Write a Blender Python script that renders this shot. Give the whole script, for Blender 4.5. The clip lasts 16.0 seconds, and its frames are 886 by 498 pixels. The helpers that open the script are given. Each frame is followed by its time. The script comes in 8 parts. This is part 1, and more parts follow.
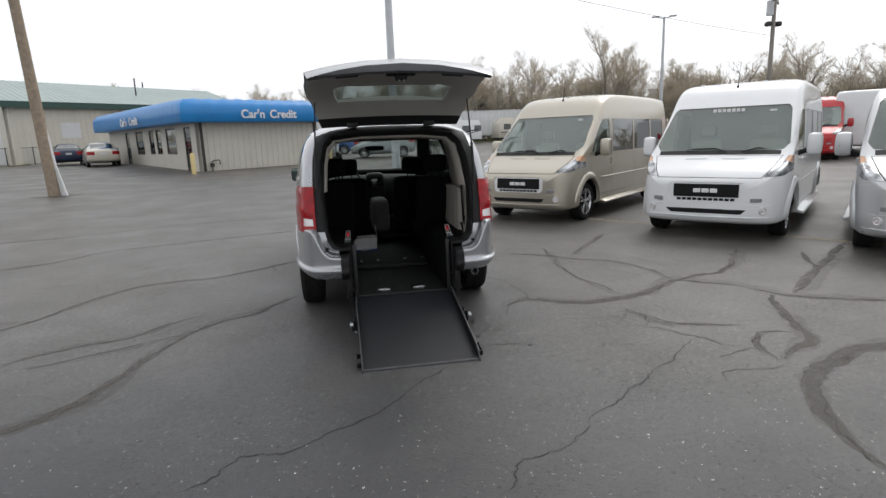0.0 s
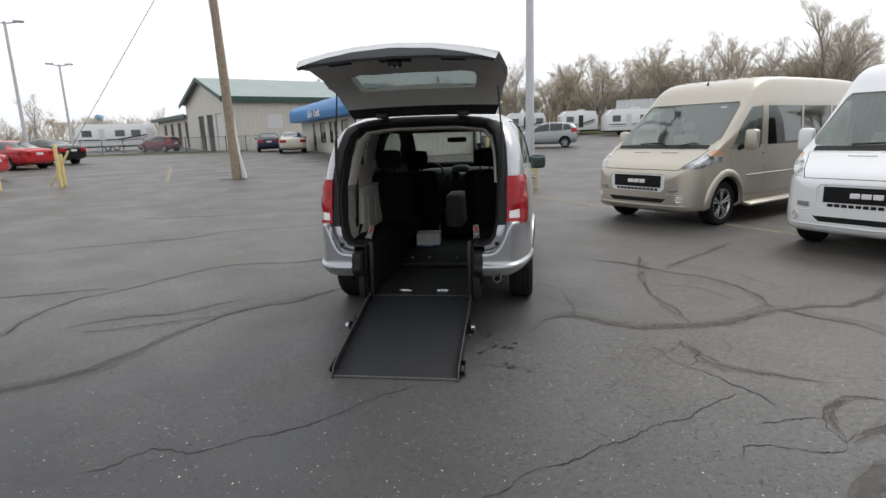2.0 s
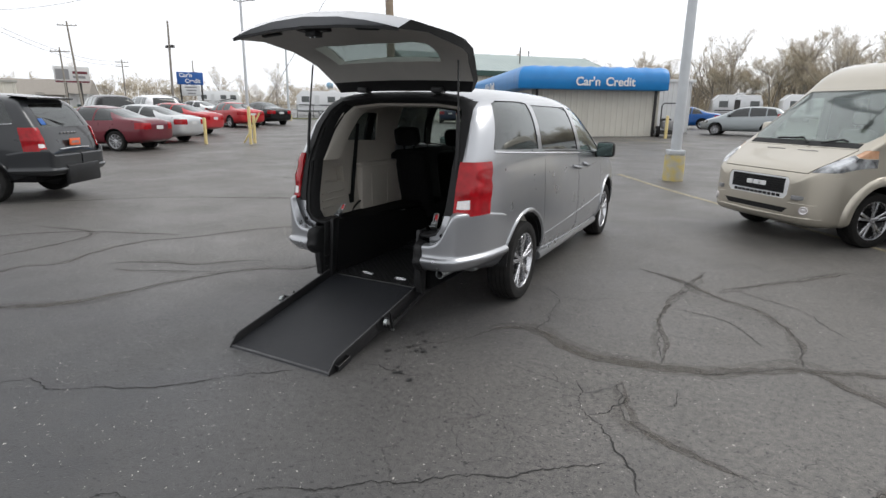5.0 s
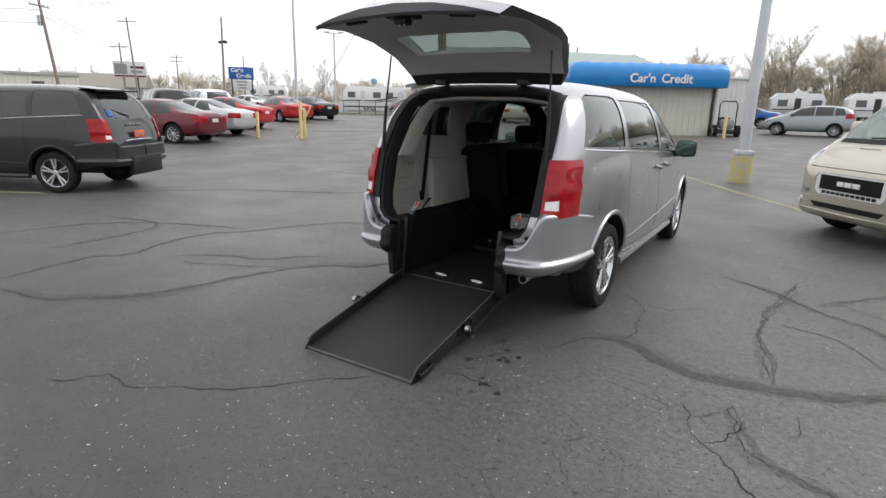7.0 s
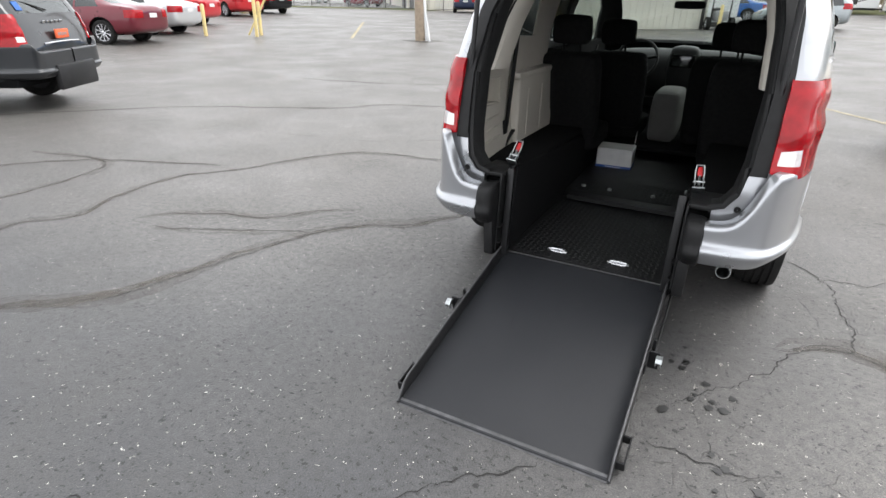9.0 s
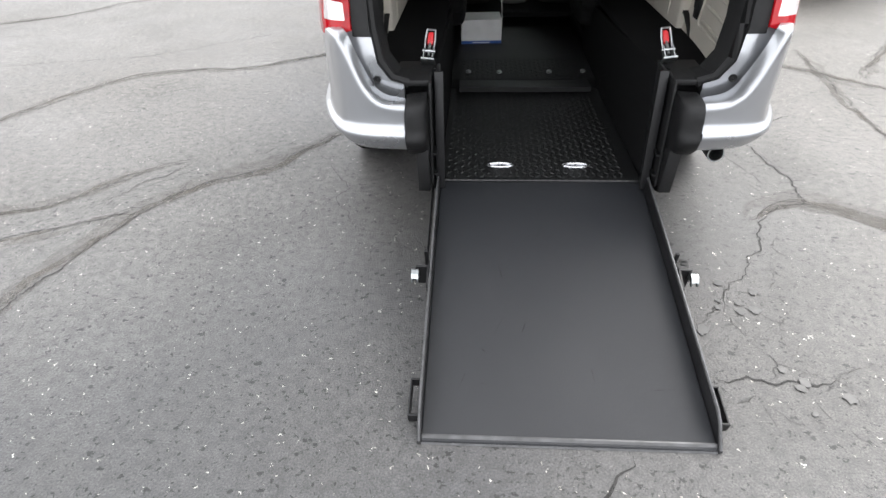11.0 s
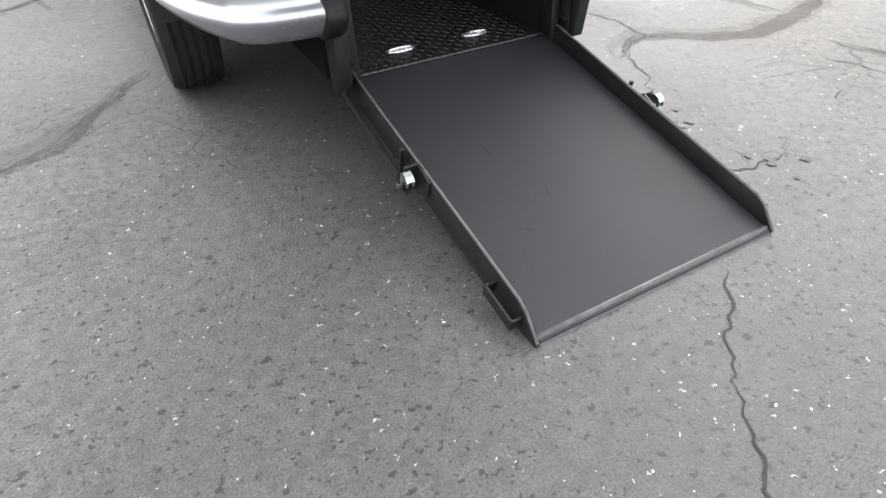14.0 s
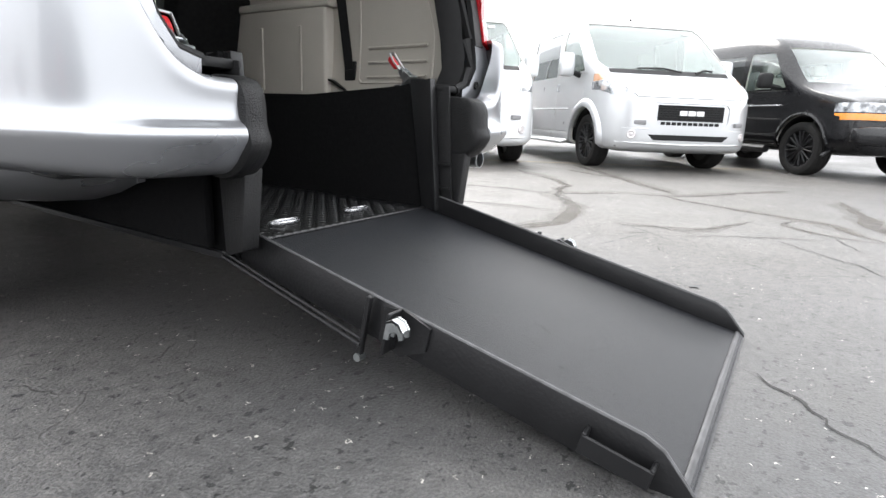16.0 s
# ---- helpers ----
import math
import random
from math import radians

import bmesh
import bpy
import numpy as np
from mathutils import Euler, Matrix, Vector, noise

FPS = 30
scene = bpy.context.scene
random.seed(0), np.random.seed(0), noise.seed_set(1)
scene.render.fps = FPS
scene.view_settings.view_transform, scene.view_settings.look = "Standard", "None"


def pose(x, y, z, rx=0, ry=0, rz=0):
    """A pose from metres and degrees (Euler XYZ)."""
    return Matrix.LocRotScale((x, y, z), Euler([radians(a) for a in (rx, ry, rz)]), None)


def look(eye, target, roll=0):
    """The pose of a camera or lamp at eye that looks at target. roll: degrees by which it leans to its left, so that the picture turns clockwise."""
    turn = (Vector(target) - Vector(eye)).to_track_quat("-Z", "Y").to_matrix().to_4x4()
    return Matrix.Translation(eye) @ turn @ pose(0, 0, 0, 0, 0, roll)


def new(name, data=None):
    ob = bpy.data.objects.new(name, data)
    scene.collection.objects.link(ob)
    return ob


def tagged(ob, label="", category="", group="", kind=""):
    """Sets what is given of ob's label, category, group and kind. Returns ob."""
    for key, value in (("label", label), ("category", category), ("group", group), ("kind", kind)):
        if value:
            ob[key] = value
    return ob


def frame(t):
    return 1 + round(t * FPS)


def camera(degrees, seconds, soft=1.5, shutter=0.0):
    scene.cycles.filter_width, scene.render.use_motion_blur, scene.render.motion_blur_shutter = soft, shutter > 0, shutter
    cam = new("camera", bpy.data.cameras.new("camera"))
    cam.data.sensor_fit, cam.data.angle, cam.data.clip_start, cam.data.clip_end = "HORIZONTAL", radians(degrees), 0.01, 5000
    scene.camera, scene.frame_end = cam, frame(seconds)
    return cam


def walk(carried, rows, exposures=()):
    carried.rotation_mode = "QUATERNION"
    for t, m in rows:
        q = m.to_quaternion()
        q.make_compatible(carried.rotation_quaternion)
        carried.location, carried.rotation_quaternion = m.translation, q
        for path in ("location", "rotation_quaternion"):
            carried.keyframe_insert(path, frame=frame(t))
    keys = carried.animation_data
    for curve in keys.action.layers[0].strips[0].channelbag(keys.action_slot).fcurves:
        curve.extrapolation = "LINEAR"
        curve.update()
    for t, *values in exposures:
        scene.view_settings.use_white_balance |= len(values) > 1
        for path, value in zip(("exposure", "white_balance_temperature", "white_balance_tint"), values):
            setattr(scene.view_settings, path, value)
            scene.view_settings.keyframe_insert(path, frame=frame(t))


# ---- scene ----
cam = camera(77.6, 16.0)
METRES, EYE, TILT, LEAN, TURN = 9.0, 1.73, -10.5, 0.0, -13.0
PATH = [
    (0, (-0.493, -4.657, 1.652), (-0.148, -2.727, 1.255), -2.0),
    (0.5, (-0.197, -4.534, 1.618), (0.007, -2.585, 1.221), -2.4),
    (1, (0.139, -4.404, 1.625), (0.177, -2.446, 1.218), -2.0),
    (1.5, (0.528, -4.39, 1.65), (0.42, -2.436, 1.238), -1.8),
    (2, (0.855, -4.257, 1.625), (0.574, -2.32, 1.214), -1.9),
    (2.5, (1.199, -4.068, 1.654), (0.741, -2.17, 1.222), -1.2),
    (3, (1.612, -3.966, 1.653), (1.001, -2.114, 1.213), -1.6),
    (3.5, (1.942, -3.782, 1.623), (1.22, -1.972, 1.172), -1.3),
    (4, (2.203, -3.51, 1.636), (1.393, -1.748, 1.148), 0.3),
    (4.2, (2.322, -3.435, 1.627), (1.474, -1.691, 1.138), 0.4),
    (5.2, (2.56, -3.33, 1.632), (1.63, -1.62, 1.142), 0.9),
    (6.5, (2.34, -3.407, 1.642), (1.301, -1.773, 1.141), 1.3),
    (7, (2.161, -3.288, 1.605), (1.129, -1.649, 1.104), 1.3),
    (7.5, (1.857, -3.083, 1.573), (0.839, -1.434, 1.08), 1.3),
    (8, (1.443, -2.905, 1.535), (0.461, -1.261, 0.959), 1.6),
    (8.5, (1.066, -2.704, 1.52), (0.139, -1.082, 0.806), 1.1),
    (8.7, (0.849, -2.589, 1.55), (-0.043, -0.97, 0.788), 1.2),
    (10.8, (-0.209, -1.863, 1.435), (-0.456, -0.242, 0.29), -2.0),
    (11, (-0.28, -1.852, 1.436), (-0.393, -0.243, 0.253), -1.6),
    (11.5, (-0.332, -1.851, 1.421), (-0.185, -0.298, 0.169), -0.1),
    (12, (-0.344, -1.873, 1.435), (-0.121, -0.354, 0.153), 0.2),
    (12.5, (-0.345, -1.877, 1.396), (-0.118, -0.397, 0.071), 0.3),
    (13, (-0.379, -1.861, 1.334), (-0.125, -0.43, -0.039), 0.9),
    (13.5, (-0.752, -1.755, 1.17), (-0.338, -0.328, -0.169), 0.2),
    (14, (-1.048, -1.522, 1.063), (-0.318, -0.195, -0.244), -1.0),
    (14.5, (-1.216, -1.207, 0.846), (-0.091, -0.035, -0.32), 0.2),
    (15, (-1.271, -1.061, 0.637), (0.197, 0.035, -0.166), 1.7),
    (15.5, (-1.296, -0.958, 0.597), (0.317, 0.067, 0.007), 2.3),
    (16, (-1.33, -0.939, 0.603), (0.313, 0.101, 0.134), 2.2),
]
EXPOSURES = [(0, -0.15), (4, 0.0), (7, 0.14), (8, 0.36), (8.7, 0.84), (10.8, 1.42), (12, 1.39), (13.5, 1.34), (14.2, 1.42), (15, 1.55), (16, 1.5)]
walk(cam, [(t, look(eye, target, roll)) for t, eye, target, roll in PATH], EXPOSURES)

# ---- sky, sun, exposure ----
world = bpy.data.worlds.new("overcast_sky")
scene.world = world
world.use_nodes = True
wn = world.node_tree.nodes
wl = world.node_tree.links
sky = wn.new("ShaderNodeTexSky")
sky.sky_type = "NISHITA"
sky.sun_disc = False
sky.sun_elevation = radians(48)
sky.sun_rotation = radians(45)
sky.air_density, sky.dust_density, sky.ozone_density = 1.0, 4.0, 1.0
pale = wn.new("ShaderNodeHueSaturation")
pale.inputs["Saturation"].default_value = 0.10
cloud = wn.new("ShaderNodeMix")
cloud.data_type = "RGBA"
cloud.inputs[0].default_value = 0.75
cloud.inputs[7].default_value = (10.3, 10.5, 10.9, 1)
wl.new(sky.outputs[0], pale.inputs["Color"])
wl.new(pale.outputs[0], cloud.inputs[6])
wl.new(cloud.outputs[2], wn["Background"].inputs["Color"])
wn["Background"].inputs["Strength"].default_value = 0.13
sun = new("sun", bpy.data.lights.new("sun", "SUN"))
sun.data.energy = 1.1
sun.data.angle = radians(30)
sun.data.color = (1.0, 0.97, 0.93)
sun.matrix_world = look((24, 22, 38), (0, 0, 0))


# ---- materials ----
def material(name, color, rough=0.5, metal=0.0, second=None, scale=8.0, bump=0.0, bump_scale=60.0, spread=0.5, coat=0.0, detail=4.0, alter=0.0, spec=0.5):
    """A surface with two colours mixed by noise, fine relief and uneven gloss."""
    m = bpy.data.materials.new(name)
    m.use_nodes = True
    n, l = m.node_tree.nodes, m.node_tree.links
    b = n["Principled BSDF"]
    b.inputs["Metallic"].default_value = metal
    b.inputs["Coat Weight"].default_value = coat
    b.inputs["Specular IOR Level"].default_value = spec
    b.inputs["Coat Roughness"].default_value = 0.06
    co = n.new("ShaderNodeTexCoord")
    big = n.new("ShaderNodeTexNoise")
    big.inputs["Scale"].default_value = scale
    big.inputs["Detail"].default_value = detail
    l.new(co.outputs["Object"], big.inputs["Vector"])
    ramp = n.new("ShaderNodeMapRange")
    ramp.inputs[1].default_value, ramp.inputs[2].default_value = 0.5 - spread / 2, 0.5 + spread / 2
    l.new(big.outputs[0], ramp.inputs[0])
    mix = n.new("ShaderNodeMix")
    mix.data_type = "RGBA"
    mix.inputs[6].default_value = (*color, 1)
    mix.inputs[7].default_value = (*(second or [c * 0.85 for c in color]), 1)
    l.new(ramp.outputs[0], mix.inputs[0])
    last = mix.outputs[2]
    if alter:
        info = n.new("ShaderNodeObjectInfo")
        hs = n.new("ShaderNodeHueSaturation")
        vr = n.new("ShaderNodeMapRange")
        vr.inputs[3].default_value, vr.inputs[4].default_value = 1 - alter, 1 + alter
        l.new(info.outputs["Random"], vr.inputs[0])
        l.new(vr.outputs[0], hs.inputs["Value"])
        l.new(last, hs.inputs["Color"])
        last = hs.outputs[0]
    l.new(last, b.inputs["Base Color"])
    fine = n.new("ShaderNodeTexNoise")
    fine.inputs["Scale"].default_value = bump_scale
    fine.inputs["Detail"].default_value = 3.0
    l.new(co.outputs["Object"], fine.inputs["Vector"])
    rr = n.new("ShaderNodeMapRange")
    rr.inputs[3].default_value, rr.inputs[4].default_value = max(rough - 0.08, 0.02), min(rough + 0.1, 1)
    l.new(fine.outputs[0], rr.inputs[0])
    l.new(rr.outputs[0], b.inputs["Roughness"])
    if bump:
        bp = n.new("ShaderNodeBump")
        bp.inputs["Strength"].default_value = bump
        bp.inputs["Distance"].default_value = 0.01
        l.new(fine.outputs[0], bp.inputs["Height"])
        l.new(bp.outputs[0], b.inputs["Normal"])
    return m


def paint(name, color, metal=0.0, rough=0.35):
    """Car paint under a clear coat, with a little road dust low down left to noise."""
    return material(name, color, rough, metal, [c * 0.93 + 0.01 for c in color], 2.5, 0.0, 4, 0.6, coat=0.8, spec=0.15)


def glass(name, tint, rough=0.02, clear=0.6, haze=0.0):
    """Thin window glass: clear by a share, with sheen at a slant and a pale film for dust and sky brightness."""
    m = bpy.data.materials.new(name)
    m.use_nodes = True
    n, l = m.node_tree.nodes, m.node_tree.links
    n.remove(n["Principled BSDF"])
    tr = n.new("ShaderNodeBsdfTransparent")
    tr.inputs[0].default_value = (*[c * clear for c in tint], 1)
    gl = n.new("ShaderNodeBsdfGlossy")
    gl.inputs["Roughness"].default_value = rough
    gl.inputs["Color"].default_value = (0.92, 0.95, 0.95, 1)
    lw = n.new("ShaderNodeLayerWeight")
    pw = n.new("ShaderNodeMath")
    pw.operation = "POWER"
    l.new(lw.outputs["Facing"], pw.inputs[0])
    pw.inputs[1].default_value = 3.5
    fr = n.new("ShaderNodeMath")
    fr.operation = "MULTIPLY_ADD"
    l.new(pw.outputs[0], fr.inputs[0])
    fr.inputs[1].default_value = 0.85
    fr.inputs[2].default_value = 0.075
    wob = n.new("ShaderNodeTexNoise")
    wob.inputs["Scale"].default_value = 3.0
    bp = n.new("ShaderNodeBump")
    bp.inputs["Strength"].default_value = 0.04
    l.new(wob.outputs[0], bp.inputs["Height"])
    l.new(bp.outputs[0], gl.inputs["Normal"])
    mx = n.new("ShaderNodeMixShader")
    l.new(fr.outputs[0], mx.inputs[0])
    l.new(tr.outputs[0], mx.inputs[1])
    l.new(gl.outputs[0], mx.inputs[2])
    # pale diffuse film: dust, plus sky reflection put in as colour
    film = n.new("ShaderNodeBsdfDiffuse")
    film.inputs[0].default_value = (0.55, 0.55, 0.53, 1)
    dust = n.new("ShaderNodeMixShader")
    dust.inputs[0].default_value = haze
    l.new(mx.outputs[0], dust.inputs[1])
    l.new(film.outputs[0], dust.inputs[2])
    l.new(dust.outputs[0], n["Material Output"].inputs[0])
    return m


M = {}
M["silver"] = paint("silver_paint", (0.385, 0.395, 0.415), 0.75, 0.29)
M["tan"] = paint("tan_paint", (0.50, 0.46, 0.385), 0.6, 0.34)
M["white"] = paint("white_paint", (0.78, 0.79, 0.80), 0.0, 0.3)
M["pale_silver"] = paint("pale_silver_paint", (0.56, 0.57, 0.58), 0.5, 0.3)
M["black_paint"] = material("black_paint", (0.004, 0.004, 0.005), 0.25, 0, (0.007, 0.007, 0.008), 2.5, coat=0.35, spec=0.3)
M["charcoal"] = paint("charcoal_paint", (0.022, 0.024, 0.027), 0.35, 0.3)
M["maroon"] = paint("maroon_paint", (0.13, 0.012, 0.022), 0.3, 0.3)
M["red_paint"] = paint("red_paint", (0.42, 0.015, 0.02), 0.1, 0.3)
M["blue_paint"] = paint("blue_paint", (0.01, 0.09, 0.32), 0.3, 0.3)
M["navy_paint"] = paint("navy_paint", (0.014, 0.024, 0.06), 0.3, 0.3)
M["champagne"] = paint("champagne_paint", (0.58, 0.54, 0.46), 0.3, 0.35)
M["grey_paint"] = paint("grey_paint", (0.30, 0.33, 0.34), 0.6, 0.35)
M["glass"] = glass("tinted_glass", (0.82, 0.88, 0.85), 0.02, 0.95, 0.03)
M["dark_glass"] = glass("privacy_glass", (0.20, 0.215, 0.21), 0.02, 0.95, 0.008)
M["car_glass"] = glass("dark_car_glass", (0.07, 0.075, 0.075), 0.02, 0.95, 0.004)
M["gate_glass"] = glass("grey_glass", (0.50, 0.54, 0.53), 0.02, 0.95, 0.02)
M["clear_glass"] = glass("clear_glass", (0.93, 0.97, 0.95), 0.02, 0.98)
M["rubber"] = material("tyre_rubber", (0.012, 0.012, 0.012), 0.8, 0, (0.024, 0.023, 0.022), 14, 0.25, 90, spec=0.2)
M["alloy"] = material("bright_alloy", (0.62, 0.63, 0.65), 0.25, 0.9, (0.5, 0.5, 0.52), 6)
M["chrome"] = material("chrome", (0.75, 0.76, 0.78), 0.1, 1.0, (0.6, 0.6, 0.62), 12)
M["mirror"] = material("mirror_glass", (0.11, 0.145, 0.14), 0.06, 1.0, (0.09, 0.125, 0.12), 6)
M["zinc"] = material("zinc_plated_steel", (0.52, 0.54, 0.54), 0.3, 0.95, (0.30, 0.32, 0.33), 40)
M["black_trim"] = material("black_plastic", (0.007, 0.007, 0.0075), 0.55, 0, (0.012, 0.012, 0.0125), 30, 0.15, 250, spec=0.28)
M["bedliner"] = material("black_textured_coating", (0.0055, 0.0055, 0.006), 0.42, 0, (0.01, 0.01, 0.0105), 20, 0.45, 260, spec=0.3)
M["tread"] = material("glossy_black_tread", (0.010, 0.010, 0.011), 0.28, 0, (0.016, 0.016, 0.017), 20, 0.1, 200, spec=0.6)
M["ramp_black"] = material("black_ramp_coating", (0.0105, 0.0115, 0.0142), 0.44, 0, (0.0185, 0.0193, 0.0222), 3.0, 0.35, 500, 0.7, spec=0.38)
M["worn_edge"] = material("worn_bare_edge", (0.11, 0.11, 0.115), 0.45, 0.3, (0.05, 0.05, 0.05), 25)
M["black_steel"] = material("black_painted_steel", (0.008, 0.008, 0.0088), 0.40, 0.1, (0.015, 0.015, 0.016), 9, 0.1, 120, spec=0.38)
M["carpet"] = material("black_carpet", (0.006, 0.006, 0.0065), 0.95, 0, (0.010, 0.010, 0.0105), 60, 0.6, 350, spec=0.08)
M["cloth"] = material("black_seat_cloth", (0.006, 0.006, 0.0065), 0.9, 0, (0.011, 0.011, 0.011), 40, 0.4, 400, spec=0.1)
M["beige"] = material("warm_grey_trim", (0.45, 0.42, 0.37), 0.6, 0, (0.40, 0.375, 0.33), 3.0, 0.12, 300)
M["headliner"] = material("dark_headliner", (0.09, 0.088, 0.085), 0.9, 0, (0.075, 0.073, 0.07), 8, 0.2, 400)
M["gate_trim"] = material("grey_tailgate_trim", (0.41, 0.395, 0.365), 0.6, 0, (0.37, 0.355, 0.33), 6, 0.12, 300)
M["red_lens"] = material("red_lens", (0.40, 0.005, 0.011), 0.15, 0, (0.20, 0.003, 0.006), 16, coat=0.15, spec=0.3)
M["clear_lens"] = material("clear_lens", (0.72, 0.70, 0.70), 0.12, 0.2, (0.55, 0.5, 0.5), 40, coat=0.9)
M["amber_lens"] = material("amber_lens", (0.85, 0.30, 0.03), 0.15, 0, (0.7, 0.22, 0.02), 30, coat=0.8)
M["pale_amber"] = material("pale_amber_lens", (0.62, 0.36, 0.22), 0.15, 0, (0.5, 0.26, 0.14), 20, coat=0.6)
M["head_lens"] = material("headlamp_lens", (0.60, 0.62, 0.64), 0.12, 0.6, (0.10, 0.105, 0.11), 9, coat=1.0, spread=0.25)
M["red_plastic"] = material("red_rubber_grip", (0.55, 0.02, 0.025), 0.4, 0, (0.42, 0.015, 0.02), 30)
M["card"] = material("white_cardboard", (0.62, 0.62, 0.61), 0.7, 0, (0.52, 0.52, 0.52), 14, 0.1, 200)
M["blue_card"] = material("blue_print", (0.02, 0.08, 0.30), 0.6, 0, (0.02, 0.06, 0.24), 20)
M["white_bar"] = material("white_print", (0.8, 0.8, 0.8), 0.5, 0, (0.72, 0.72, 0.72), 20)
M["grey_bar"] = material("grey_print", (0.25, 0.25, 0.26), 0.6, 0, (0.2, 0.2, 0.2), 20)
M["orange"] = material("orange_plate", (0.75, 0.13, 0.04), 0.5, 0, (0.62, 0.1, 0.03), 20)
M["blue_sign"] = material("blue_sign_face", (0.012, 0.10, 0.36), 0.45, 0, (0.01, 0.085, 0.31), 3)
M["awning"] = material("blue_vinyl", (0.008, 0.22, 0.57), 0.4, 0, (0.006, 0.185, 0.50), 1.5, 0.1, 30, coat=0.2)
M["siding"] = material("cream_metal_siding", (0.60, 0.575, 0.51), 0.5, 0, (0.54, 0.515, 0.45), 1.2, 0.05, 60)
M["white_siding"] = material("white_metal_siding", (0.66, 0.67, 0.67), 0.5, 0, (0.58, 0.59, 0.6), 1.0, 0.05, 60)
M["green_trim"] = material("dark_green_trim", (0.02, 0.06, 0.05), 0.5, 0, (0.03, 0.07, 0.06), 3)
M["metal_roof"] = material("pale_green_metal_roof", (0.36, 0.42, 0.40), 0.45, 0.3, (0.31, 0.37, 0.36), 0.6, 0.05, 30)
M["dark_frame"] = material("dark_bronze_frame", (0.03, 0.028, 0.026), 0.5, 0.2, (0.045, 0.042, 0.04), 10)
M["concrete"] = material("concrete", (0.42, 0.41, 0.38), 0.9, 0, (0.33, 0.32, 0.30), 3, 0.3, 60)
M["yellow_base"] = material("worn_yellow_concrete", (0.50, 0.40, 0.14), 0.85, 0, (0.40, 0.375, 0.30), 5, 0.4, 40, 0.25)
M["yellow"] = material("yellow_paint", (0.68, 0.53, 0.20), 0.7, 0, (0.60, 0.50, 0.28), 9, 0.2, 80, 0.4)
M["pole_grey"] = material("galvanised_pole", (0.55, 0.57, 0.59), 0.45, 0.3, (0.47, 0.49, 0.51), 3)
M["wood_pole"] = material("weathered_wood", (0.34, 0.27, 0.20), 0.9, 0, (0.22, 0.175, 0.13), 7, 0.6, 40, 0.5)
M["dark_wood"] = material("grey_old_wood", (0.30, 0.275, 0.245), 0.9, 0, (0.22, 0.20, 0.175), 6, 0.4, 40)
M["bark"] = material("bare_bark", (0.34, 0.31, 0.28), 0.95, 0, (0.26, 0.235, 0.21), 2, 0.3, 20)
M["twigs"] = material("budding_twigs", (0.55, 0.485, 0.37), 0.95, 0, (0.46, 0.40, 0.31), 0.6)
M["grass"] = material("spring_grass", (0.10, 0.125, 0.045), 0.95, 0, (0.15, 0.145, 0.07), 0.8, 0.6, 30)
M["wire"] = material("cable", (0.10, 0.10, 0.11), 0.6, 0, (0.14, 0.14, 0.14), 2)
M["tower_blue"] = material("tower_blue_paint", (0.22, 0.40, 0.55), 0.5, 0, (0.18, 0.34, 0.48), 1.0)
M["oil"] = material("oil_spots", (0.012, 0.012, 0.012), 0.4, 0, (0.03, 0.03, 0.03), 20)


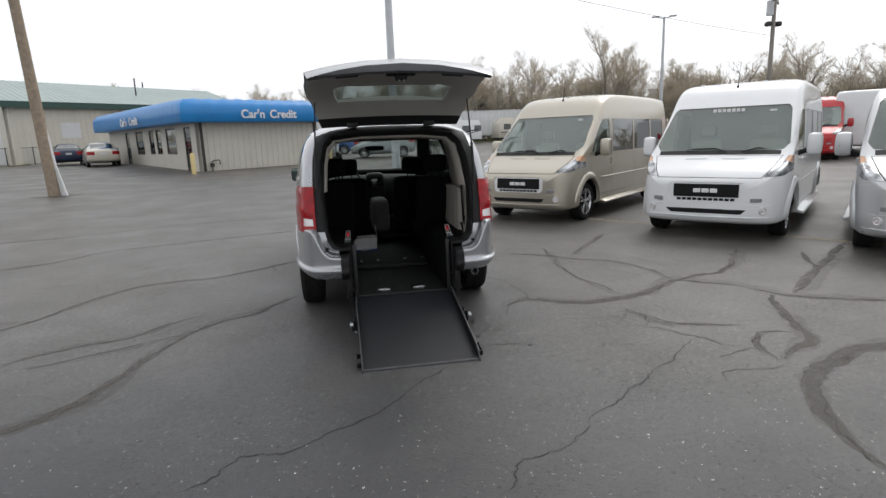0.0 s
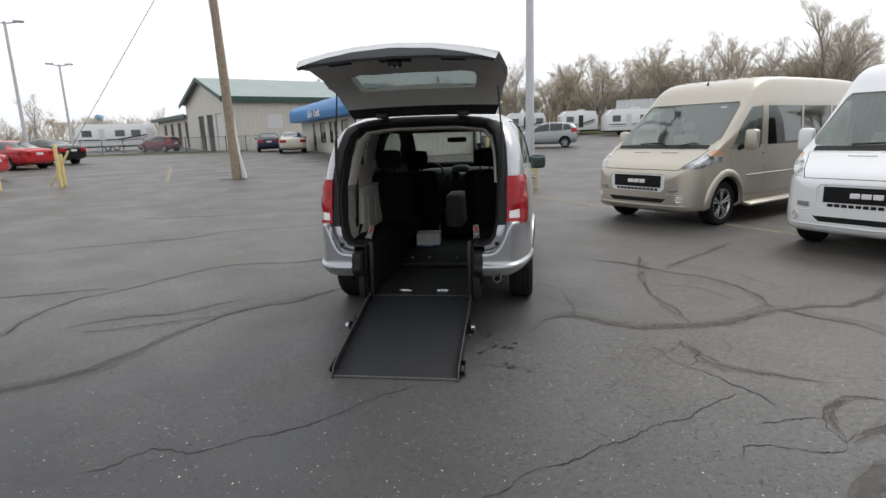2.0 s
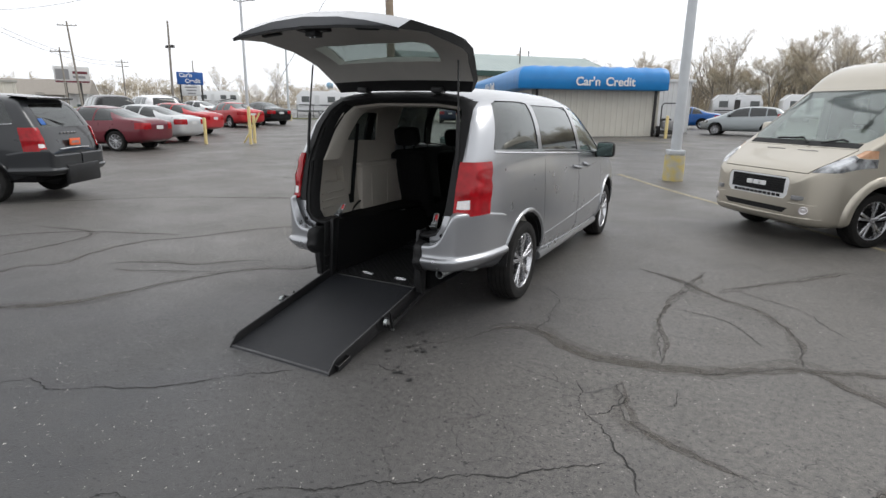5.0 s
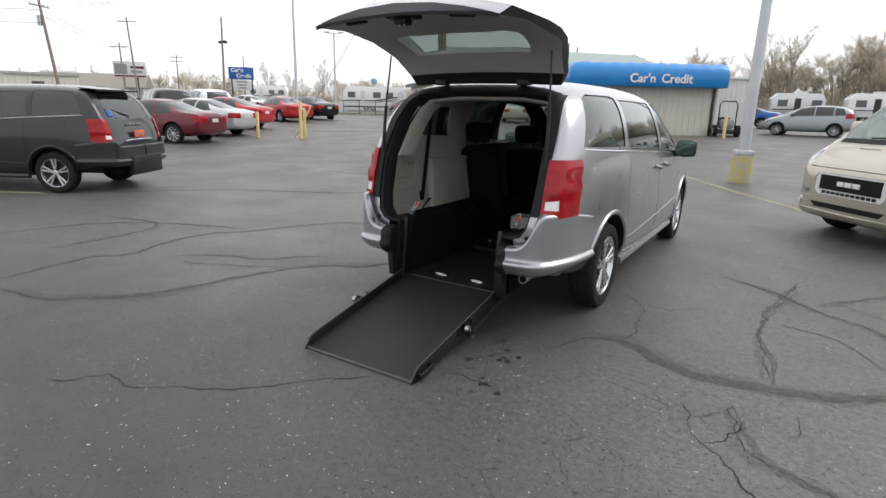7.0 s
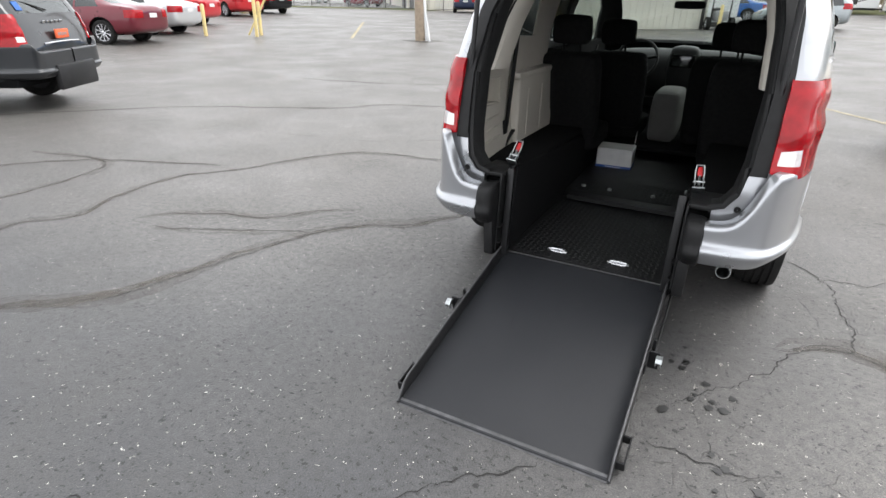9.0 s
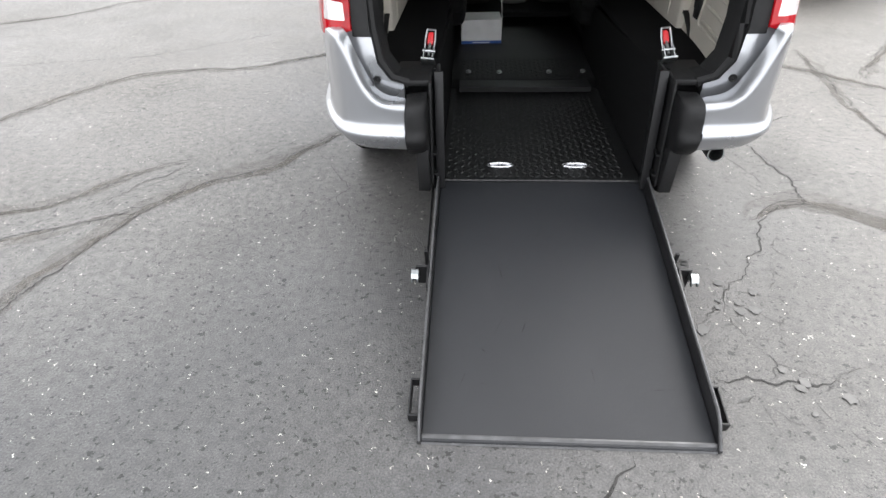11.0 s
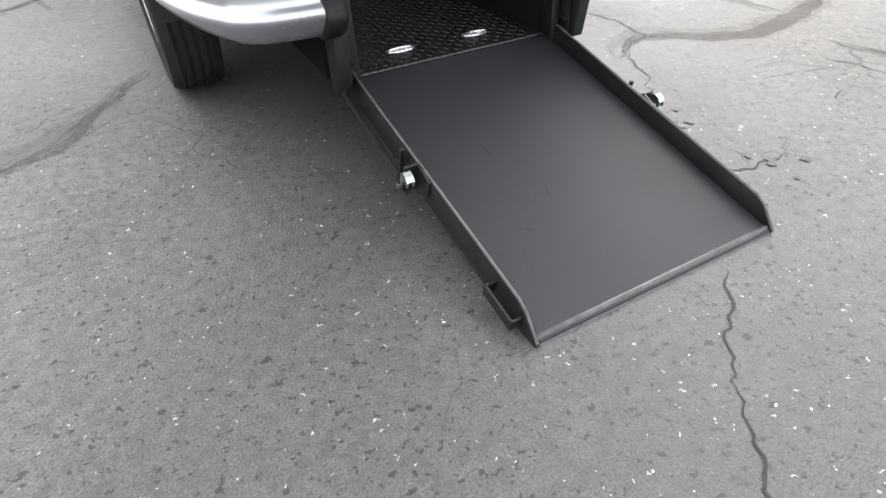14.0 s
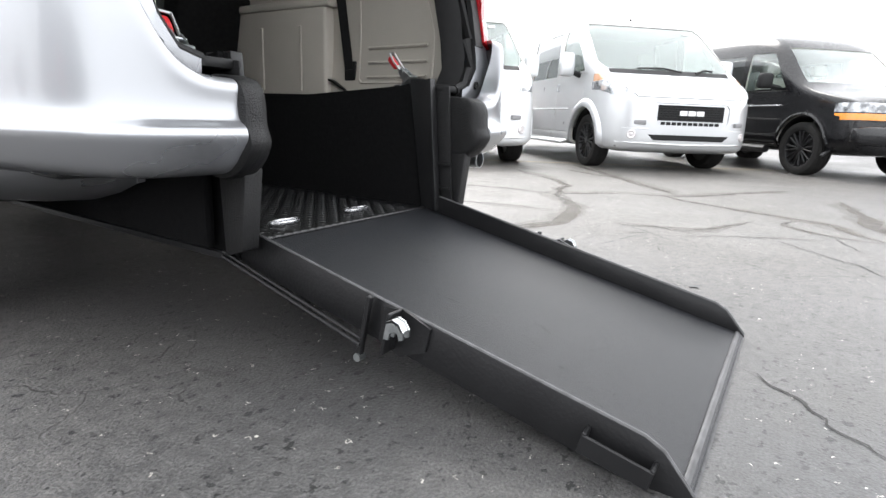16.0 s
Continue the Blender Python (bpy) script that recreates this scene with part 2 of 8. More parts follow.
def asphalt():
    """Worn parking-lot asphalt: bound grit, pale chips, patches of aged sealer, hairline cracks and some painted-in
    light.
    """
    m = bpy.data.materials.new("worn_asphalt")
    m.use_nodes = True
    n, l = m.node_tree.nodes, m.node_tree.links
    b = n["Principled BSDF"]
    co = n.new("ShaderNodeTexCoord")

    def noise_tex(scale, detail=4.0, rough=0.55):
        t = n.new("ShaderNodeTexNoise")
        t.inputs["Scale"].default_value = scale
        t.inputs["Detail"].default_value = detail
        t.inputs["Roughness"].default_value = rough
        l.new(co.outputs["Object"], t.inputs["Vector"])
        return t.outputs[0]

    def ranged(v, a, z, lo=0.0, hi=1.0):
        r = n.new("ShaderNodeMapRange")
        for k, x in enumerate((a, z, lo, hi)):
            r.inputs[k + 1].default_value = x
        l.new(v, r.inputs[0])
        return r.outputs[0]

    def mixed(f, a, z):
        x = n.new("ShaderNodeMix")
        x.data_type = "RGBA"
        l.new(f, x.inputs[0])
        for k, c in ((6, a), (7, z)):
            if isinstance(c, tuple):
                x.inputs[k].default_value = (*c, 1)
            else:
                l.new(c, x.inputs[k])
        return x.outputs[2]

    patch = ranged(noise_tex(0.35, 5), 0.36, 0.66)
    base = mixed(patch, (0.050, 0.052, 0.059), (0.086, 0.086, 0.089))
    # the unsealed side of the lot is paler, with an uneven border
    sep = n.new("ShaderNodeSeparateXYZ")
    l.new(co.outputs["Object"], sep.inputs[0])
    wav = n.new("ShaderNodeMath")
    wav.operation = "MULTIPLY_ADD"
    l.new(noise_tex(0.5, 4), wav.inputs[0])
    wav.inputs[1].default_value = 1.6
    l.new(sep.outputs[0], wav.inputs[2])
    pale = ranged(wav.outputs[0], 0.7, 2.8, 0.0, 0.85)
    # the pale side fades towards -y, with an uneven edge
    lane = n.new("ShaderNodeMath")
    lane.operation = "MULTIPLY_ADD"
    l.new(noise_tex(0.45, 4), lane.inputs[0])
    lane.inputs[1].default_value = 1.8
    l.new(sep.outputs[1], lane.inputs[2])
    unsealed = n.new("ShaderNodeMath")
    unsealed.operation = "MULTIPLY"
    l.new(pale, unsealed.inputs[0])
    l.new(ranged(lane.outputs[0], -1.3, 0.5, 0.3, 1.0), unsealed.inputs[1])
    pale = unsealed.outputs[0]
    # paler beyond the van's broad shade; the penumbra is put into the colour
    west = n.new("ShaderNodeMath")
    west.operation = "MULTIPLY_ADD"
    l.new(noise_tex(0.6, 4), west.inputs[0])
    west.inputs[1].default_value = -1.6
    l.new(sep.outputs[0], west.inputs[2])
    past_shade = n.new("ShaderNodeMath")
    past_shade.operation = "MULTIPLY"
    l.new(ranged(west.outputs[0], -1.2, -2.3, 0.0, 0.78), past_shade.inputs[0])
    l.new(ranged(lane.outputs[0], -1.0, 0.6, 0.0, 1.0), past_shade.inputs[1])
    # paler with distance: the low-angle sheen is put into the colour
    far = n.new("ShaderNodeMath")
    far.operation = "MULTIPLY_ADD"
    l.new(noise_tex(0.3, 4), far.inputs[0])
    far.inputs[1].default_value = 5.0
    l.new(sep.outputs[1], far.inputs[2])
    pale2 = ranged(far.outputs[0], 1.5, 5.5, 0.0, 0.78)
    top = n.new("ShaderNodeMath")
    top.operation = "MAXIMUM"
    l.new(pale, top.inputs[0])
    l.new(pale2, top.inputs[1])
    base = mixed(past_shade.outputs[0], base, (0.20, 0.193, 0.183))
    # near ground darkened: the lens's vignette is put into the colour
    base = mixed(ranged(lane.outputs[0], -0.5, -1.7, 0.0, 0.5), base, (0.032, 0.033, 0.037))
    base = mixed(top.outputs[0], base, (0.225, 0.206, 0.183))
    mott = ranged(noise_tex(24, 5, 0.75), 0.40, 0.60, 0.0, 0.62)
    base = mixed(mott, base, (0.045, 0.044, 0.043))
    dirt = ranged(noise_tex(1.7, 6, 0.65), 0.45, 0.72)
    base = mixed(ranged(dirt, 0, 1, 0, 0.45), base, (0.105, 0.101, 0.094))
    grit = ranged(noise_tex(170, 3, 0.7), 0.36, 0.64)
    base = mixed(ranged(grit, 0, 1, 0, 0.78), base, (0.024, 0.024, 0.025))
    # uneven outlines for the chips and pits
    jn = n.new("ShaderNodeTexNoise")
    jn.inputs["Scale"].default_value = 70
    jn.inputs["Detail"].default_value = 3
    l.new(co.outputs["Object"], jn.inputs["Vector"])
    ja = n.new("ShaderNodeVectorMath")
    ja.operation = "MULTIPLY_ADD"
    l.new(jn.outputs["Color"], ja.inputs[0])
    ja.inputs[1].default_value = (0.04, 0.04, 0.0)
    l.new(co.outputs["Object"], ja.inputs[2])
    jag = ja.outputs[0]
    chips = n.new("ShaderNodeTexVoronoi")
    chips.inputs["Scale"].default_value = 68
    l.new(jag, chips.inputs["Vector"])
    pick = n.new("ShaderNodeSeparateColor")
    l.new(chips.outputs["Color"], pick.inputs[0])
    size = n.new("ShaderNodeMath")
    size.operation = "MULTIPLY"
    l.new(ranged(pick.outputs[0], 0.75, 1.0, 0.0, 0.24), size.inputs[0])
    size.inputs[1].default_value = 1.0
    less = n.new("ShaderNodeMath")
    less.operation = "LESS_THAN"
    l.new(chips.outputs["Distance"], less.inputs[0])
    l.new(size.outputs[0], less.inputs[1])
    tone = mixed(pick.outputs[1], (0.25, 0.235, 0.21), (0.64, 0.615, 0.565))
    base = mixed(less.outputs[0], base, tone)
    pits = n.new("ShaderNodeTexVoronoi")
    pits.inputs["Scale"].default_value = 52
    l.new(jag, pits.inputs["Vector"])
    pp = n.new("ShaderNodeSeparateColor")
    l.new(pits.outputs["Color"], pp.inputs[0])
    dark = n.new("ShaderNodeMath")
    dark.operation = "LESS_THAN"
    l.new(pits.outputs["Distance"], dark.inputs[0])
    l.new(ranged(pp.outputs[2], 0.74, 1.0, 0.0, 0.24), dark.inputs[1])
    base = mixed(dark.outputs[0], base, (0.014, 0.014, 0.014))
    # larger torn-out pits, sparse
    wide = n.new("ShaderNodeMapping")
    wide.inputs["Scale"].default_value = (1.0, 1.9, 1.0)
    wide.inputs["Rotation"].default_value = (0, 0, 0.5)
    l.new(jag, wide.inputs["Vector"])
    holes = n.new("ShaderNodeTexVoronoi")
    holes.inputs["Scale"].default_value = 19
    l.new(wide.outputs[0], holes.inputs["Vector"])
    hp = n.new("ShaderNodeSeparateColor")
    l.new(holes.outputs["Color"], hp.inputs[0])
    torn = n.new("ShaderNodeMath")
    torn.operation = "LESS_THAN"
    l.new(holes.outputs["Distance"], torn.inputs[0])
    l.new(ranged(hp.outputs[1], 0.42, 1.0, 0.0, 0.25), torn.inputs[1])
    base = mixed(torn.outputs[0], base, (0.012, 0.012, 0.012))
    flecks = ranged(noise_tex(46, 2, 0.5), 0.635, 0.675, 0.0, 0.92)
    base = mixed(flecks, base, (0.013, 0.013, 0.013))
    warp = n.new("ShaderNodeTexNoise")
    warp.inputs["Scale"].default_value = 11.0
    warp.inputs["Detail"].default_value = 6
    l.new(co.outputs["Object"], warp.inputs["Vector"])
    add = n.new("ShaderNodeVectorMath")
    add.operation = "MULTIPLY_ADD"
    l.new(warp.outputs["Color"], add.inputs[0])
    add.inputs[1].default_value = (0.085, 0.085, 0.0)
    l.new(co.outputs["Object"], add.inputs[2])
    net = n.new("ShaderNodeTexVoronoi")
    net.feature = "DISTANCE_TO_EDGE"
    net.inputs["Scale"].default_value = 2.2
    l.new(add.outputs[0], net.inputs["Vector"])
    gate = ranged(noise_tex(0.9, 3), 0.50, 0.60)
    broken = ranged(noise_tex(7, 3), 0.40, 0.52)

    def times(a, c, top=False):
        x = n.new("ShaderNodeMath")
        x.operation = "MAXIMUM" if top else "MULTIPLY"
        l.new(a, x.inputs[0])
        l.new(c, x.inputs[1])
        return x.outputs[0]
    first = times(times(ranged(net.outputs["Distance"], 0.003, 0.009, 0.8, 0.0), gate), times(broken, ranged(top.outputs[0], 0.0, 0.35, 0.3, 1.0)))
    # a closer net of short cracks on the paler side
    fine = n.new("ShaderNodeTexVoronoi")
    fine.feature = "DISTANCE_TO_EDGE"
    fine.inputs["Scale"].default_value = 6.5
    l.new(add.outputs[0], fine.inputs["Vector"])
    second = times(times(ranged(fine.outputs["Distance"], 0.006, 0.020, 0.8, 0.0), ranged(noise_tex(1.6, 4), 0.52, 0.62)), times(ranged(noise_tex(14, 3), 0.50, 0.56), ranged(top.outputs[0], 0.05, 0.4, 0.25, 1.0)))
    hair = n.new("ShaderNodeMath")
    hair.operation = "MAXIMUM"
    l.new(first, hair.inputs[0])
    l.new(second, hair.inputs[1])
    base = mixed(hair.outputs[0], base, (0.016, 0.015, 0.014))
    l.new(base, b.inputs["Base Color"])
    l.new(ranged(noise_tex(0.8, 4), 0.3, 0.7, 0.40, 0.60), b.inputs["Roughness"])
    b.inputs["Specular IOR Level"].default_value = 0.55
    h = n.new("ShaderNodeMath")
    h.operation = "SUBTRACT"
    l.new(noise_tex(120, 3), h.inputs[0])
    l.new(hair.outputs[0], h.inputs[1])
    bp = n.new("ShaderNodeBump")
    bp.inputs["Strength"].default_value = 0.5
    bp.inputs["Distance"].default_value = 0.008
    l.new(h.outputs[0], bp.inputs["Height"])
    l.new(bp.outputs[0], b.inputs["Normal"])
    return m


M["asphalt"] = asphalt()


def patchy(name, color, second, share, scale, most=1.0, soft=0.12):
    """A worn film on the asphalt that is missing in patches."""
    m = material(name, color, 0.7, 0, second, 6, 0.3, 120, 0.5)
    n, l = m.node_tree.nodes, m.node_tree.links
    b = n["Principled BSDF"]
    co = n.new("ShaderNodeTexCoord")
    t = n.new("ShaderNodeTexNoise")
    t.inputs["Scale"].default_value = scale
    t.inputs["Detail"].default_value = 6
    t.inputs["Roughness"].default_value = 0.7
    l.new(co.outputs["Object"], t.inputs["Vector"])
    r = n.new("ShaderNodeMapRange")
    r.inputs[1].default_value, r.inputs[2].default_value = 1 - share - soft, 1 - share + soft
    l.new(t.outputs[0], r.inputs[0])
    r.inputs[4].default_value = most
    l.new(r.outputs[0], b.inputs["Alpha"])
    return m


M["seal"] = patchy("crack_filler", (0.066, 0.057, 0.047), (0.105, 0.092, 0.077), 0.58, 6, 0.52, 0.22)
M["seal_rim"] = patchy("thin_crack_filler", (0.075, 0.066, 0.055), (0.12, 0.105, 0.088), 0.52, 9, 0.30, 0.22)
M["crack"] = patchy("open_crack", (0.008, 0.0075, 0.007), (0.018, 0.017, 0.016), 0.62, 13, 1.0, 0.06)
M["scuff"] = patchy("pale_scuff", (0.05, 0.05, 0.052), (0.035, 0.035, 0.036), 0.5, 60, 0.7)
M["line"] = patchy("worn_line_paint", (0.46, 0.40, 0.25), (0.34, 0.30, 0.21), 0.56, 22)


# ---- mesh helpers ----
def finish(name, bm, mats, smooth=35):
    me = bpy.data.meshes.new(name)
    bm.to_mesh(me)
    bm.free()
    for m in mats if isinstance(mats, (list, tuple)) else [mats]:
        me.materials.append(m)
    if smooth:
        me.shade_smooth()
        me.set_sharp_from_angle(angle=radians(smooth))
    return me


def part(name, bm, mats, parent=None, label="", smooth=35):
    """One mesh object under a thing or a part."""
    ob = new(name, finish(name, bm, mats, smooth))
    if parent:
        ob.parent = parent
    if label:
        ob["label"] = label
    return ob


def thing(name, label, category, group="", at=None, kind=""):
    ob = new(name)
    ob.empty_display_size = 0.2
    if at:
        ob.matrix_world = at
    return tagged(ob, label, category, group, kind)


def box(bm, x0, x1, y0, y1, z0, z1, bevel=0.0, seg=2, m=None):
    r = bmesh.ops.create_cube(bm, size=1)
    vs = r["verts"]
    for v in vs:
        v.co = Vector((x0 + (v.co.x + 0.5) * (x1 - x0), y0 + (v.co.y + 0.5) * (y1 - y0), z0 + (v.co.z + 0.5) * (z1 - z0)))
        if m:
            v.co = m @ v.co
    if bevel:
        es = list({e for v in vs for e in v.link_edges})
        bmesh.ops.bevel(bm, geom=es, offset=bevel, segments=seg, profile=0.5, affect="EDGES")
    return bm


def rod(bm, a, b, r0, r1=None, seg=10, caps=True):
    a, b = Vector(a), Vector(b)
    d = b - a
    q = d.to_track_quat("Z", "Y").to_matrix().to_4x4()
    bmesh.ops.create_cone(bm, cap_ends=caps, cap_tris=False, segments=seg, radius1=r0, radius2=r0 if r1 is None else r1, depth=d.length,
                          matrix=Matrix.Translation((a + b) / 2) @ q)
    return bm


def loft(bm, rings, closed=True, caps=False, mat=0):
    """Faces between rings of equally many places."""
    rows = [[bm.verts.new(p) for p in ring] for ring in rings]
    n = len(rings[0])
    for a, b in zip(rows, rows[1:]):
        for i in range(n if closed else n - 1):
            f = bm.faces.new((a[i], a[(i + 1) % n], b[(i + 1) % n], b[i]))
            f.material_index = mat
    if caps:
        bm.faces.new(rows[0][::-1])
        bm.faces.new(rows[-1])
    return rows


def pipe(bm, pts, r, seg=8):
    """A round bar along places."""
    pts = [Vector(p) for p in pts]
    rings = []
    for i, p in enumerate(pts):
        d = (pts[min(i + 1, len(pts) - 1)] - pts[max(i - 1, 0)]).normalized()
        side = d.cross(Vector((0.13, 0.31, 0.94))).normalized()
        up = side.cross(d)
        rad = r[i] if isinstance(r, (list, tuple)) else r
        rings.append([p + rad * (side * math.cos(2 * math.pi * k / seg) + up * math.sin(2 * math.pi * k / seg)) for k in range(seg)])
    loft(bm, rings, True, True)
    return bm


def lathe(bm, profile, axis="x", seg=24, at=(0, 0, 0)):
    """A turned form: profile rows of (along, radius)."""
    rings = []
    for s, r in profile:
        ring = []
        for k in range(seg):
            a = 2 * math.pi * k / seg
            c, d = r * math.cos(a), r * math.sin(a)
            p = (s, c, d) if axis == "x" else (c, s, d) if axis == "y" else (c, d, s)
            ring.append(Vector(p) + Vector(at))
        rings.append(ring)
    loft(bm, rings)
    bmesh.ops.recalc_face_normals(bm, faces=bm.faces)
    return bm


def prism(bm, poly, axis, a, b, bevel=0.0):
    """A polygon pushed along an axis. poly: pairs in the other two axes."""
    def put(u, v, s):
        return (s, u, v) if axis == "x" else (u, s, v) if axis == "y" else (u, v, s)
    ends = [[bm.verts.new(put(u, v, s)) for u, v in poly] for s in (a, b)]
    n = len(poly)
    fs = [bm.faces.new((ends[0][i], ends[0][(i + 1) % n], ends[1][(i + 1) % n], ends[1][i])) for i in range(n)]
    fs += [bm.faces.new(ends[0][::-1]), bm.faces.new(ends[1])]
    bmesh.ops.recalc_face_normals(bm, faces=fs)
    if bevel:
        bmesh.ops.bevel(bm, geom=list({e for f in fs for e in f.edges}), offset=bevel, segments=2, profile=0.5, affect="EDGES")
    return bm


SCRATCH = bpy.data.scenes.new("scratch")


def rounded(bm, levels=2):
    """The smoothed form of a cage."""
    me = bpy.data.meshes.new("cage")
    bm.to_mesh(me)
    bm.free()
    ob = bpy.data.objects.new("cage", me)
    SCRATCH.collection.objects.link(ob)
    mod = ob.modifiers.new("round", "SUBSURF")
    mod.levels = levels
    SCRATCH.view_layers[0].update()
    dg = SCRATCH.view_layers[0].depsgraph

    got = ob.evaluated_get(dg)
    em = got.to_mesh()
    out = bmesh.new()
    out.from_mesh(em)
    got.to_mesh_clear()
    bpy.data.objects.remove(ob)
    bpy.data.meshes.remove(me)
    return out


def pillow(x0, x1, y0, y1, z0, z1, levels=2, m=None, hold=0.2):
    """A soft block: a box cage with held edges, smoothed."""
    bm = bmesh.new()
    box(bm, x0, x1, y0, y1, z0, z1)
    s = min(x1 - x0, y1 - y0, z1 - z0) * hold
    bmesh.ops.bevel(bm, geom=list(bm.edges), offset=s, segments=1, profile=0.5, affect="EDGES")
    bm = rounded(bm, levels)
    if m:
        bmesh.ops.transform(bm, matrix=m, verts=bm.verts)
    return bm


def inside(poly, u, v):
    return all((poly[(i + 1) % len(poly)][0] - a) * (v - b) - (poly[(i + 1) % len(poly)][1] - b) * (u - a) > -1e-5 for i, (a, b) in enumerate(poly))


def cut(bm, poly, axis, keep):
    """Cuts the outline of a convex polygon (counter-clockwise, in the two axes other than axis) into the faces for which keep(centre) is true;
    returns the faces within it."""
    i, j = {"x": (1, 2), "y": (0, 2), "z": (0, 1)}[axis]
    area = sum(a[0] * b[1] - b[0] * a[1] for a, b in zip(poly, poly[1:] + poly[:1]))
    if area < 0:
        poly = poly[::-1]
    lo = [min(p[k] for p in poly) - 0.02 for k in (0, 1)]
    hi = [max(p[k] for p in poly) + 0.02 for k in (0, 1)]

    def near(f):
        us, vs = [v.co[i] for v in f.verts], [v.co[j] for v in f.verts]
        return max(us) > lo[0] and min(us) < hi[0] and max(vs) > lo[1] and min(vs) < hi[1] and keep(f.calc_center_median())
    fs = [f for f in bm.faces if near(f)]
    for k, (a, b) in enumerate(poly):
        c, d = poly[(k + 1) % len(poly)]
        co, no = [0.0] * 3, [0.0] * 3
        co[i], co[j] = a, b
        no[i], no[j] = d - b, a - c
        geom = list({v for f in fs for v in f.verts}) + list({e for f in fs for e in f.edges}) + fs
        got = bmesh.ops.bisect_plane(bm, geom=geom, dist=1e-5, plane_co=co, plane_no=no)["geom"]
        fs = [g for g in got if isinstance(g, bmesh.types.BMFace) and g.is_valid and near(g)]
    got = []
    for f in fs:
        if f.calc_area() < 1e-9:
            continue
        c = f.calc_center_median()
        if keep(c) and inside(poly, c[i], c[j]):
            got.append(f)
    return got


def take(bm, faces, push=0.0):
    """Takes faces out of bm into a new bmesh, pushed along their normals."""
    out = bmesh.new()
    made = {}
    bm.normal_update()
    for f in faces:
        vs = []
        for v in f.verts:
            if v not in made:
                made[v] = out.verts.new(v.co + v.normal * push)
            vs.append(made[v])
        out.faces.new(vs)
    bmesh.ops.delete(bm, geom=faces, context="FACES")
    return out


def thick(bm, t, inner=0):
    """Gives an open sheet a thickness inwards, with closed rims."""
    bmesh.ops.recalc_face_normals(bm, faces=bm.faces)
    bm.normal_update()
    faces = list(bm.faces)
    rims = [(e.verts[0], e.verts[1], e.link_loops[0].vert == e.verts[0]) for e in bm.edges if len(e.link_faces) == 1]
    made = {v: bm.verts.new(v.co - v.normal * t) for v in list(bm.verts) if v.link_faces}
    for f in faces:
        g = bm.faces.new([made[v] for v in reversed(f.verts)])
        g.material_index = inner or f.material_index
    for p, q, ahead in rims:
        if ahead:
            p, q = q, p
        bm.faces.new((p, q, made[q], made[p])).material_index = inner
    return bm


def circle(cy, cz, r, n=16, flat=0.0):
    return [(cy + r * math.cos(2 * math.pi * k / n), max(cz + r * math.sin(2 * math.pi * k / n), flat)) for k in range(n)]


def rng(seed):
    return random.Random(seed)


def rise(x, y):
    """The height of the ground: level round the van, then a gentle climb."""
    d = math.hypot(x, y)
    return 0.025 * max(0.0, min(d, 36) - 10) + 0.03 * max(0.0, min(d, 80) - 52)


# ---- the ground ----
def build_ground():
    bm = bmesh.new()
    radii = [0, 1.5, 3, 5, 7.5, 10, 12, 15, 20, 26, 31, 36, 44, 52, 60, 70, 80, 100, 130, 200, 400, 900, 2500]
    seg = 64
    rings = []
    for r in radii[1:]:
        rings.append([Vector((r * math.cos(2 * math.pi * k / seg), r * math.sin(2 * math.pi * k / seg), rise(r, 0))) for k in range(seg)])
    rows = loft(bm, rings)
    mid = bm.verts.new((0, 0, 0))
    for k in range(seg):
        bm.faces.new((mid, rows[0][k], rows[0][(k + 1) % seg]))
    bmesh.ops.recalc_face_normals(bm, faces=bm.faces)
    g = part("ground", bm, M["asphalt"], smooth=30)
    tagged(g, "worn dark grey asphalt parking lot with cracks and pale chips", "ground", kind="structure")


build_ground()


# ---- vehicles: shared parts ----
from mathutils.bvhtree import BVHTree

WHEELS = {}


def shell(stations, levels=2):
    """A car body as a smoothed cage. A station: y, underside, half width, belt height, half width of the roof, roof height."""
    bm = bmesh.new()
    rings = []
    for y, zb, w, zt, wr, zr in stations:
        half = [(0, zb), (0.8 * w, zb), (w, zb + 0.09), (1.005 * w, (zb + zt) / 2), (0.985 * w, zt), ((0.985 * w + wr) / 2 + 0.025, (zt + zr) / 2), (wr, zr - 0.07), (0.62 * wr, zr - 0.005), (0, zr)]
        ring = [Vector((x, y, z)) for x, z in half] + [Vector((-x, y, z)) for x, z in half[-2:0:-1]]
        rings.append(ring)
    loft(bm, rings, True, True)
    bmesh.ops.recalc_face_normals(bm, faces=bm.faces)
    bm = rounded(bm, levels)
    bmesh.ops.recalc_face_normals(bm, faces=bm.faces)
    return bm


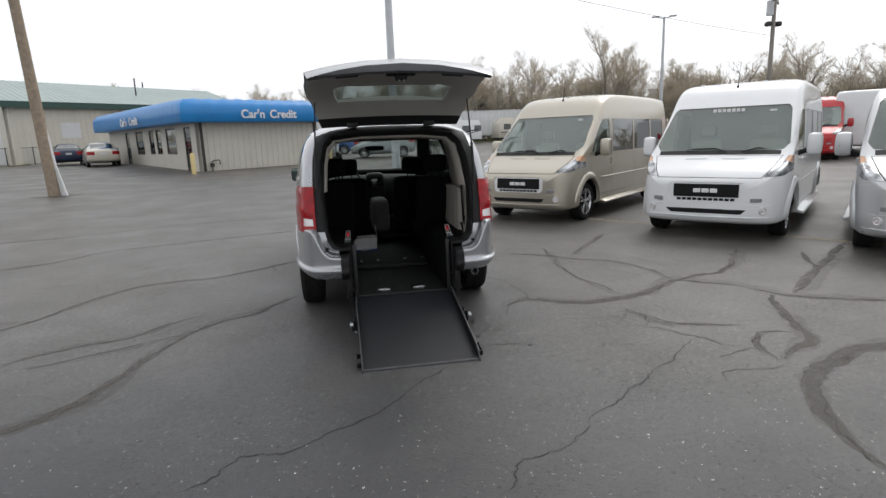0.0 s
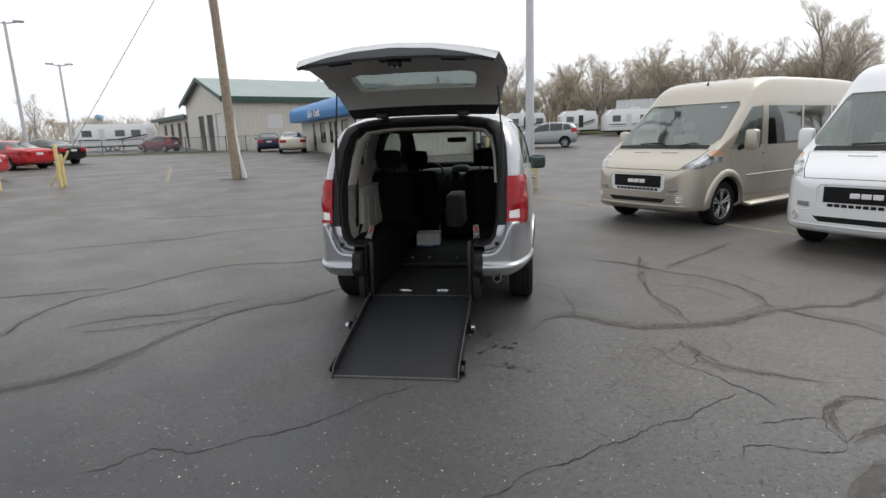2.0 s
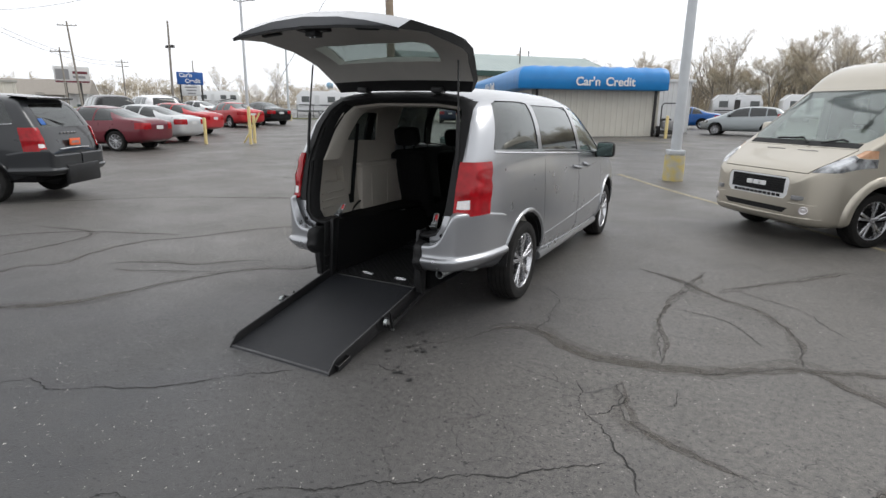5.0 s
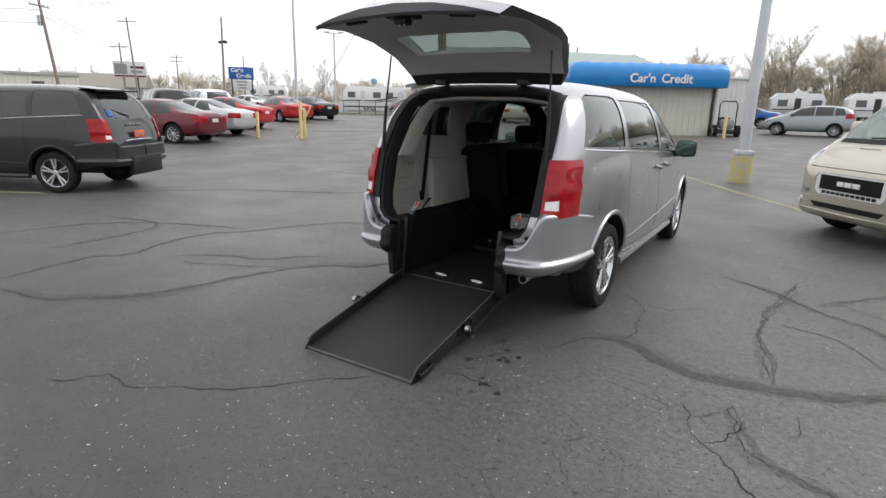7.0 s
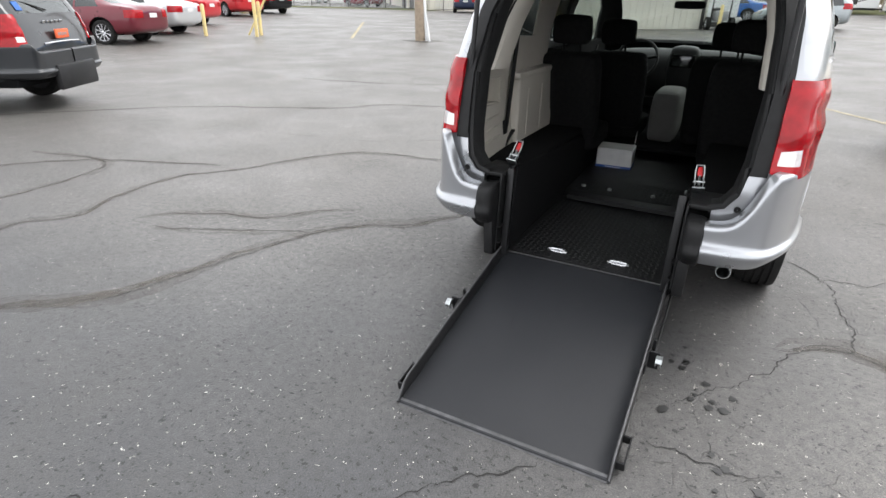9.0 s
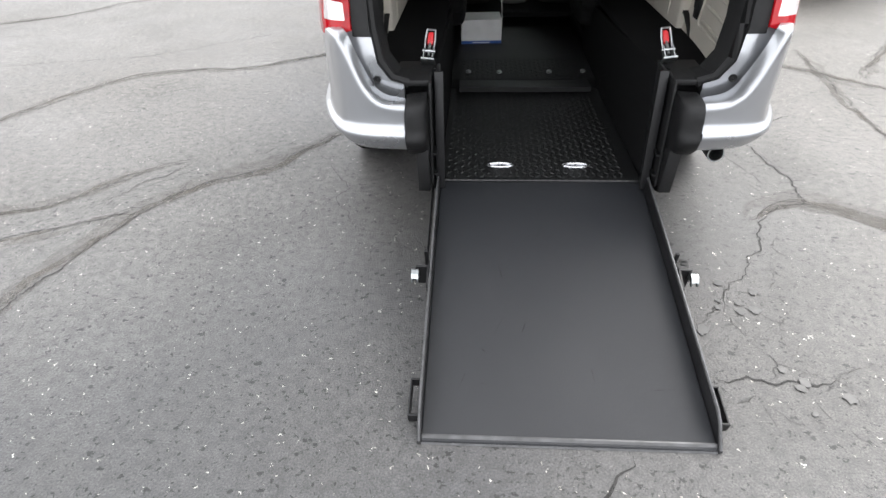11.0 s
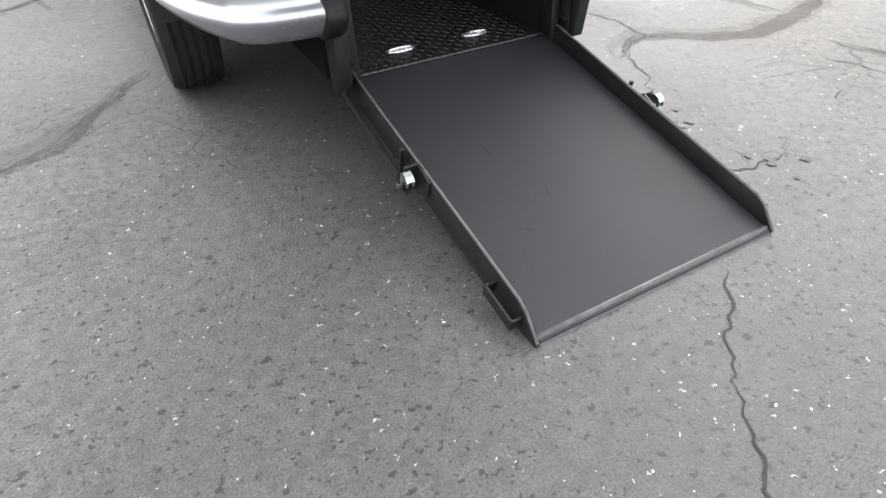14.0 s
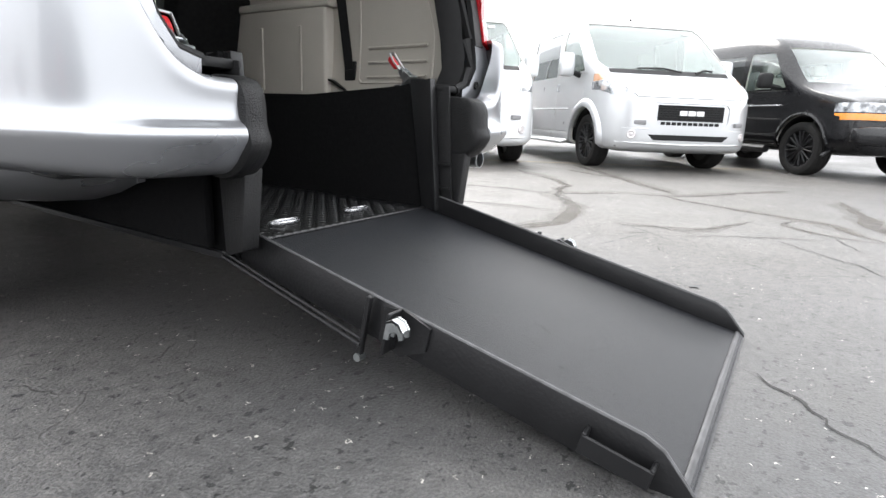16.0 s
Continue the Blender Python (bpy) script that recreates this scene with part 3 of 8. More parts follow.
def wheel(parent, x, y, r, width, kind, rim_label):
    """A wheel at the side of x's sign: drum, with tyre and rim as its parts."""
    key = (r, width, kind)
    if key not in WHEELS:
        rim_r = r * (0.70 if kind != "steel" else 0.64)
        drum = bmesh.new()
        lathe(drum, [(-width * 0.3, 0.02), (-width * 0.3, rim_r * 0.97), (width * 0.18, rim_r * 0.97), (width * 0.18, rim_r * 0.55), (width * 0.2, 0.02)])
        tyre = bmesh.new()
        h = width / 2
        prof = [(-h * 0.82, rim_r * 0.98), (-h, rim_r + (r - rim_r) * 0.45), (-h * 0.93, r * 0.955), (-h * 0.74, r * 0.992)]
        for g in (-0.5, -0.17, 0.17, 0.5):
            prof += [(h * (g - 0.07), r), (h * (g - 0.05), r - 0.009), (h * (g + 0.05), r - 0.009), (h * (g + 0.07), r)]
        prof += [(h * 0.74, r * 0.992), (h * 0.93, r * 0.955), (h, rim_r + (r - rim_r) * 0.45), (h * 0.95, rim_r * 1.08), (h * 0.82, rim_r * 0.98)]
        lathe(tyre, prof, seg=40)
        rim = bmesh.new()
        lathe(rim, [(h * 0.3, rim_r * 0.9), (h * 0.55, rim_r * 0.9), (h * 0.86, rim_r * 0.97), (h * 0.88, rim_r * 1.0), (h * 0.8, rim_r * 1.01), (h * 0.3, rim_r * 0.99)], seg=40)
        lathe(rim, [(h * 0.5, rim_r * 0.2), (h * 0.74, rim_r * 0.19), (h * 0.78, rim_r * 0.14), (h * 0.78, 0.002)], seg=20)
        n = {"five": 5, "ten": 10, "eight": 8, "steel": 12}[kind]
        for k in range(n):
            a = 2 * math.pi * k / n
            for da in ((-0.16, 0.16) if kind in ("five", "eight") else (0.0,)):
                turn = Matrix.Rotation(a + da, 4, "X")
                wd = rim_r * {"five": 0.10, "ten": 0.09, "eight": 0.065, "steel": 0.13}[kind]
                b2 = bmesh.new()
                box(b2, h * 0.52, h * 0.74, -wd * 0.62, wd * 0.62, rim_r * 0.14, rim_r * 0.94, 0.006, 1)
                for v in b2.verts:
                    s = (v.co.z / rim_r)
                    v.co.y *= 0.8 + 0.55 * s
                    v.co.x += h * 0.12 * s
                    v.co = turn @ v.co
                tmp = bpy.data.meshes.new("spoke")
                b2.to_mesh(tmp)
                b2.free()
                rim.from_mesh(tmp)
                bpy.data.meshes.remove(tmp)
        dark = kind == "eight"
        WHEELS[key] = (finish("wheel", drum, M["black_steel"]), finish("tyre", tyre, M["rubber"]), finish("rim", rim, M["black_steel"] if dark else M["alloy"], 30))
    side = 1 if x > 0 else -1
    hub = new("wheel", WHEELS[key][0])
    hub.parent = parent
    hub.matrix_basis = pose(x - side * width / 2, y, r - 0.004, 0, 0, 0 if side > 0 else 180)
    for name, me in zip(("tyre", "rim"), WHEELS[key][1:]):
        ob = new(name, me)
        ob.parent = hub
        if name == "rim":
            ob["label"] = rim_label
    return hub


def panel(bm, poly, axis, keep, name, mat, parent, push=0.0, depth=0.006, label=""):
    """A piece of the body's surface as a part of its own: a pane, lens or trim panel that follows the body."""
    fs = cut(bm, poly, axis, keep)
    if not fs:
        return None
    out = take(bm, fs, push)
    thick(out, depth)
    return part(name, out, mat, parent, label)


def leaf(bm, poly, keep, name, mats, parent, gap=0.005, label=""):
    """A door cut free of the body side with an open joint round it."""
    cy, cz = sum(p[0] for p in poly) / len(poly), sum(p[1] for p in poly) / len(poly)
    wy, wz = max(p[0] for p in poly) - min(p[0] for p in poly), max(p[1] for p in poly) - min(p[1] for p in poly)
    small = [(cy + (y - cy) * (1 - 2 * gap / wy), cz + (z - cz) * (1 - 2 * gap / wz)) for y, z in poly]
    cut(bm, poly, "x", keep)
    fs = cut(bm, small, "x", keep)
    whole = cut(bm, poly, "x", keep)
    fs = [f for f in fs if f.is_valid]
    inner = set(fs)
    bmesh.ops.delete(bm, geom=[f for f in whole if f not in inner], context="FACES")
    out = take(bm, fs)
    thick(out, 0.03)
    return part(name, out, mats, parent, label)


def right(c):
    return c.x > 0.3


def left(c):
    return c.x < -0.3


SIDES = ((1, right), (-1, left))


def seat(parent, x, y, z, name="seat", w=0.52, lean=14, mat=None):
    """A car seat with cushion, backrest and headrest, in black cloth."""
    mat = mat or M["cloth"]
    s = part(name, pillow(x - w / 2, x + w / 2, y - 0.05, y + 0.5, z, z + 0.2), mat, parent)
    t = Matrix.Translation((x, y, z + 0.12)) @ Matrix.Rotation(radians(lean), 4, "X")
    bm = pillow(-w / 2, w / 2, -0.11, 0.07, 0, 0.66, 2, t)
    part("backrest", bm, mat, s)
    bm = pillow(-0.14, 0.14, -0.07, 0.06, 0.71, 0.91, 2, t)
    for sx in (-0.06, 0.06):
        rod(bm, t @ Vector((sx, 0, 0.6)), t @ Vector((sx, 0, 0.75)), 0.008)
    part("headrest", bm, mat, s)
    return s


def mirror(parent, x, y, z, mat, size=(0.24, 0.12, 0.17), name="mirror"):
    """A door mirror: housing, arm and glass."""
    s = 1 if x > 0 else -1
    w, d, h = size
    bm = pillow(x - w / 2, x + w / 2, y - d / 2, y + d / 2, z - h / 2, z + h / 2, 2)
    ob = part(name, bm, mat, parent)
    arm = bmesh.new()
    rod(arm, (x - s * w * 0.3, y, z - h * 0.25), (x - s * (w * 0.5 + 0.14), y + 0.02, z - h * 0.45), 0.035, 0.045, 8)
    part("mirror_arm", arm, M["black_trim"], ob)
    g = pillow(x - w * 0.42, x + w * 0.42, y - d / 2 - 0.006, y - d / 2 + 0.012, z - h * 0.41, z + h * 0.41, 2)
    part("mirror_glass", g, M["mirror"], ob, "mirror glass")
    return ob


def bars(bm, x0, x1, z0, z1, y, n, gap=0.25, depth=0.006):
    """A row of plain upright bars in place of a maker's lettering."""
    step = (x1 - x0) / n
    for k in range(n):
        box(bm, x0 + k * step, x0 + (k + 1 - gap) * step, y - depth, y + depth, z0, z1, 0.003, 1)


# ---- minivans ----
MINIVAN = [
    (0.155, 0.62, 0.77, 1.28, 0.65, 1.70), (0.20, 0.55, 0.845, 1.30, 0.72, 1.785), (0.50, 0.34, 0.925, 1.31, 0.78, 1.825), (1.2, 0.26, 0.985, 1.29, 0.79, 1.84),
    (2.4, 0.22, 1.0, 1.23, 0.80, 1.84), (3.1, 0.22, 1.0, 1.18, 0.78, 1.79), (3.7, 0.22, 0.995, 1.13, 0.73, 1.58),
    (4.4, 0.24, 0.985, 1.06, 0.74, 1.17), (4.85, 0.28, 0.95, 0.98, 0.68, 1.03), (5.15, 0.30, 0.86, 0.82, 0.60, 0.86), (5.24, 0.34, 0.76, 0.70, 0.52, 0.74)]
REAR_AXLE, FRONT_AXLE = 1.185, 4.322
HALF_OPENING = [(0.54, 0.70), (0.605, 0.72), (0.65, 0.785), (0.672, 0.90), (0.685, 1.2), (0.668, 1.48), (0.635, 1.62), (0.565, 1.695), (0.3, 1.725)]
OPENING = HALF_OPENING + [(-x, z) for x, z in HALF_OPENING[::-1]]


RAKE = [(0.0, 0.02), (0.80, 0.025), (0.92, 0.055), (1.10, 0.095), (1.26, 0.15), (1.50, 0.28), (1.70, 0.42), (1.85, 0.50)]


def rake(z):
    """How far the raked tail of a minivan leans forward at a height."""
    for (z0, a), (z1, b) in zip(RAKE, RAKE[1:]):
        if z <= z1:
            return a + (b - a) * max(0.0, z - z0) / (z1 - z0)
    return RAKE[-1][1]


def raked(bm):
    """Leans the upright tail of a form forward, fading out towards the middle doors."""
    for v in bm.verts:
        f = min(1.0, max(0.0, (v.co.y - 0.22) / 1.5))
        v.co.y += rake(v.co.z) * (1 - f * f * (3 - 2 * f))
    return bm


def minivan(van, coat, opened, rim_kind="five"):
    bm = raked(shell(MINIVAN))
    # wheel openings
    for s, keep in SIDES:
        for ay in (REAR_AXLE, FRONT_AXLE):
            fs = cut(bm, circle(ay, 0.36, 0.425, 20), "x", keep)
            bmesh.ops.delete(bm, geom=fs, context="FACES")
    tree = BVHTree.FromBMesh(bm)
    # side glass
    for s, keep in SIDES:
        panel(bm, [(0.61, 1.345), (1.44, 1.315), (1.44, 1.70), (1.34, 1.715), (0.90, 1.715), (0.80, 1.69), (0.74, 1.62)], "x", keep, "quarter_window", M["dark_glass"], van, -0.006, 0.004)
        panel(bm, [(1.53, 1.31), (2.70, 1.245), (2.60, 1.68), (1.53, 1.69)], "x", keep, "sliding_door_window", M["dark_glass"], van, -0.006, 0.004)
        panel(bm, [(2.83, 1.235), (3.86, 1.165), (3.45, 1.50), (3.12, 1.65), (2.74, 1.675)], "x", keep, "front_door_window", M["glass"], van, -0.006, 0.004)
    fs = cut(bm, [(-0.74, 1.18), (0.74, 1.18), (0.62, 1.66), (-0.62, 1.66)], "y", lambda c: c.y > 3.2)
    out = take(bm, fs, -0.006)
    part("windscreen", thick(out, 0.005), M["clear_glass"], van)
    for s, keep in SIDES:
        leaf(bm, [(1.60, 0.36), (2.74, 0.36), (2.74, 1.232), (1.60, 1.295)], keep, "sliding_door", coat, van)
        leaf(bm, [(2.77, 0.36), (3.84, 0.36), (3.84, 1.15), (2.77, 1.225)], keep, "front_door", coat, van)
    # tail lamps: wrapped lenses over the corner, bulged in two rounds above a clear foot
    for s, keep in SIDES:
        cut(bm, [(-0.1, 0.865), (0.49, 0.865), (0.555, 1.30), (-0.1, 1.30)], "x", keep)
        near = lambda c, s=s: c.y < 0.49 + 0.15 * (c.z - 0.865) and c.x * s > 0.5
        for nm, poly, mt, lab in (
                ("reversing_lamp", [(0.757, 0.928), (0.835, 0.928), (0.83, 0.995), (0.76, 0.985)], M["clear_lens"], "clear reversing lamp lens"),
                ("tail_lamp", [(0.737, 0.895), (0.80, 0.875), (1.2, 0.875), (1.2, 1.262), (0.737, 1.262)], M["red_lens"], "red wrap-round tail lamp lens")):
            fs = cut(bm, [(s * x, z) for x, z in poly], "y", near)
            lens = take(bm, fs, 0.0)
            bmesh.ops.subdivide_edges(lens, edges=list(lens.edges), cuts=1, use_grid_fill=True)
            lens.normal_update()
            for v in lens.verts:
                v.co += v.normal * (0.012 + (0.014 * abs(math.sin(math.pi * (v.co.z - 0.995) / 0.14)) if nm == "tail_lamp" and v.co.z > 0.995 else 0.002))
            part(nm, thick(lens, 0.03), mt, van, lab, 60)
    if opened:
        fs = cut(bm, OPENING, "y", lambda c: c.y < 0.45 + rake(c.z))
        bmesh.ops.delete(bm, geom=fs, context="FACES")
        fs = cut(bm, [(-0.555, 0.1), (0.555, 0.1), (0.555, 0.712), (-0.555, 0.712)], "y", lambda c: c.y < 1.2)
        bmesh.ops.delete(bm, geom=fs, context="FACES")
        for s, keep in SIDES:
            panel(bm, [(s * 0.5, 0.875), (s * 0.735, 0.875), (s * 0.748, 1.285), (s * 0.735, 1.5), (s * 0.695, 1.70), (s * 0.5, 1.73)], "y", lambda c, s=s: c.y < 0.42 + rake(c.z) and c.x * s > 0.4, "pillar_trim", M["black_trim"], van, 0.004, 0.02, "black rear pillar trim")
        panel(bm, [(-0.70, 1.69), (0.70, 1.69), (0.65, 1.81), (-0.65, 1.81)], "y", lambda c: c.y < 0.25 + rake(c.z), "gutter", M["black_trim"], van, 0.004, 0.02, "black gutter over the rear opening")
    else:
        panel(bm, [(-0.62, 1.27), (0.62, 1.27), (0.56, 1.62), (0.45, 1.66), (-0.45, 1.66), (-0.56, 1.62)], "y", lambda c: c.y < 0.5 + rake(c.z), "rear_window", M["dark_glass"], van, -0.004, 0.004)
    thick(bm, 0.028, 1)
    part("body", bm, [coat, M["black_trim"]], van)
    # door handles, waist strip, arch lips, mirrors
    for s, keep in SIDES:
        def skin(y, z, out=0.0):
            hit = tree.ray_cast(Vector((2 * s, y, z)), Vector((-s, 0, 0)))[0]
            return Vector((hit.x + s * out if hit else s * 0.98, y, z))
        for y0 in (2.52, 2.93):
            h = bmesh.new()
            pipe(h, [skin(y0 + d, 1.08 - 0.01 * k, o) for k, (d, o) in enumerate(((0, 0.0), (0.02, 0.03), (0.11, 0.036), (0.2, 0.03), (0.22, 0.0)))], 0.016)
            part("door_handle", h, coat, van)
        strip = bmesh.new()
        pipe(strip, [skin(0.62 + 0.2 * k, 1.327 - 0.0115 * k, 0.001) for k in range(17)], 0.007, 6)
        part("chrome_strip", strip, M["chrome"], van, "bright strip under the side windows")
        for ay in (REAR_AXLE, FRONT_AXLE):
            lip = bmesh.new()
            pts = [skin(ay + 0.445 * math.cos(a), 0.36 + 0.445 * math.sin(a), 0.0) for a in [radians(-5 + (190 if ay > 2 else 160) * k / 24) for k in range(25)]]
            pipe(lip, pts, 0.017, 8)
            part("arch_lip", lip, coat, van)
            well = bmesh.new()
            rings = []
            for x in (0.72, 0.955):
                rings.append([Vector((s * x, ay + 0.42 * math.cos(a), 0.36 + 0.42 * math.sin(a))) for a in [radians(4 + 172 * k / 16) for k in range(17)]])
            loft(well, rings, False)
            bmesh.ops.recalc_face_normals(well, faces=well.faces)
            thick(well, 0.01)
            part("wheel_well", well, M["black_trim"], van)
            wheel(van, s * 0.965, ay, 0.352, 0.225, rim_kind, "bright alloy rim")
        mirror(van, s * 1.085, 3.58, 1.20, M["black_trim"], (0.22, 0.13, 0.19))
        crease = bmesh.new()
        pipe(crease, [skin(1.66 + 0.22 * k, 0.50 + 0.012 * k, -0.004) for k in range(11)], 0.009, 8)
        part("side_crease", crease, coat, van)
        sill = bmesh.new()
        rod(sill, (s * 0.915, 1.65, 0.285), (s * 0.92, 3.85, 0.285), 0.045, 0.045, 8)
        part("sill", sill, coat, van)
        # bumper half: a profile carried round the corner
        plan = [(0.02 if not opened else 0.545, 0.085, 0.662), (0.62, 0.09, 0.664), (0.67, 0.096, 0.69), (0.71, 0.104, 0.745), (0.745, 0.118, 0.835), (0.775, 0.137, 0.893), (0.80, 0.16, 0.905),
                (0.85, 0.25, 0.905), (0.895, 0.38, 0.90), (0.925, 0.52, 0.88), (0.945, 0.70, 0.85), (0.948, 0.76, 0.84)]
        if not opened:
            plan = [(x, y, max(zt, 0.80)) for x, y, zt in plan]
        b = bmesh.new()
        rings = []
        for i, (px, py, zt) in enumerate(plan):
            a, c = Vector(plan[max(i - 1, 0)][:2]), Vector(plan[min(i + 1, len(plan) - 1)][:2])
            d = (c - a).normalized()
            nrm = Vector((d.y, -d.x))
            deep = 0.075 if i < 4 else 0.05
            prof = [(-deep, zt + 0.006), (-0.03, zt + 0.004), (-0.008, zt - 0.002), (0.0, zt - 0.018), (-0.003, 0.585 + (zt - 0.585) * 0.5), (-0.002, 0.588), (0.004, 0.575), (0.024, 0.563), (0.030, 0.545), (0.02, 0.528), (-0.01, 0.49), (-0.04, 0.462), (-0.10, 0.45), (-0.18, 0.45)]
            rings.append([Vector((s * (px + nrm.x * o), py + nrm.y * o, z)) for o, z in prof])
        loft(b, rings, False)
        bmesh.ops.recalc_face_normals(b, faces=b.faces)
        b = rounded(b, 2)
        thick(b, 0.012)
        part("bumper", b, coat, van)
    return tree


def hero_van():
    van = thing("minivan", "silver minivan with raised tailgate and a lowered black rear ramp floor", "minivan")
    tree = minivan(van, M["silver"], True)
    # black seal round the rear opening
    b = bmesh.new()
    ring = [(x, 0.2 + rake(z) + 0.02 * max(0, (z - 1.2)) / 0.5, z) for x, z in OPENING]
    pipe(b, ring, 0.022, 8)
    part("seal", b, M["black_trim"], van)
    b = bmesh.new()
    loft(b, [[Vector((x * k, y + dy, z - (0.03 * (1 - k) / 0.035 if z > 1.4 else 0))) for x, y, z in ring] for k, dy in ((1.0, 0.0), (0.975, 0.03), (0.965, 0.11))], False)
    bmesh.ops.recalc_face_normals(b, faces=b.faces)
    part("door_jamb", thick(b, 0.008), M["black_trim"], van, "black jamb round the rear opening")
    upper = [p for p in ring if p[2] > 1.15]
    b = bmesh.new()
    loft(b, [[Vector((x * k, y + dy, z - drop * (1 if z > 1.4 else 0))) for x, y, z in upper] for k, dy, drop in ((0.968, 0.115, 0.03), (0.945, 0.125, 0.05), (0.93, 0.19, 0.062), (0.93, 0.30, 0.055))], False)
    bmesh.ops.recalc_face_normals(b, faces=b.faces)
    part("header_trim", thick(b, 0.008), M["beige"], van, "warm grey trim inside the rear opening")
    # inner side lining
    for s in (-1, 1):
        lin = bmesh.new()
        zs = (0.63, 0.78, 1.0, 1.22, 1.33, 1.5, 1.66, 1.73)
        xs = (0.66, 0.695, 0.705, 0.70, 0.685, 0.655, 0.60, 0.53)
        rings = []
        for y, grow in ((0.295, -0.012), (0.32, 0.0), (0.50, 0.035), (0.75, 0.06), (1.0, 0.075), (1.75, 0.08)):
            rings.append([Vector((s * (x + grow), y + (0.05 * max(0, z - 1.2) if y < 0.4 else 0), z)) for x, z in zip(xs, zs)])
        loft(lin, rings, False)
        bmesh.ops.recalc_face_normals(lin, faces=lin.faces)
        lin = raked(rounded(lin, 2))
        keep = right if s > 0 else left
        fs = cut(lin, [(0.76, 1.36), (1.38, 1.33), (1.32, 1.60), (0.90, 1.62)], "x", keep)
        bmesh.ops.delete(lin, geom=fs, context="FACES")
        pocket = None
        if s < 0:
            fs = cut(lin, [(0.50, 0.985), (0.84, 0.965), (0.82, 1.12), (0.60, 1.14)], "x", keep)
            pocket = take(lin, fs, 0.0)
            rim = [(e.verts[0].co.copy(), e.verts[1].co.copy()) for e in pocket.edges if len(e.link_faces) == 1]
            deep = Vector((s * 0.07, 0, 0))
            bmesh.ops.translate(pocket, vec=deep, verts=pocket.verts)
            for p, q in rim:
                pocket.faces.new([pocket.verts.new(v) for v in (p, q, q + deep, p + deep)])
            bmesh.ops.remove_doubles(pocket, verts=pocket.verts, dist=0.0005)
        thick(lin, 0.012)
        inside_wall = BVHTree.FromBMesh(lin)

        def wall(y, z, out=0.0):
            hit = inside_wall.ray_cast(Vector((0, y, z)), Vector((s, 0, 0)))[0]
            return Vector(((hit.x if hit else s * 0.74) - s * out, y, z))
        body = part("side_lining", lin, M["beige"], van, "warm grey plastic side lining")
        if pocket:
            part("storage_pocket", thick(pocket, 0.01), M["beige"], body)
        for z0 in (0.765, 0.83, 0.895):
            rib = bmesh.new()
            pipe(rib, [wall(0.46 + 0.06 * k, z0, 0.002) for k in range(7)], 0.008, 6)
            part("rib", rib, M["beige"], body)
        edge = [(0.43, 0.74), (0.86, 0.74), (0.88, 0.76), (0.88, 1.20), (0.84, 1.26), (0.60, 1.27), (0.52, 1.22), (0.43, 0.94)]
        if s > 0:
            line = bmesh.new()
            loop2 = []
            for (ya, za), (yb, zb) in zip(edge, edge[1:] + edge[:1]):
                loop2 += [wall(ya + (yb - ya) * k / 5, za + (zb - za) * k / 5, 0.0) for k in range(5)]
            pipe(line, loop2 + loop2[:1], 0.006, 6)
            part("panel_bead", line, M["beige"], body)
        wheelbox = bmesh.new()
        box(wheelbox, min(s * 0.705, s * 0.86), max(s * 0.705, s * 0.86), 1.06, 1.88, 0.5, 1.10, 0.018, 3)
        box(wheelbox, min(s * 0.695, s * 0.86), max(s * 0.695, s * 0.86), 1.03, 1.88, 1.085, 1.125, 0.012, 2)
        part("wheel_box", wheelbox, M["beige"], van, "warm grey moulded wheel housing")
        for y0 in (1.22, 1.50, 1.74):
            g = bmesh.new()
            box(g, s * 0.705 - 0.005, s * 0.705 + 0.005, y0, y0 + 0.022, 0.70, 1.01, 0.004, 1)
            part("groove_rib", g, M["beige"], van)
        front = bmesh.new()
        box(front, min(s * 0.84, s * 0.9), max(s * 0.84, s * 0.9), 1.5, 4.0, 0.5, 1.2, 0.02)
        part("door_lining", front, M["carpet"], van)
        hole = bmesh.new()
        rod(hole, (s * 0.69, 0.385, 0.98), (s * 0.722, 0.385, 0.98), 0.018, 0.018, 12)
        part("lock_cap", hole, M["black_trim"], van)
        vent = bmesh.new()
        m4 = Matrix.Translation((s * 0.668, 0.545, 1.45)) @ Matrix.Rotation(radians(-33), 4, "X")
        box(vent, -0.012, 0.012, -0.03, 0.07, -0.09, 0.09, 0.01, 2, m4)
        part("speaker_grille", vent, M["black_trim"], van, "dark grille in the rear pillar")
        belt = bmesh.new()
        a, c = wall(1.04, 1.50, 0.012), wall(0.935, 0.80, 0.012)
        d = c - a
        m4 = Matrix.Translation(a) @ d.to_track_quat("Z", "Y").to_matrix().to_4x4()
        box(belt, -0.024, 0.024, -0.003, 0.003, 0, d.length, 0, 1, m4 @ Matrix.Rotation(radians(90), 4, "Z"))
        box(belt, min(c.x, c.x + s * 0.03), max(c.x, c.x + s * 0.03), c.y - 0.035, c.y + 0.035, c.z - 0.05, c.z + 0.04, 0.008, 2)
        part("seat_belt", belt, M["black_trim"], van, "black seat belt webbing")
        # gas strut of the tailgate
        st = bmesh.new()
        rod(st, (s * 0.712, 0.31, 1.20), (s * 0.70, 0.345, 1.60), 0.013, 0.013, 10)
        rod(st, (s * 0.70, 0.345, 1.60), (s * 0.675, 0.38, 1.985), 0.007, 0.007, 8)
        part("gas_strut", st, M["black_steel"], van)
    # ceiling, floor pans and front cabin
    b = bmesh.new()
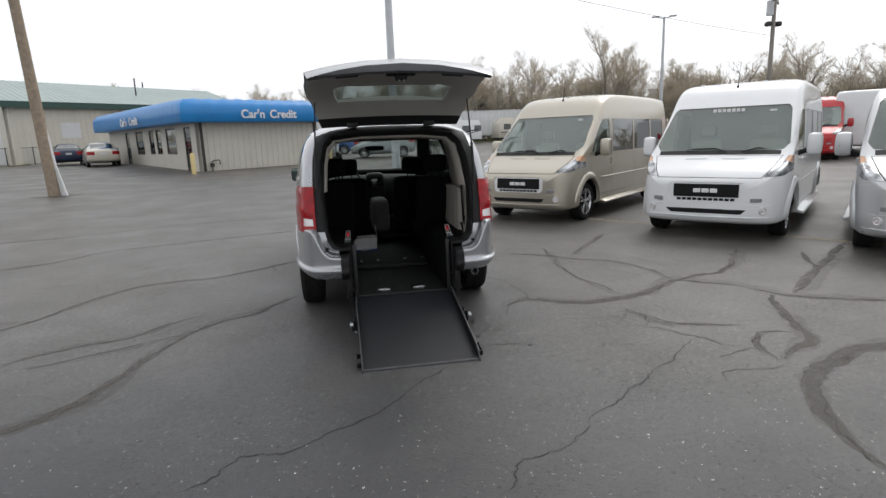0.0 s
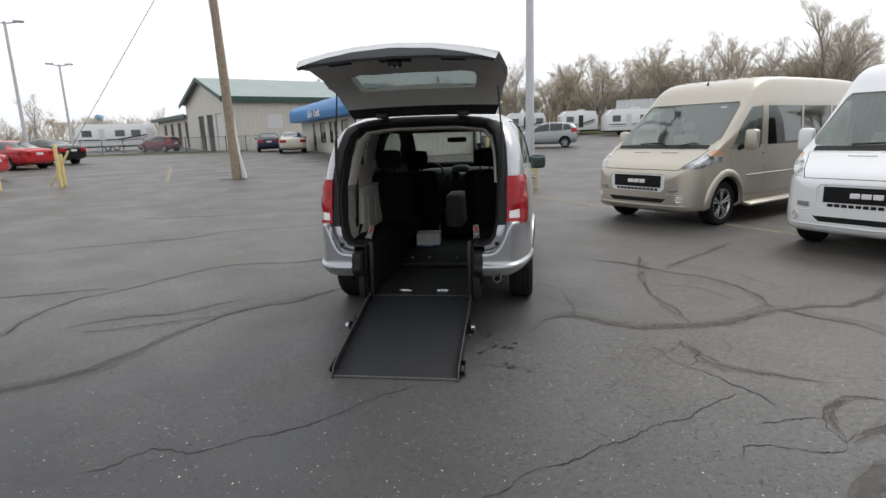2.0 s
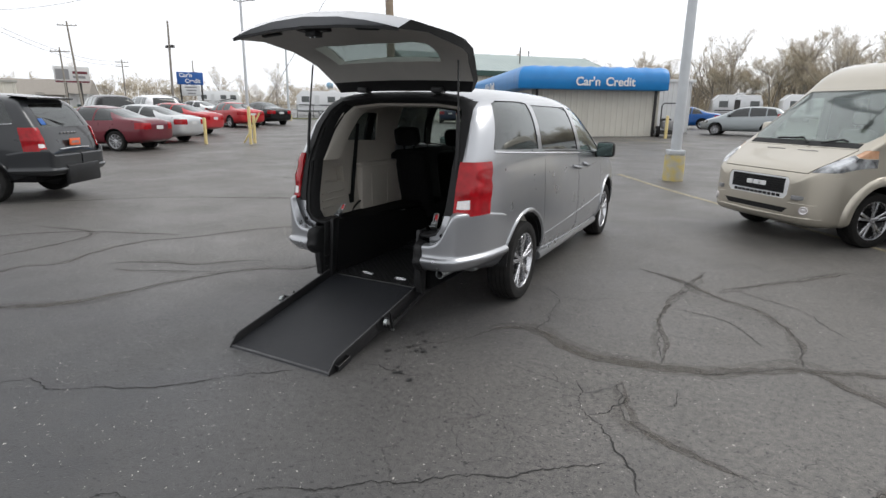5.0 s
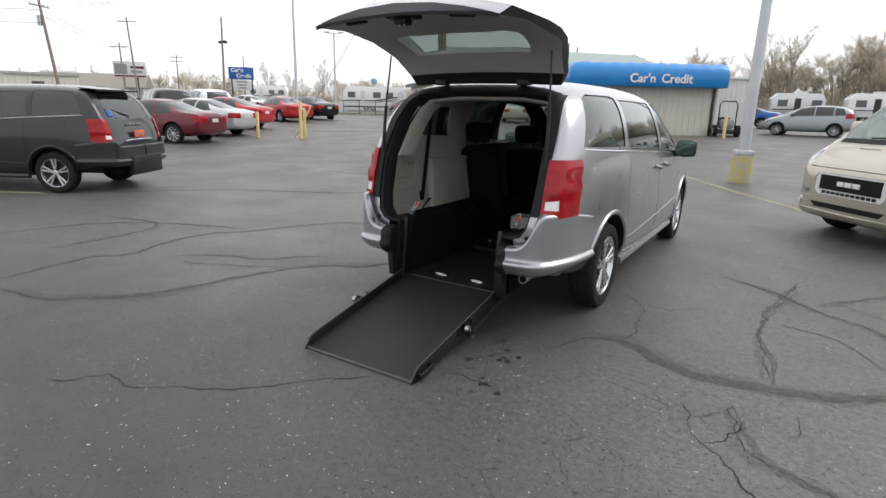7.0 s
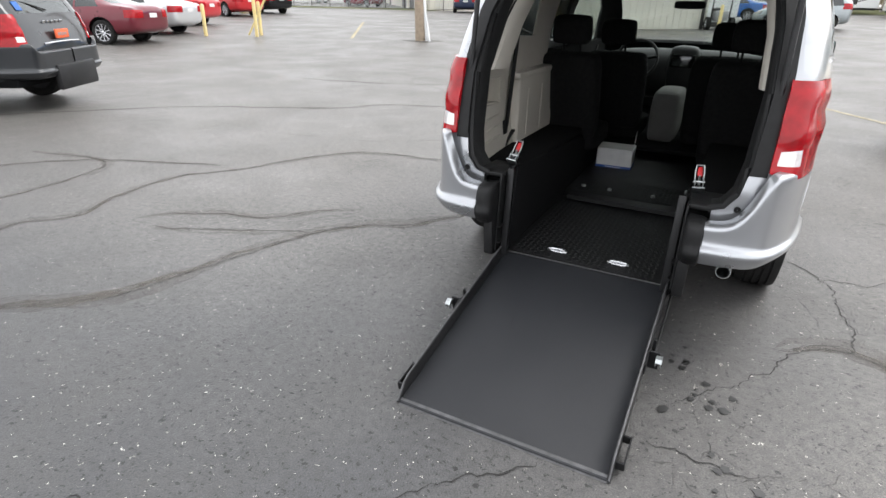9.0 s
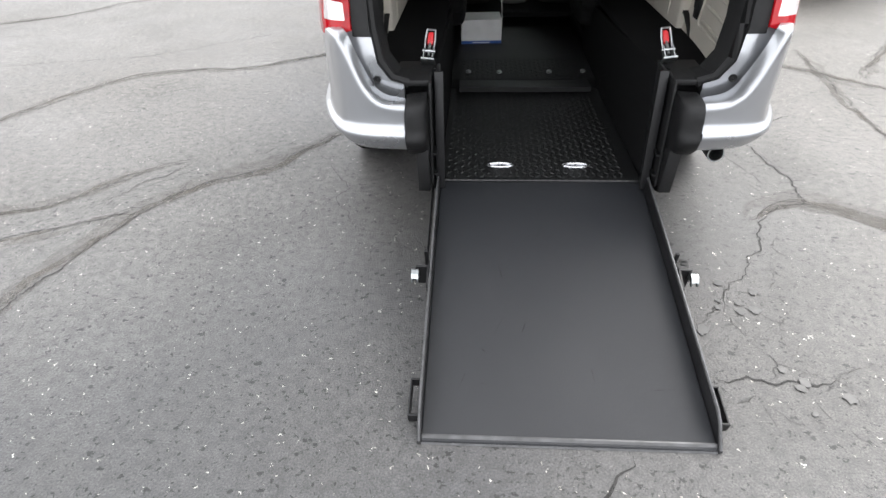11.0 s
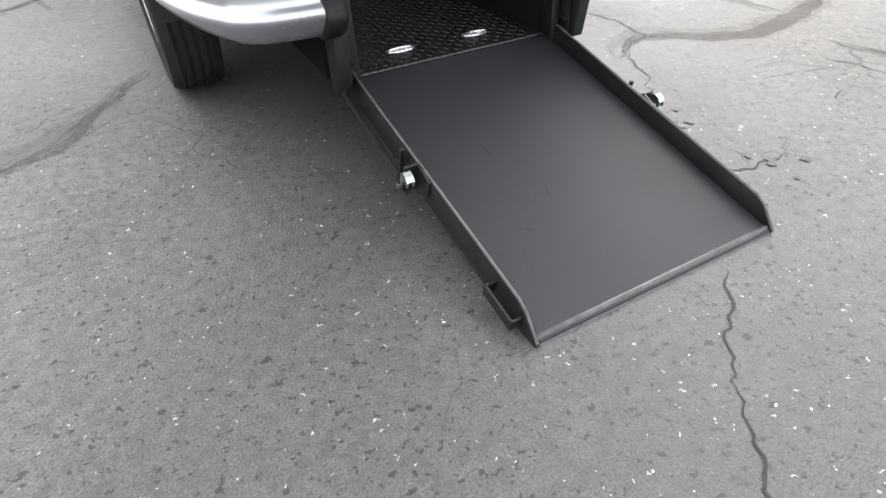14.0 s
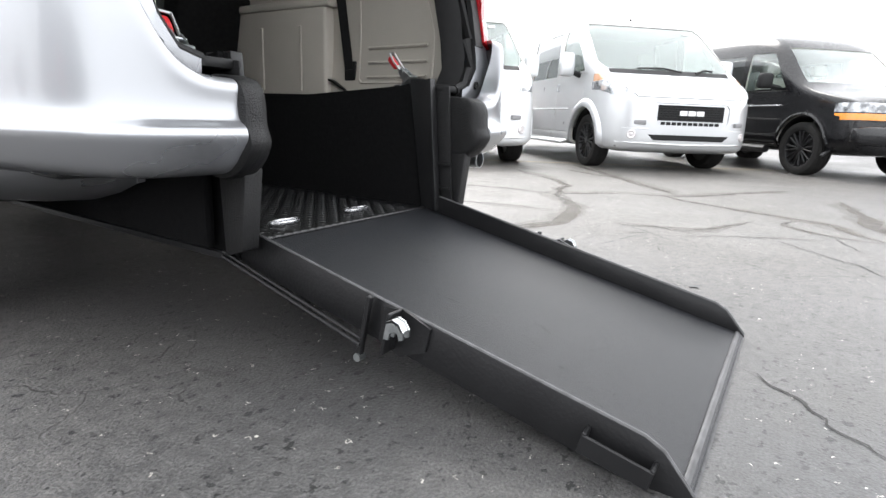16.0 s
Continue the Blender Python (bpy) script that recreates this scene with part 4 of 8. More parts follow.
    loft(b, [[Vector((x, y, 1.735 - 0.05 * (x / 0.62) ** 2 - (0.12 * max(0, y - 2.9)))) for x in (-0.62, -0.4, 0, 0.4, 0.62)] for y in (0.66, 0.9, 1.5, 2.4, 3.25)], False)
    bmesh.ops.recalc_face_normals(b, faces=b.faces)
    thick(b, 0.015)
    part("headliner", b, M["headliner"], van)
    b = bmesh.new()
    box(b, -0.88, 0.88, 2.62, 4.25, 0.36, 0.40, 0.01)
    part("floor_carpet", b, M["carpet"], van)
    for s in (-1, 1):
        b = bmesh.new()
        box(b, min(s * 0.45, s * 0.79), max(s * 0.45, s * 0.79), 0.26, 1.9, 0.64, 0.675, 0.008)
        part("side_shelf", b, M["carpet"], van)
        b = bmesh.new()
        box(b, min(s * 0.43, s * 0.88), max(s * 0.43, s * 0.88), 1.9, 2.62, 0.36, 0.40, 0.01)
        part("floor_carpet", b, M["carpet"], van)
    b = pillow(-0.84, 0.84, 3.72, 4.2, 0.62, 1.14, 2, None, 0.25)
    part("dashboard", b, M["black_trim"], van)
    b = pillow(-0.15, 0.15, 3.60, 3.85, 0.75, 1.18, 2, None, 0.2)
    part("centre_stack", b, M["black_trim"], van)
    b = bmesh.new()
    box(b, -0.11, 0.11, 3.585, 3.6, 0.98, 1.10, 0.006)
    part("screen", b, M["dark_glass"], van)
    b = pillow(-0.13, 0.13, 2.75, 3.35, 0.40, 0.86, 2, None, 0.15)
    part("console", b, M["headliner"], van, "dark grey centre console between the front seats")
    b = bmesh.new()
    t = Matrix.Translation((-0.40, 3.42, 1.05)) @ Matrix.Rotation(radians(65), 4, "X")
    pipe(b, [t @ Vector((0.19 * math.cos(a), 0.19 * math.sin(a), 0)) for a in [2 * math.pi * k / 28 for k in range(29)]], 0.014)
    for a in (0.2, math.pi - 0.2, -math.pi / 2):
        rod(b, t @ Vector((0, 0, -0.02)), t @ Vector((0.19 * math.cos(a), 0.19 * math.sin(a), 0)), 0.02, 0.014)
    part("steering_wheel", b, M["black_trim"], van)
    b = pillow(-0.13, 0.13, 3.28, 3.32, 1.50, 1.57, 2, None, 0.3)
    part("inner_mirror", b, M["black_trim"], van)
    seat(van, -0.42, 2.72, 0.42, "front_seat")
    seat(van, 0.42, 2.72, 0.42, "front_seat")
    seat(van, -0.58, 1.90, 0.46, "rear_seat", 0.46)
    seat(van, 0.58, 1.90, 0.46, "rear_seat", 0.46)
    # lowered floor: side boards, flanges, pads
    for s in (-1, 1):
        b = bmesh.new()
        prism(b, [(0.24, 0.22), (2.0, 0.22), (2.0, 0.60), (1.2, 0.65), (0.40, 0.71), (0.28, 0.735)], "x", s * 0.435, s * 0.452)
        part("side_board", b, M["carpet"], van, "black board beside the lowered floor")
        b = bmesh.new()
        prism(b, [(0.205, 0.25), (0.28, 0.25), (0.315, 0.50), (0.35, 0.735), (0.25, 0.735), (0.225, 0.5)], "x", s * 0.424, s * 0.436, 0.003)
        prism(b, [(0.202, 0.25), (0.214, 0.25), (0.256, 0.735), (0.244, 0.735)], "x", s * 0.408, s * 0.442, 0.002)
        part("post", b, M["black_steel"], van, "black steel post at the floor's edge")
        b = bmesh.new()
        prism(b, [(0.16, 0.29), (0.24, 0.24), (0.30, 0.72), (0.19, 0.71)], "x", s * 0.452, s * 0.462, 0.003)
        for z in (0.33, 0.42):
            box(b, min(s * 0.436, s * 0.462), max(s * 0.436, s * 0.462), 0.17, 0.28, z, z + 0.008)
        part("flange", b, M["bedliner"], van, "black flange with cross ribs")
        # rounded pad over the cut end of the bumper
        b = bmesh.new()
        prof = [(0.11, 0.672), (0.075, 0.66), (0.062, 0.61), (0.066, 0.565), (0.052, 0.545), (0.048, 0.525), (0.068, 0.49), (0.105, 0.455), (0.15, 0.44), (0.26, 0.44), (0.26, 0.69)]
        rings = [[Vector((s * x, y + dy, z)) for y, z in prof] for x, dy in ((0.462, 0.045), (0.472, 0.02), (0.49, 0.006), (0.535, 0.0), (0.552, 0.004))]
        loft(b, rings, True, True)
        bmesh.ops.recalc_face_normals(b, faces=b.faces)
        part("bumper_pad", rounded(b, 1), M["bedliner"], van, "black textured pad on the cut bumper end")
        b = bmesh.new()
        box(b, min(s * 0.45, s * 0.60), max(s * 0.45, s * 0.60), 0.21, 0.45, 0.69, 0.715, 0.008)
        part("ledge", b, M["black_trim"], van)
        b = bmesh.new()
        prism(b, [(0.14, 0.27), (0.205, 0.25), (0.215, 0.47), (0.115, 0.47)], "x", s * 0.464, s * 0.515, 0.006)
        part("bumper_leg", b, M["bedliner"], van)
        # red-handled toggle latch
        b = bmesh.new()
        x0 = s * 0.478
        tl = Matrix.Translation((x0, 0.385, 0.735)) @ Matrix.Rotation(radians(-40), 4, "X") @ Matrix.Rotation(radians(-s * 6), 4, "Y")
        box(b, -0.028, 0.028, -0.02, 0.045, -0.004, 0.006, 0.002, 1, tl)
        for sx in (-0.018, 0.018):
            p2 = bmesh.new()
            prism(p2, [(-0.015, 0.0), (0.02, 0.0), (0.015, 0.05), (-0.005, 0.055)], "x", sx - 0.0025, sx + 0.0025)
            bmesh.ops.transform(p2, matrix=tl, verts=p2.verts)
            tmp = bpy.data.meshes.new("plate")
            p2.to_mesh(tmp)
            p2.free()
            b.from_mesh(tmp)
            bpy.data.meshes.remove(tmp)
            pipe(b, [tl @ Vector((sx, 0.005, 0.04)), tl @ Vector((sx * 1.1, 0.005, 0.09)), tl @ Vector((sx * 0.9, 0.0, 0.128))], 0.004, 6)
        rod(b, tl @ Vector((-0.018, 0, 0.128)), tl @ Vector((0.018, 0, 0.128)), 0.004, 0.004, 6)
        rod(b, tl @ Vector((-0.026, 0.0, 0.04)), tl @ Vector((0.026, 0.0, 0.04)), 0.006, 0.006, 8)
        rod(b, tl @ Vector((0, 0.0, 0.02)), tl @ Vector((0, 0.01, 0.075)), 0.006, 0.006, 8)
        latch = part("latch", b, M["zinc"], van, "zinc toggle latch with a red grip")
        grip = pillow(-0.014, 0.014, 0.004, 0.03, 0.07, 0.125, 1, tl)
        part("grip", grip, M["red_plastic"], latch, "red rubber grip")
        b = bmesh.new()
        hit = tree.ray_cast(Vector((s * 0.655, -1, 0.725)), Vector((0, 1, 0)))[0]
        yb = hit.y if hit else 0.17
        lathe(b, [(yb - 0.006, 0.002), (yb - 0.004, 0.008), (yb - 0.008, 0.014), (yb + 0.01, 0.015)], "y", 12, (s * 0.655, 0, 0.725))
        part("rubber_plug", b, M["black_trim"], van)
    # floor tub under the van
    b = bmesh.new()
    box(b, -0.46, 0.46, 0.26, 2.4, 0.215, 0.235, 0.003, 1)
    part("floor_pan", b, M["black_steel"], van)
    for s in (-1, 1):
        b = bmesh.new()
        box(b, min(s * 0.47, s * 0.50), max(s * 0.47, s * 0.50), 0.3, 4.0, 0.25, 0.44, 0.01)
        part("frame_rail", b, M["carpet"], van)
        b = bmesh.new()
        box(b, min(s * 0.5, s * 0.8), max(s * 0.5, s * 0.8), 1.7, 4.0, 0.24, 0.36, 0.02)
        part("underbody", b, M["black_steel"], van)
        b = bmesh.new()
        box(b, min(s * 0.5, s * 0.80), max(s * 0.5, s * 0.80), 0.36, 0.78, 0.44, 0.50, 0.02)
        part("underbody", b, M["black_steel"], van)
        b = bmesh.new()
        rod(b, (s * 0.45, REAR_AXLE, 0.33), (s * 0.80, REAR_AXLE, 0.33), 0.045, 0.045, 10)
        box(b, min(s * 0.5, s * 0.74), max(s * 0.5, s * 0.74), 0.78, 1.7, 0.42, 0.50, 0.02)
        part("axle", b, M["black_steel"], van)
    b = bmesh.new()
    lathe(b, [(0.16, 0.028), (0.16, 0.033), (0.45, 0.033), (0.45, 0.02)], "y", 16, (0.66, 0.0, 0.435))
    box(b, 0.55, 0.78, 0.55, 0.95, 0.36, 0.50, 0.05)
    part("exhaust", b, M["zinc"], van, "steel exhaust tail pipe")
    # raised tailgate
    outer = [(0.70, 1.80), (0.675, 1.87), (0.57, 2.00), (0.45, 2.07), (0.30, 2.115), (0.12, 2.14), (-0.36, 2.155), (-0.468, 2.098)]
    inner = [(0.66, 1.772), (0.61, 1.85), (0.47, 1.975), (0.38, 2.022), (0.29, 2.05), (0.20, 2.068), (-0.15, 2.11), (-0.45, 2.095)]
    us = [-1, -0.94, -0.84, -0.68, -0.4, 0, 0.4, 0.68, 0.84, 0.94, 1]
    def gate_at(prof, k, u, inset=0.0):
        v = k / 7
        half = 0.645 + 0.11 * min(1.0, v * 2.2) - 0.065 * max(0.0, (v - 0.6) / 0.4) - inset
        y, z = prof[k]
        side = abs(u) ** 3
        crown = 0.075 * v + 0.022 if prof is outer else 0.03 * v + 0.012
        return Vector((half * u, y + 0.035 * side * v + (0.03 * side if k < 2 else 0), z + crown * (1 - u * u)))
    top, low, pane, side_rim = bmesh.new(), bmesh.new(), bmesh.new(), bmesh.new()
    def grid(b, prof, inset, hole):
        vs = [[b.verts.new(gate_at(prof, k, u, inset)) for u in us] for k in range(8)]
        for k in range(7):
            for i in range(len(us) - 1):
                if hole and 2 <= k <= 4 and 3 <= i <= 6:
                    continue
                b.faces.new((vs[k][i], vs[k][i + 1], vs[k + 1][i + 1], vs[k + 1][i]))
        return vs
    vo = grid(top, outer, 0.0, True)
    vi = grid(low, inner, 0.008, True)
    # walls of the window hole and the rim of the gate
    loop = [(2, i) for i in range(3, 8)] + [(k, 7) for k in (3, 4, 5)] + [(5, i) for i in range(6, 2, -1)] + [(k, 3) for k in (4, 3)]
    for (a, b2), (c, d) in zip(loop, loop[1:] + loop[:1]):
        p = [gate_at(inner, a, us[b2], 0.008), gate_at(inner, c, us[d], 0.008), gate_at(outer, c, us[d]), gate_at(outer, a, us[b2])]
        low.faces.new([low.verts.new(q) for q in p])
    rim = [(0, i) for i in range(11)] + [(k, 10) for k in range(1, 8)] + [(7, i) for i in range(9, -1, -1)] + [(k, 0) for k in range(6, 0, -1)]
    for (a, b2), (c, d) in zip(rim, rim[1:] + rim[:1]):
        p = [gate_at(inner, a, us[b2], 0.008), gate_at(inner, c, us[d], 0.008), gate_at(outer, c, us[d]), gate_at(outer, a, us[b2])]
        side_rim.faces.new([side_rim.verts.new(q) for q in p]).material_index = 1 if a == 7 and c == 7 else 0
    for b in (top, low, side_rim):
        bmesh.ops.remove_doubles(b, verts=b.verts, dist=0.0005)
        bmesh.ops.recalc_face_normals(b, faces=b.faces)
    # the pane lies in the outer skin
    pv = [[pane.verts.new(gate_at(outer, k, u) - Vector((0, 0, 0.012))) for u in us[3:8]] for k in (2, 3, 4, 5)]
    for k in range(3):
        for i in range(4):
            pane.faces.new((pv[k][i], pv[k][i + 1], pv[k + 1][i + 1], pv[k + 1][i]))
    bmesh.ops.subdivide_edges(low, edges=[e for e in low.edges], cuts=1, smooth=0.3, use_grid_fill=True)
    for f in low.faces:
        f.material_index = 1 if f.calc_center_median().y > 0.622 else 0
    gate = part("tailgate", top, M["silver"], van, "raised silver tailgate")
    part("gate_rim", side_rim, [M["black_trim"], M["silver"]], gate, "black tailgate edge")
    part("gate_lining", low, [M["gate_trim"], M["black_trim"]], gate, "grey plastic tailgate lining", 50)
    part("gate_window", thick(pane, 0.004), M["gate_glass"], gate)
    b = bmesh.new()
    rows = []
    for k in (6, 7):
        rows.append([gate_at(inner, k, u) + Vector((0, -0.012 if k == 7 else 0.03, -0.008)) for u in (-0.99, -0.8, -0.4, 0, 0.4, 0.8, 0.99)])
    loft(b, [[p + Vector((0, 0, dz)) for p in rows[1]] for dz in (-0.004, 0.012)], False)
    thick(b, 0.012)
    part("gate_edge_seal", b, M["black_trim"], gate)
    b = bmesh.new()
    m4 = Matrix.Translation((0, -0.372, 2.144)) @ Matrix.Rotation(radians(-4), 4, "X")
    box(b, -0.11, 0.11, -0.05, 0.05, -0.026, 0.0, 0.008, 2, m4)
    lt = part("gate_latch_plate", b, M["black_trim"], gate)
    b = bmesh.new()
    box(b, -0.042, 0.042, -0.04, 0.04, -0.06, -0.02, 0.008, 2, m4)
    part("gate_latch", b, M["black_trim"], lt, "black tailgate latch")
    for sx, sy, sz in ((-0.018, -0.01, -0.067), (0.018, -0.01, -0.067), (-0.065, 0.0, -0.03), (0.065, 0.0, -0.03)):
        b = bmesh.new()
        rod(b, m4 @ Vector((sx, sy, sz)), m4 @ Vector((sx, sy, sz + 0.012)), 0.007, 0.007, 8)
        part("latch_screw", b, M["zinc"], lt)
    for s in (-1, 1):
        b = bmesh.new()
        m5 = Matrix.Translation((s * 0.40, -0.34, 2.123)) @ Matrix.Rotation(radians(-4), 4, "X") @ Matrix.Rotation(radians(s * 4), 4, "Y")
        box(b, -0.085, 0.085, -0.018, 0.018, -0.012, 0.004, 0.008, 2, m5)
        part("pull_grip", b, M["black_trim"], gate, "dark recessed pull grip")
    for sx in (-0.36, 0.36):
        b = bmesh.new()
        box(b, sx - 0.05, sx + 0.05, 0.62, 0.70, 1.77, 1.815, 0.01)
        part("hinge", b, M["black_steel"], gate)
    return van


hero_van()


# ---- the ramp and lowered floor plate ----
def rear_ramp():
    r = thing("wheelchair_ramp", "black coated steel wheelchair ramp folded down to the asphalt", "ramp")
    y0, z0, y1, z1 = 0.26, 0.252, -0.878, 0.012
    d = Vector((0, y1 - y0, z1 - z0))
    t = Matrix.Translation((0, y0, z0)) @ Matrix.Rotation(math.atan2(z0 - z1, y0 - y1), 4, "X")
    L = d.length
    def local(bm):
        bmesh.ops.transform(bm, matrix=t, verts=bm.verts)
        return bm
    b = bmesh.new()
    box(b, -0.43, 0.43, -L, 0, -0.012, 0.0, 0.003, 1)
    part("deck", local(b), M["ramp_black"], r, "black non-slip ramp deck")
    rr = rng(31)
    for k in range(16):
        b = bmesh.new()
        x, y, a, ln = rr.uniform(-0.32, 0.32), rr.uniform(-L + 0.1, -0.12), rr.uniform(0, 3.14), rr.uniform(0.015, 0.05)
        c, d2 = math.cos(a) * ln, math.sin(a) * ln
        w2 = rr.uniform(0.001, 0.003)
        b.faces.new([b.verts.new((x + u * c - v * d2 * w2 / ln, y + u * d2 + v * c * w2 / ln, 0.0006)) for u, v in ((-1, 0), (-0.3, -1), (0.4, -0.7), (1, 0), (0.3, 0.8), (-0.5, 0.6))])
        part("scuff", local(b), M["scuff"], r, "faint pale scuff on the deck")
    b = bmesh.new()
    prism(b, [(-L - 0.012, -0.016), (-L + 0.022, -0.01), (-L + 0.022, 0.004), (-L + 0.016, 0.005)], "x", -0.43, 0.43, 0.001)
    part("front_edge", local(b), M["worn_edge"], r, "worn bare front edge")
    for s in (-1, 1):
        b = bmesh.new()
        prism(b, [(0.0, -0.035), (0.0, 0.06), (-L + 0.10, 0.06), (-L + 0.065, 0.05), (-L - 0.005, -0.004), (-L + 0.0, -0.014), (-L + 0.06, -0.035)], "x", s * 0.430, s * 0.4425, 0.002)
        rail = part("side_rail", local(b), M["black_steel"], r, "upturned black side rail")
        b = bmesh.new()
        pipe(b, [(s * 0.437, -0.01, 0.06), (s * 0.437, -L + 0.10, 0.06), (s * 0.437, -L + 0.065, 0.05), (s * 0.437, -L, 0.0)], 0.0042, 6)
        part("rail_edge", local(b), M["worn_edge"], rail, "rubbed rail edge")
        # carrying loop near the foot
        b = bmesh.new()
        for ya in (-L + 0.065, -L + 0.185):
            box(b, min(s * 0.442, s * 0.474), max(s * 0.442, s * 0.474), ya, ya + 0.008, -0.012, 0.03, 0.002, 1)
        box(b, min(s * 0.468, s * 0.475), max(s * 0.468, s * 0.475), -L + 0.065, -L + 0.193, -0.012, 0.026, 0.002, 1)
        part("loop_handle", local(b), M["black_steel"], r)
        # side catch with zinc hook, and the spring arm back to the van
        b = bmesh.new()
        box(b, min(s * 0.443, s * 0.492), max(s * 0.443, s * 0.492), -0.545, -0.537, -0.03, 0.068, 0.002, 1)
        prism(b, [(-0.50, -0.03), (-0.50, 0.05), (-0.545, 0.068), (-0.62, 0.055), (-0.62, 0.0), (-0.56, -0.04)], "x", s * 0.443, s * 0.449)
        part("catch_bracket", local(b), M["black_steel"], r)
        b = bmesh.new()
        for x0, x1 in ((0.480, 0.485), (0.500, 0.505)):
            prism(b, [(-0.548, 0.018), (-0.548, 0.058), (-0.560, 0.068), (-0.578, 0.066), (-0.592, 0.052), (-0.594, 0.036), (-0.586, 0.032), (-0.580, 0.042), (-0.570, 0.046), (-0.562, 0.038), (-0.560, 0.020)], "x", s * x0, s * x1)
        prism(b, [(-0.548, 0.056), (-0.560, 0.066), (-0.578, 0.064), (-0.590, 0.052), (-0.588, 0.048), (-0.577, 0.060), (-0.561, 0.062), (-0.548, 0.052)], "x", s * 0.480, s * 0.505)
        part("hook", local(b), M["zinc"], r, "zinc-plated hook")
        b = bmesh.new()
        box(b, min(s * 0.452, s * 0.466), max(s * 0.452, s * 0.466), -0.47, -0.458, -0.08, 0.066, 0.002, 1)
        rod(b, (s * 0.465, -0.465, -0.052), (s * 0.465, 0.02, -0.030), 0.0055, 0.0055, 8)
        rod(b, (s * 0.465, -0.465, -0.038), (s * 0.465, 0.02, -0.016), 0.004, 0.004, 8)
        part("arm", local(b), M["black_steel"], r)
        b = bmesh.new()
        rod(b, (s * 0.45, -0.465, -0.085), (s * 0.47, -0.465, -0.085), 0.010, 0.010, 8)
        part("arm_bolt", local(b), M["zinc"], r)
    # hinge strip: a row of knuckles
    b = bmesh.new()
    rod(b, (-0.42, y0 + 0.004, z0 + 0.003), (0.42, y0 + 0.004, z0 + 0.003), 0.006, 0.006, 8)
    part("hinge_bar", b, M["black_steel"], r)
    me = None
    for k in range(26):
        x = -0.40 + k * 0.032
        if me is None:
            b = bmesh.new()
            rod(b, (-0.010, 0, 0), (0.010, 0, 0), 0.0065, 0.0065, 8)
            me = finish("hinge_knuckle", b, M["tread"])
        ob = new("hinge_knuckle", me)
        ob.parent = r
        ob.matrix_basis = pose(x, y0 + 0.004, z0 + 0.004)
    # raised-pattern floor plate
    f = thing("floor_plate", "black raised-pattern steel floor plate with bright tie-down rings", "floor")
    b = bmesh.new()
    box(b, -0.43, 0.43, 0.27, 1.38, 0.240, 0.256, 0.002, 1)
    bm2 = bmesh.new()
    prism(b, [(1.38, 0.240), (1.44, 0.275), (2.6, 0.285), (2.6, 0.30), (1.44, 0.291), (1.38, 0.256)], "x", -0.43, 0.43)
    part("plate", b, M["bedliner"], f)
    bm2.free()
    b = bmesh.new()
    vs, fs = [], []
    step = 0.030
    for iy in range(int(1.55 / step)):
        for ix in range(int(0.80 / step)):
            x, y = -0.395 + ix * step, 0.30 + iy * step
            zt = 0.2565 if y < 1.38 else 0.257 + (y - 1.38) * 0.58 if y < 1.44 else 0.292 + (y - 1.44) * 0.0072
            a = radians(45 if (ix + iy) % 2 else -45)
            c, s_ = math.cos(a), math.sin(a)
            k = len(vs)
            for u, v, h in ((-0.0145, 0, 0), (0, -0.0042, 0), (0.0145, 0, 0), (0, 0.0042, 0), (-0.007, 0, 0.0026), (0.007, 0, 0.0026)):
                vs.append((x + u * c - v * s_, y + u * s_ + v * c, zt + h))
            fs += [(k, k + 1, k + 4), (k + 1, k + 5, k + 4), (k + 1, k + 2, k + 5), (k + 2, k + 3, k + 5), (k + 3, k + 4, k + 5), (k + 3, k, k + 4)]
    me = bpy.data.meshes.new("raised_pattern")
    me.from_pydata(vs, [], fs)
    me.materials.append(M["tread"])
    ob = new("raised_pattern", me)
    ob.parent = f
    ob["kind"] = "stuff"
    for s in (-1, 1):
        b = bmesh.new()
        ring = [(s * 0.168 + 0.048 * math.cos(a) * (1 + 0.15 * abs(math.cos(a))), 0.388 + 0.019 * math.sin(a), 0.2635) for a in [2 * math.pi * k / 28 for k in range(29)]]
        pipe(b, ring, 0.0065, 8)
        box(b, s * 0.168 - 0.04, s * 0.168 + 0.04, 0.376, 0.40, 0.256, 0.262, 0.003, 1)
        part("tie_down_ring", b, M["alloy"], f, "bright oval tie-down ring")
    for x, y in ((-0.332, 1.56), (-0.14, 1.55), (0.164, 1.55), (0.369, 1.56)):
        b = bmesh.new()
        lathe(b, [(0.29, 0.016), (0.303, 0.015), (0.309, 0.006), (0.309, 0.001)], "z", 14, (x, y, 0))
        part("bolt", b, M["zinc"], f, "bright bolt head")


rear_ramp()


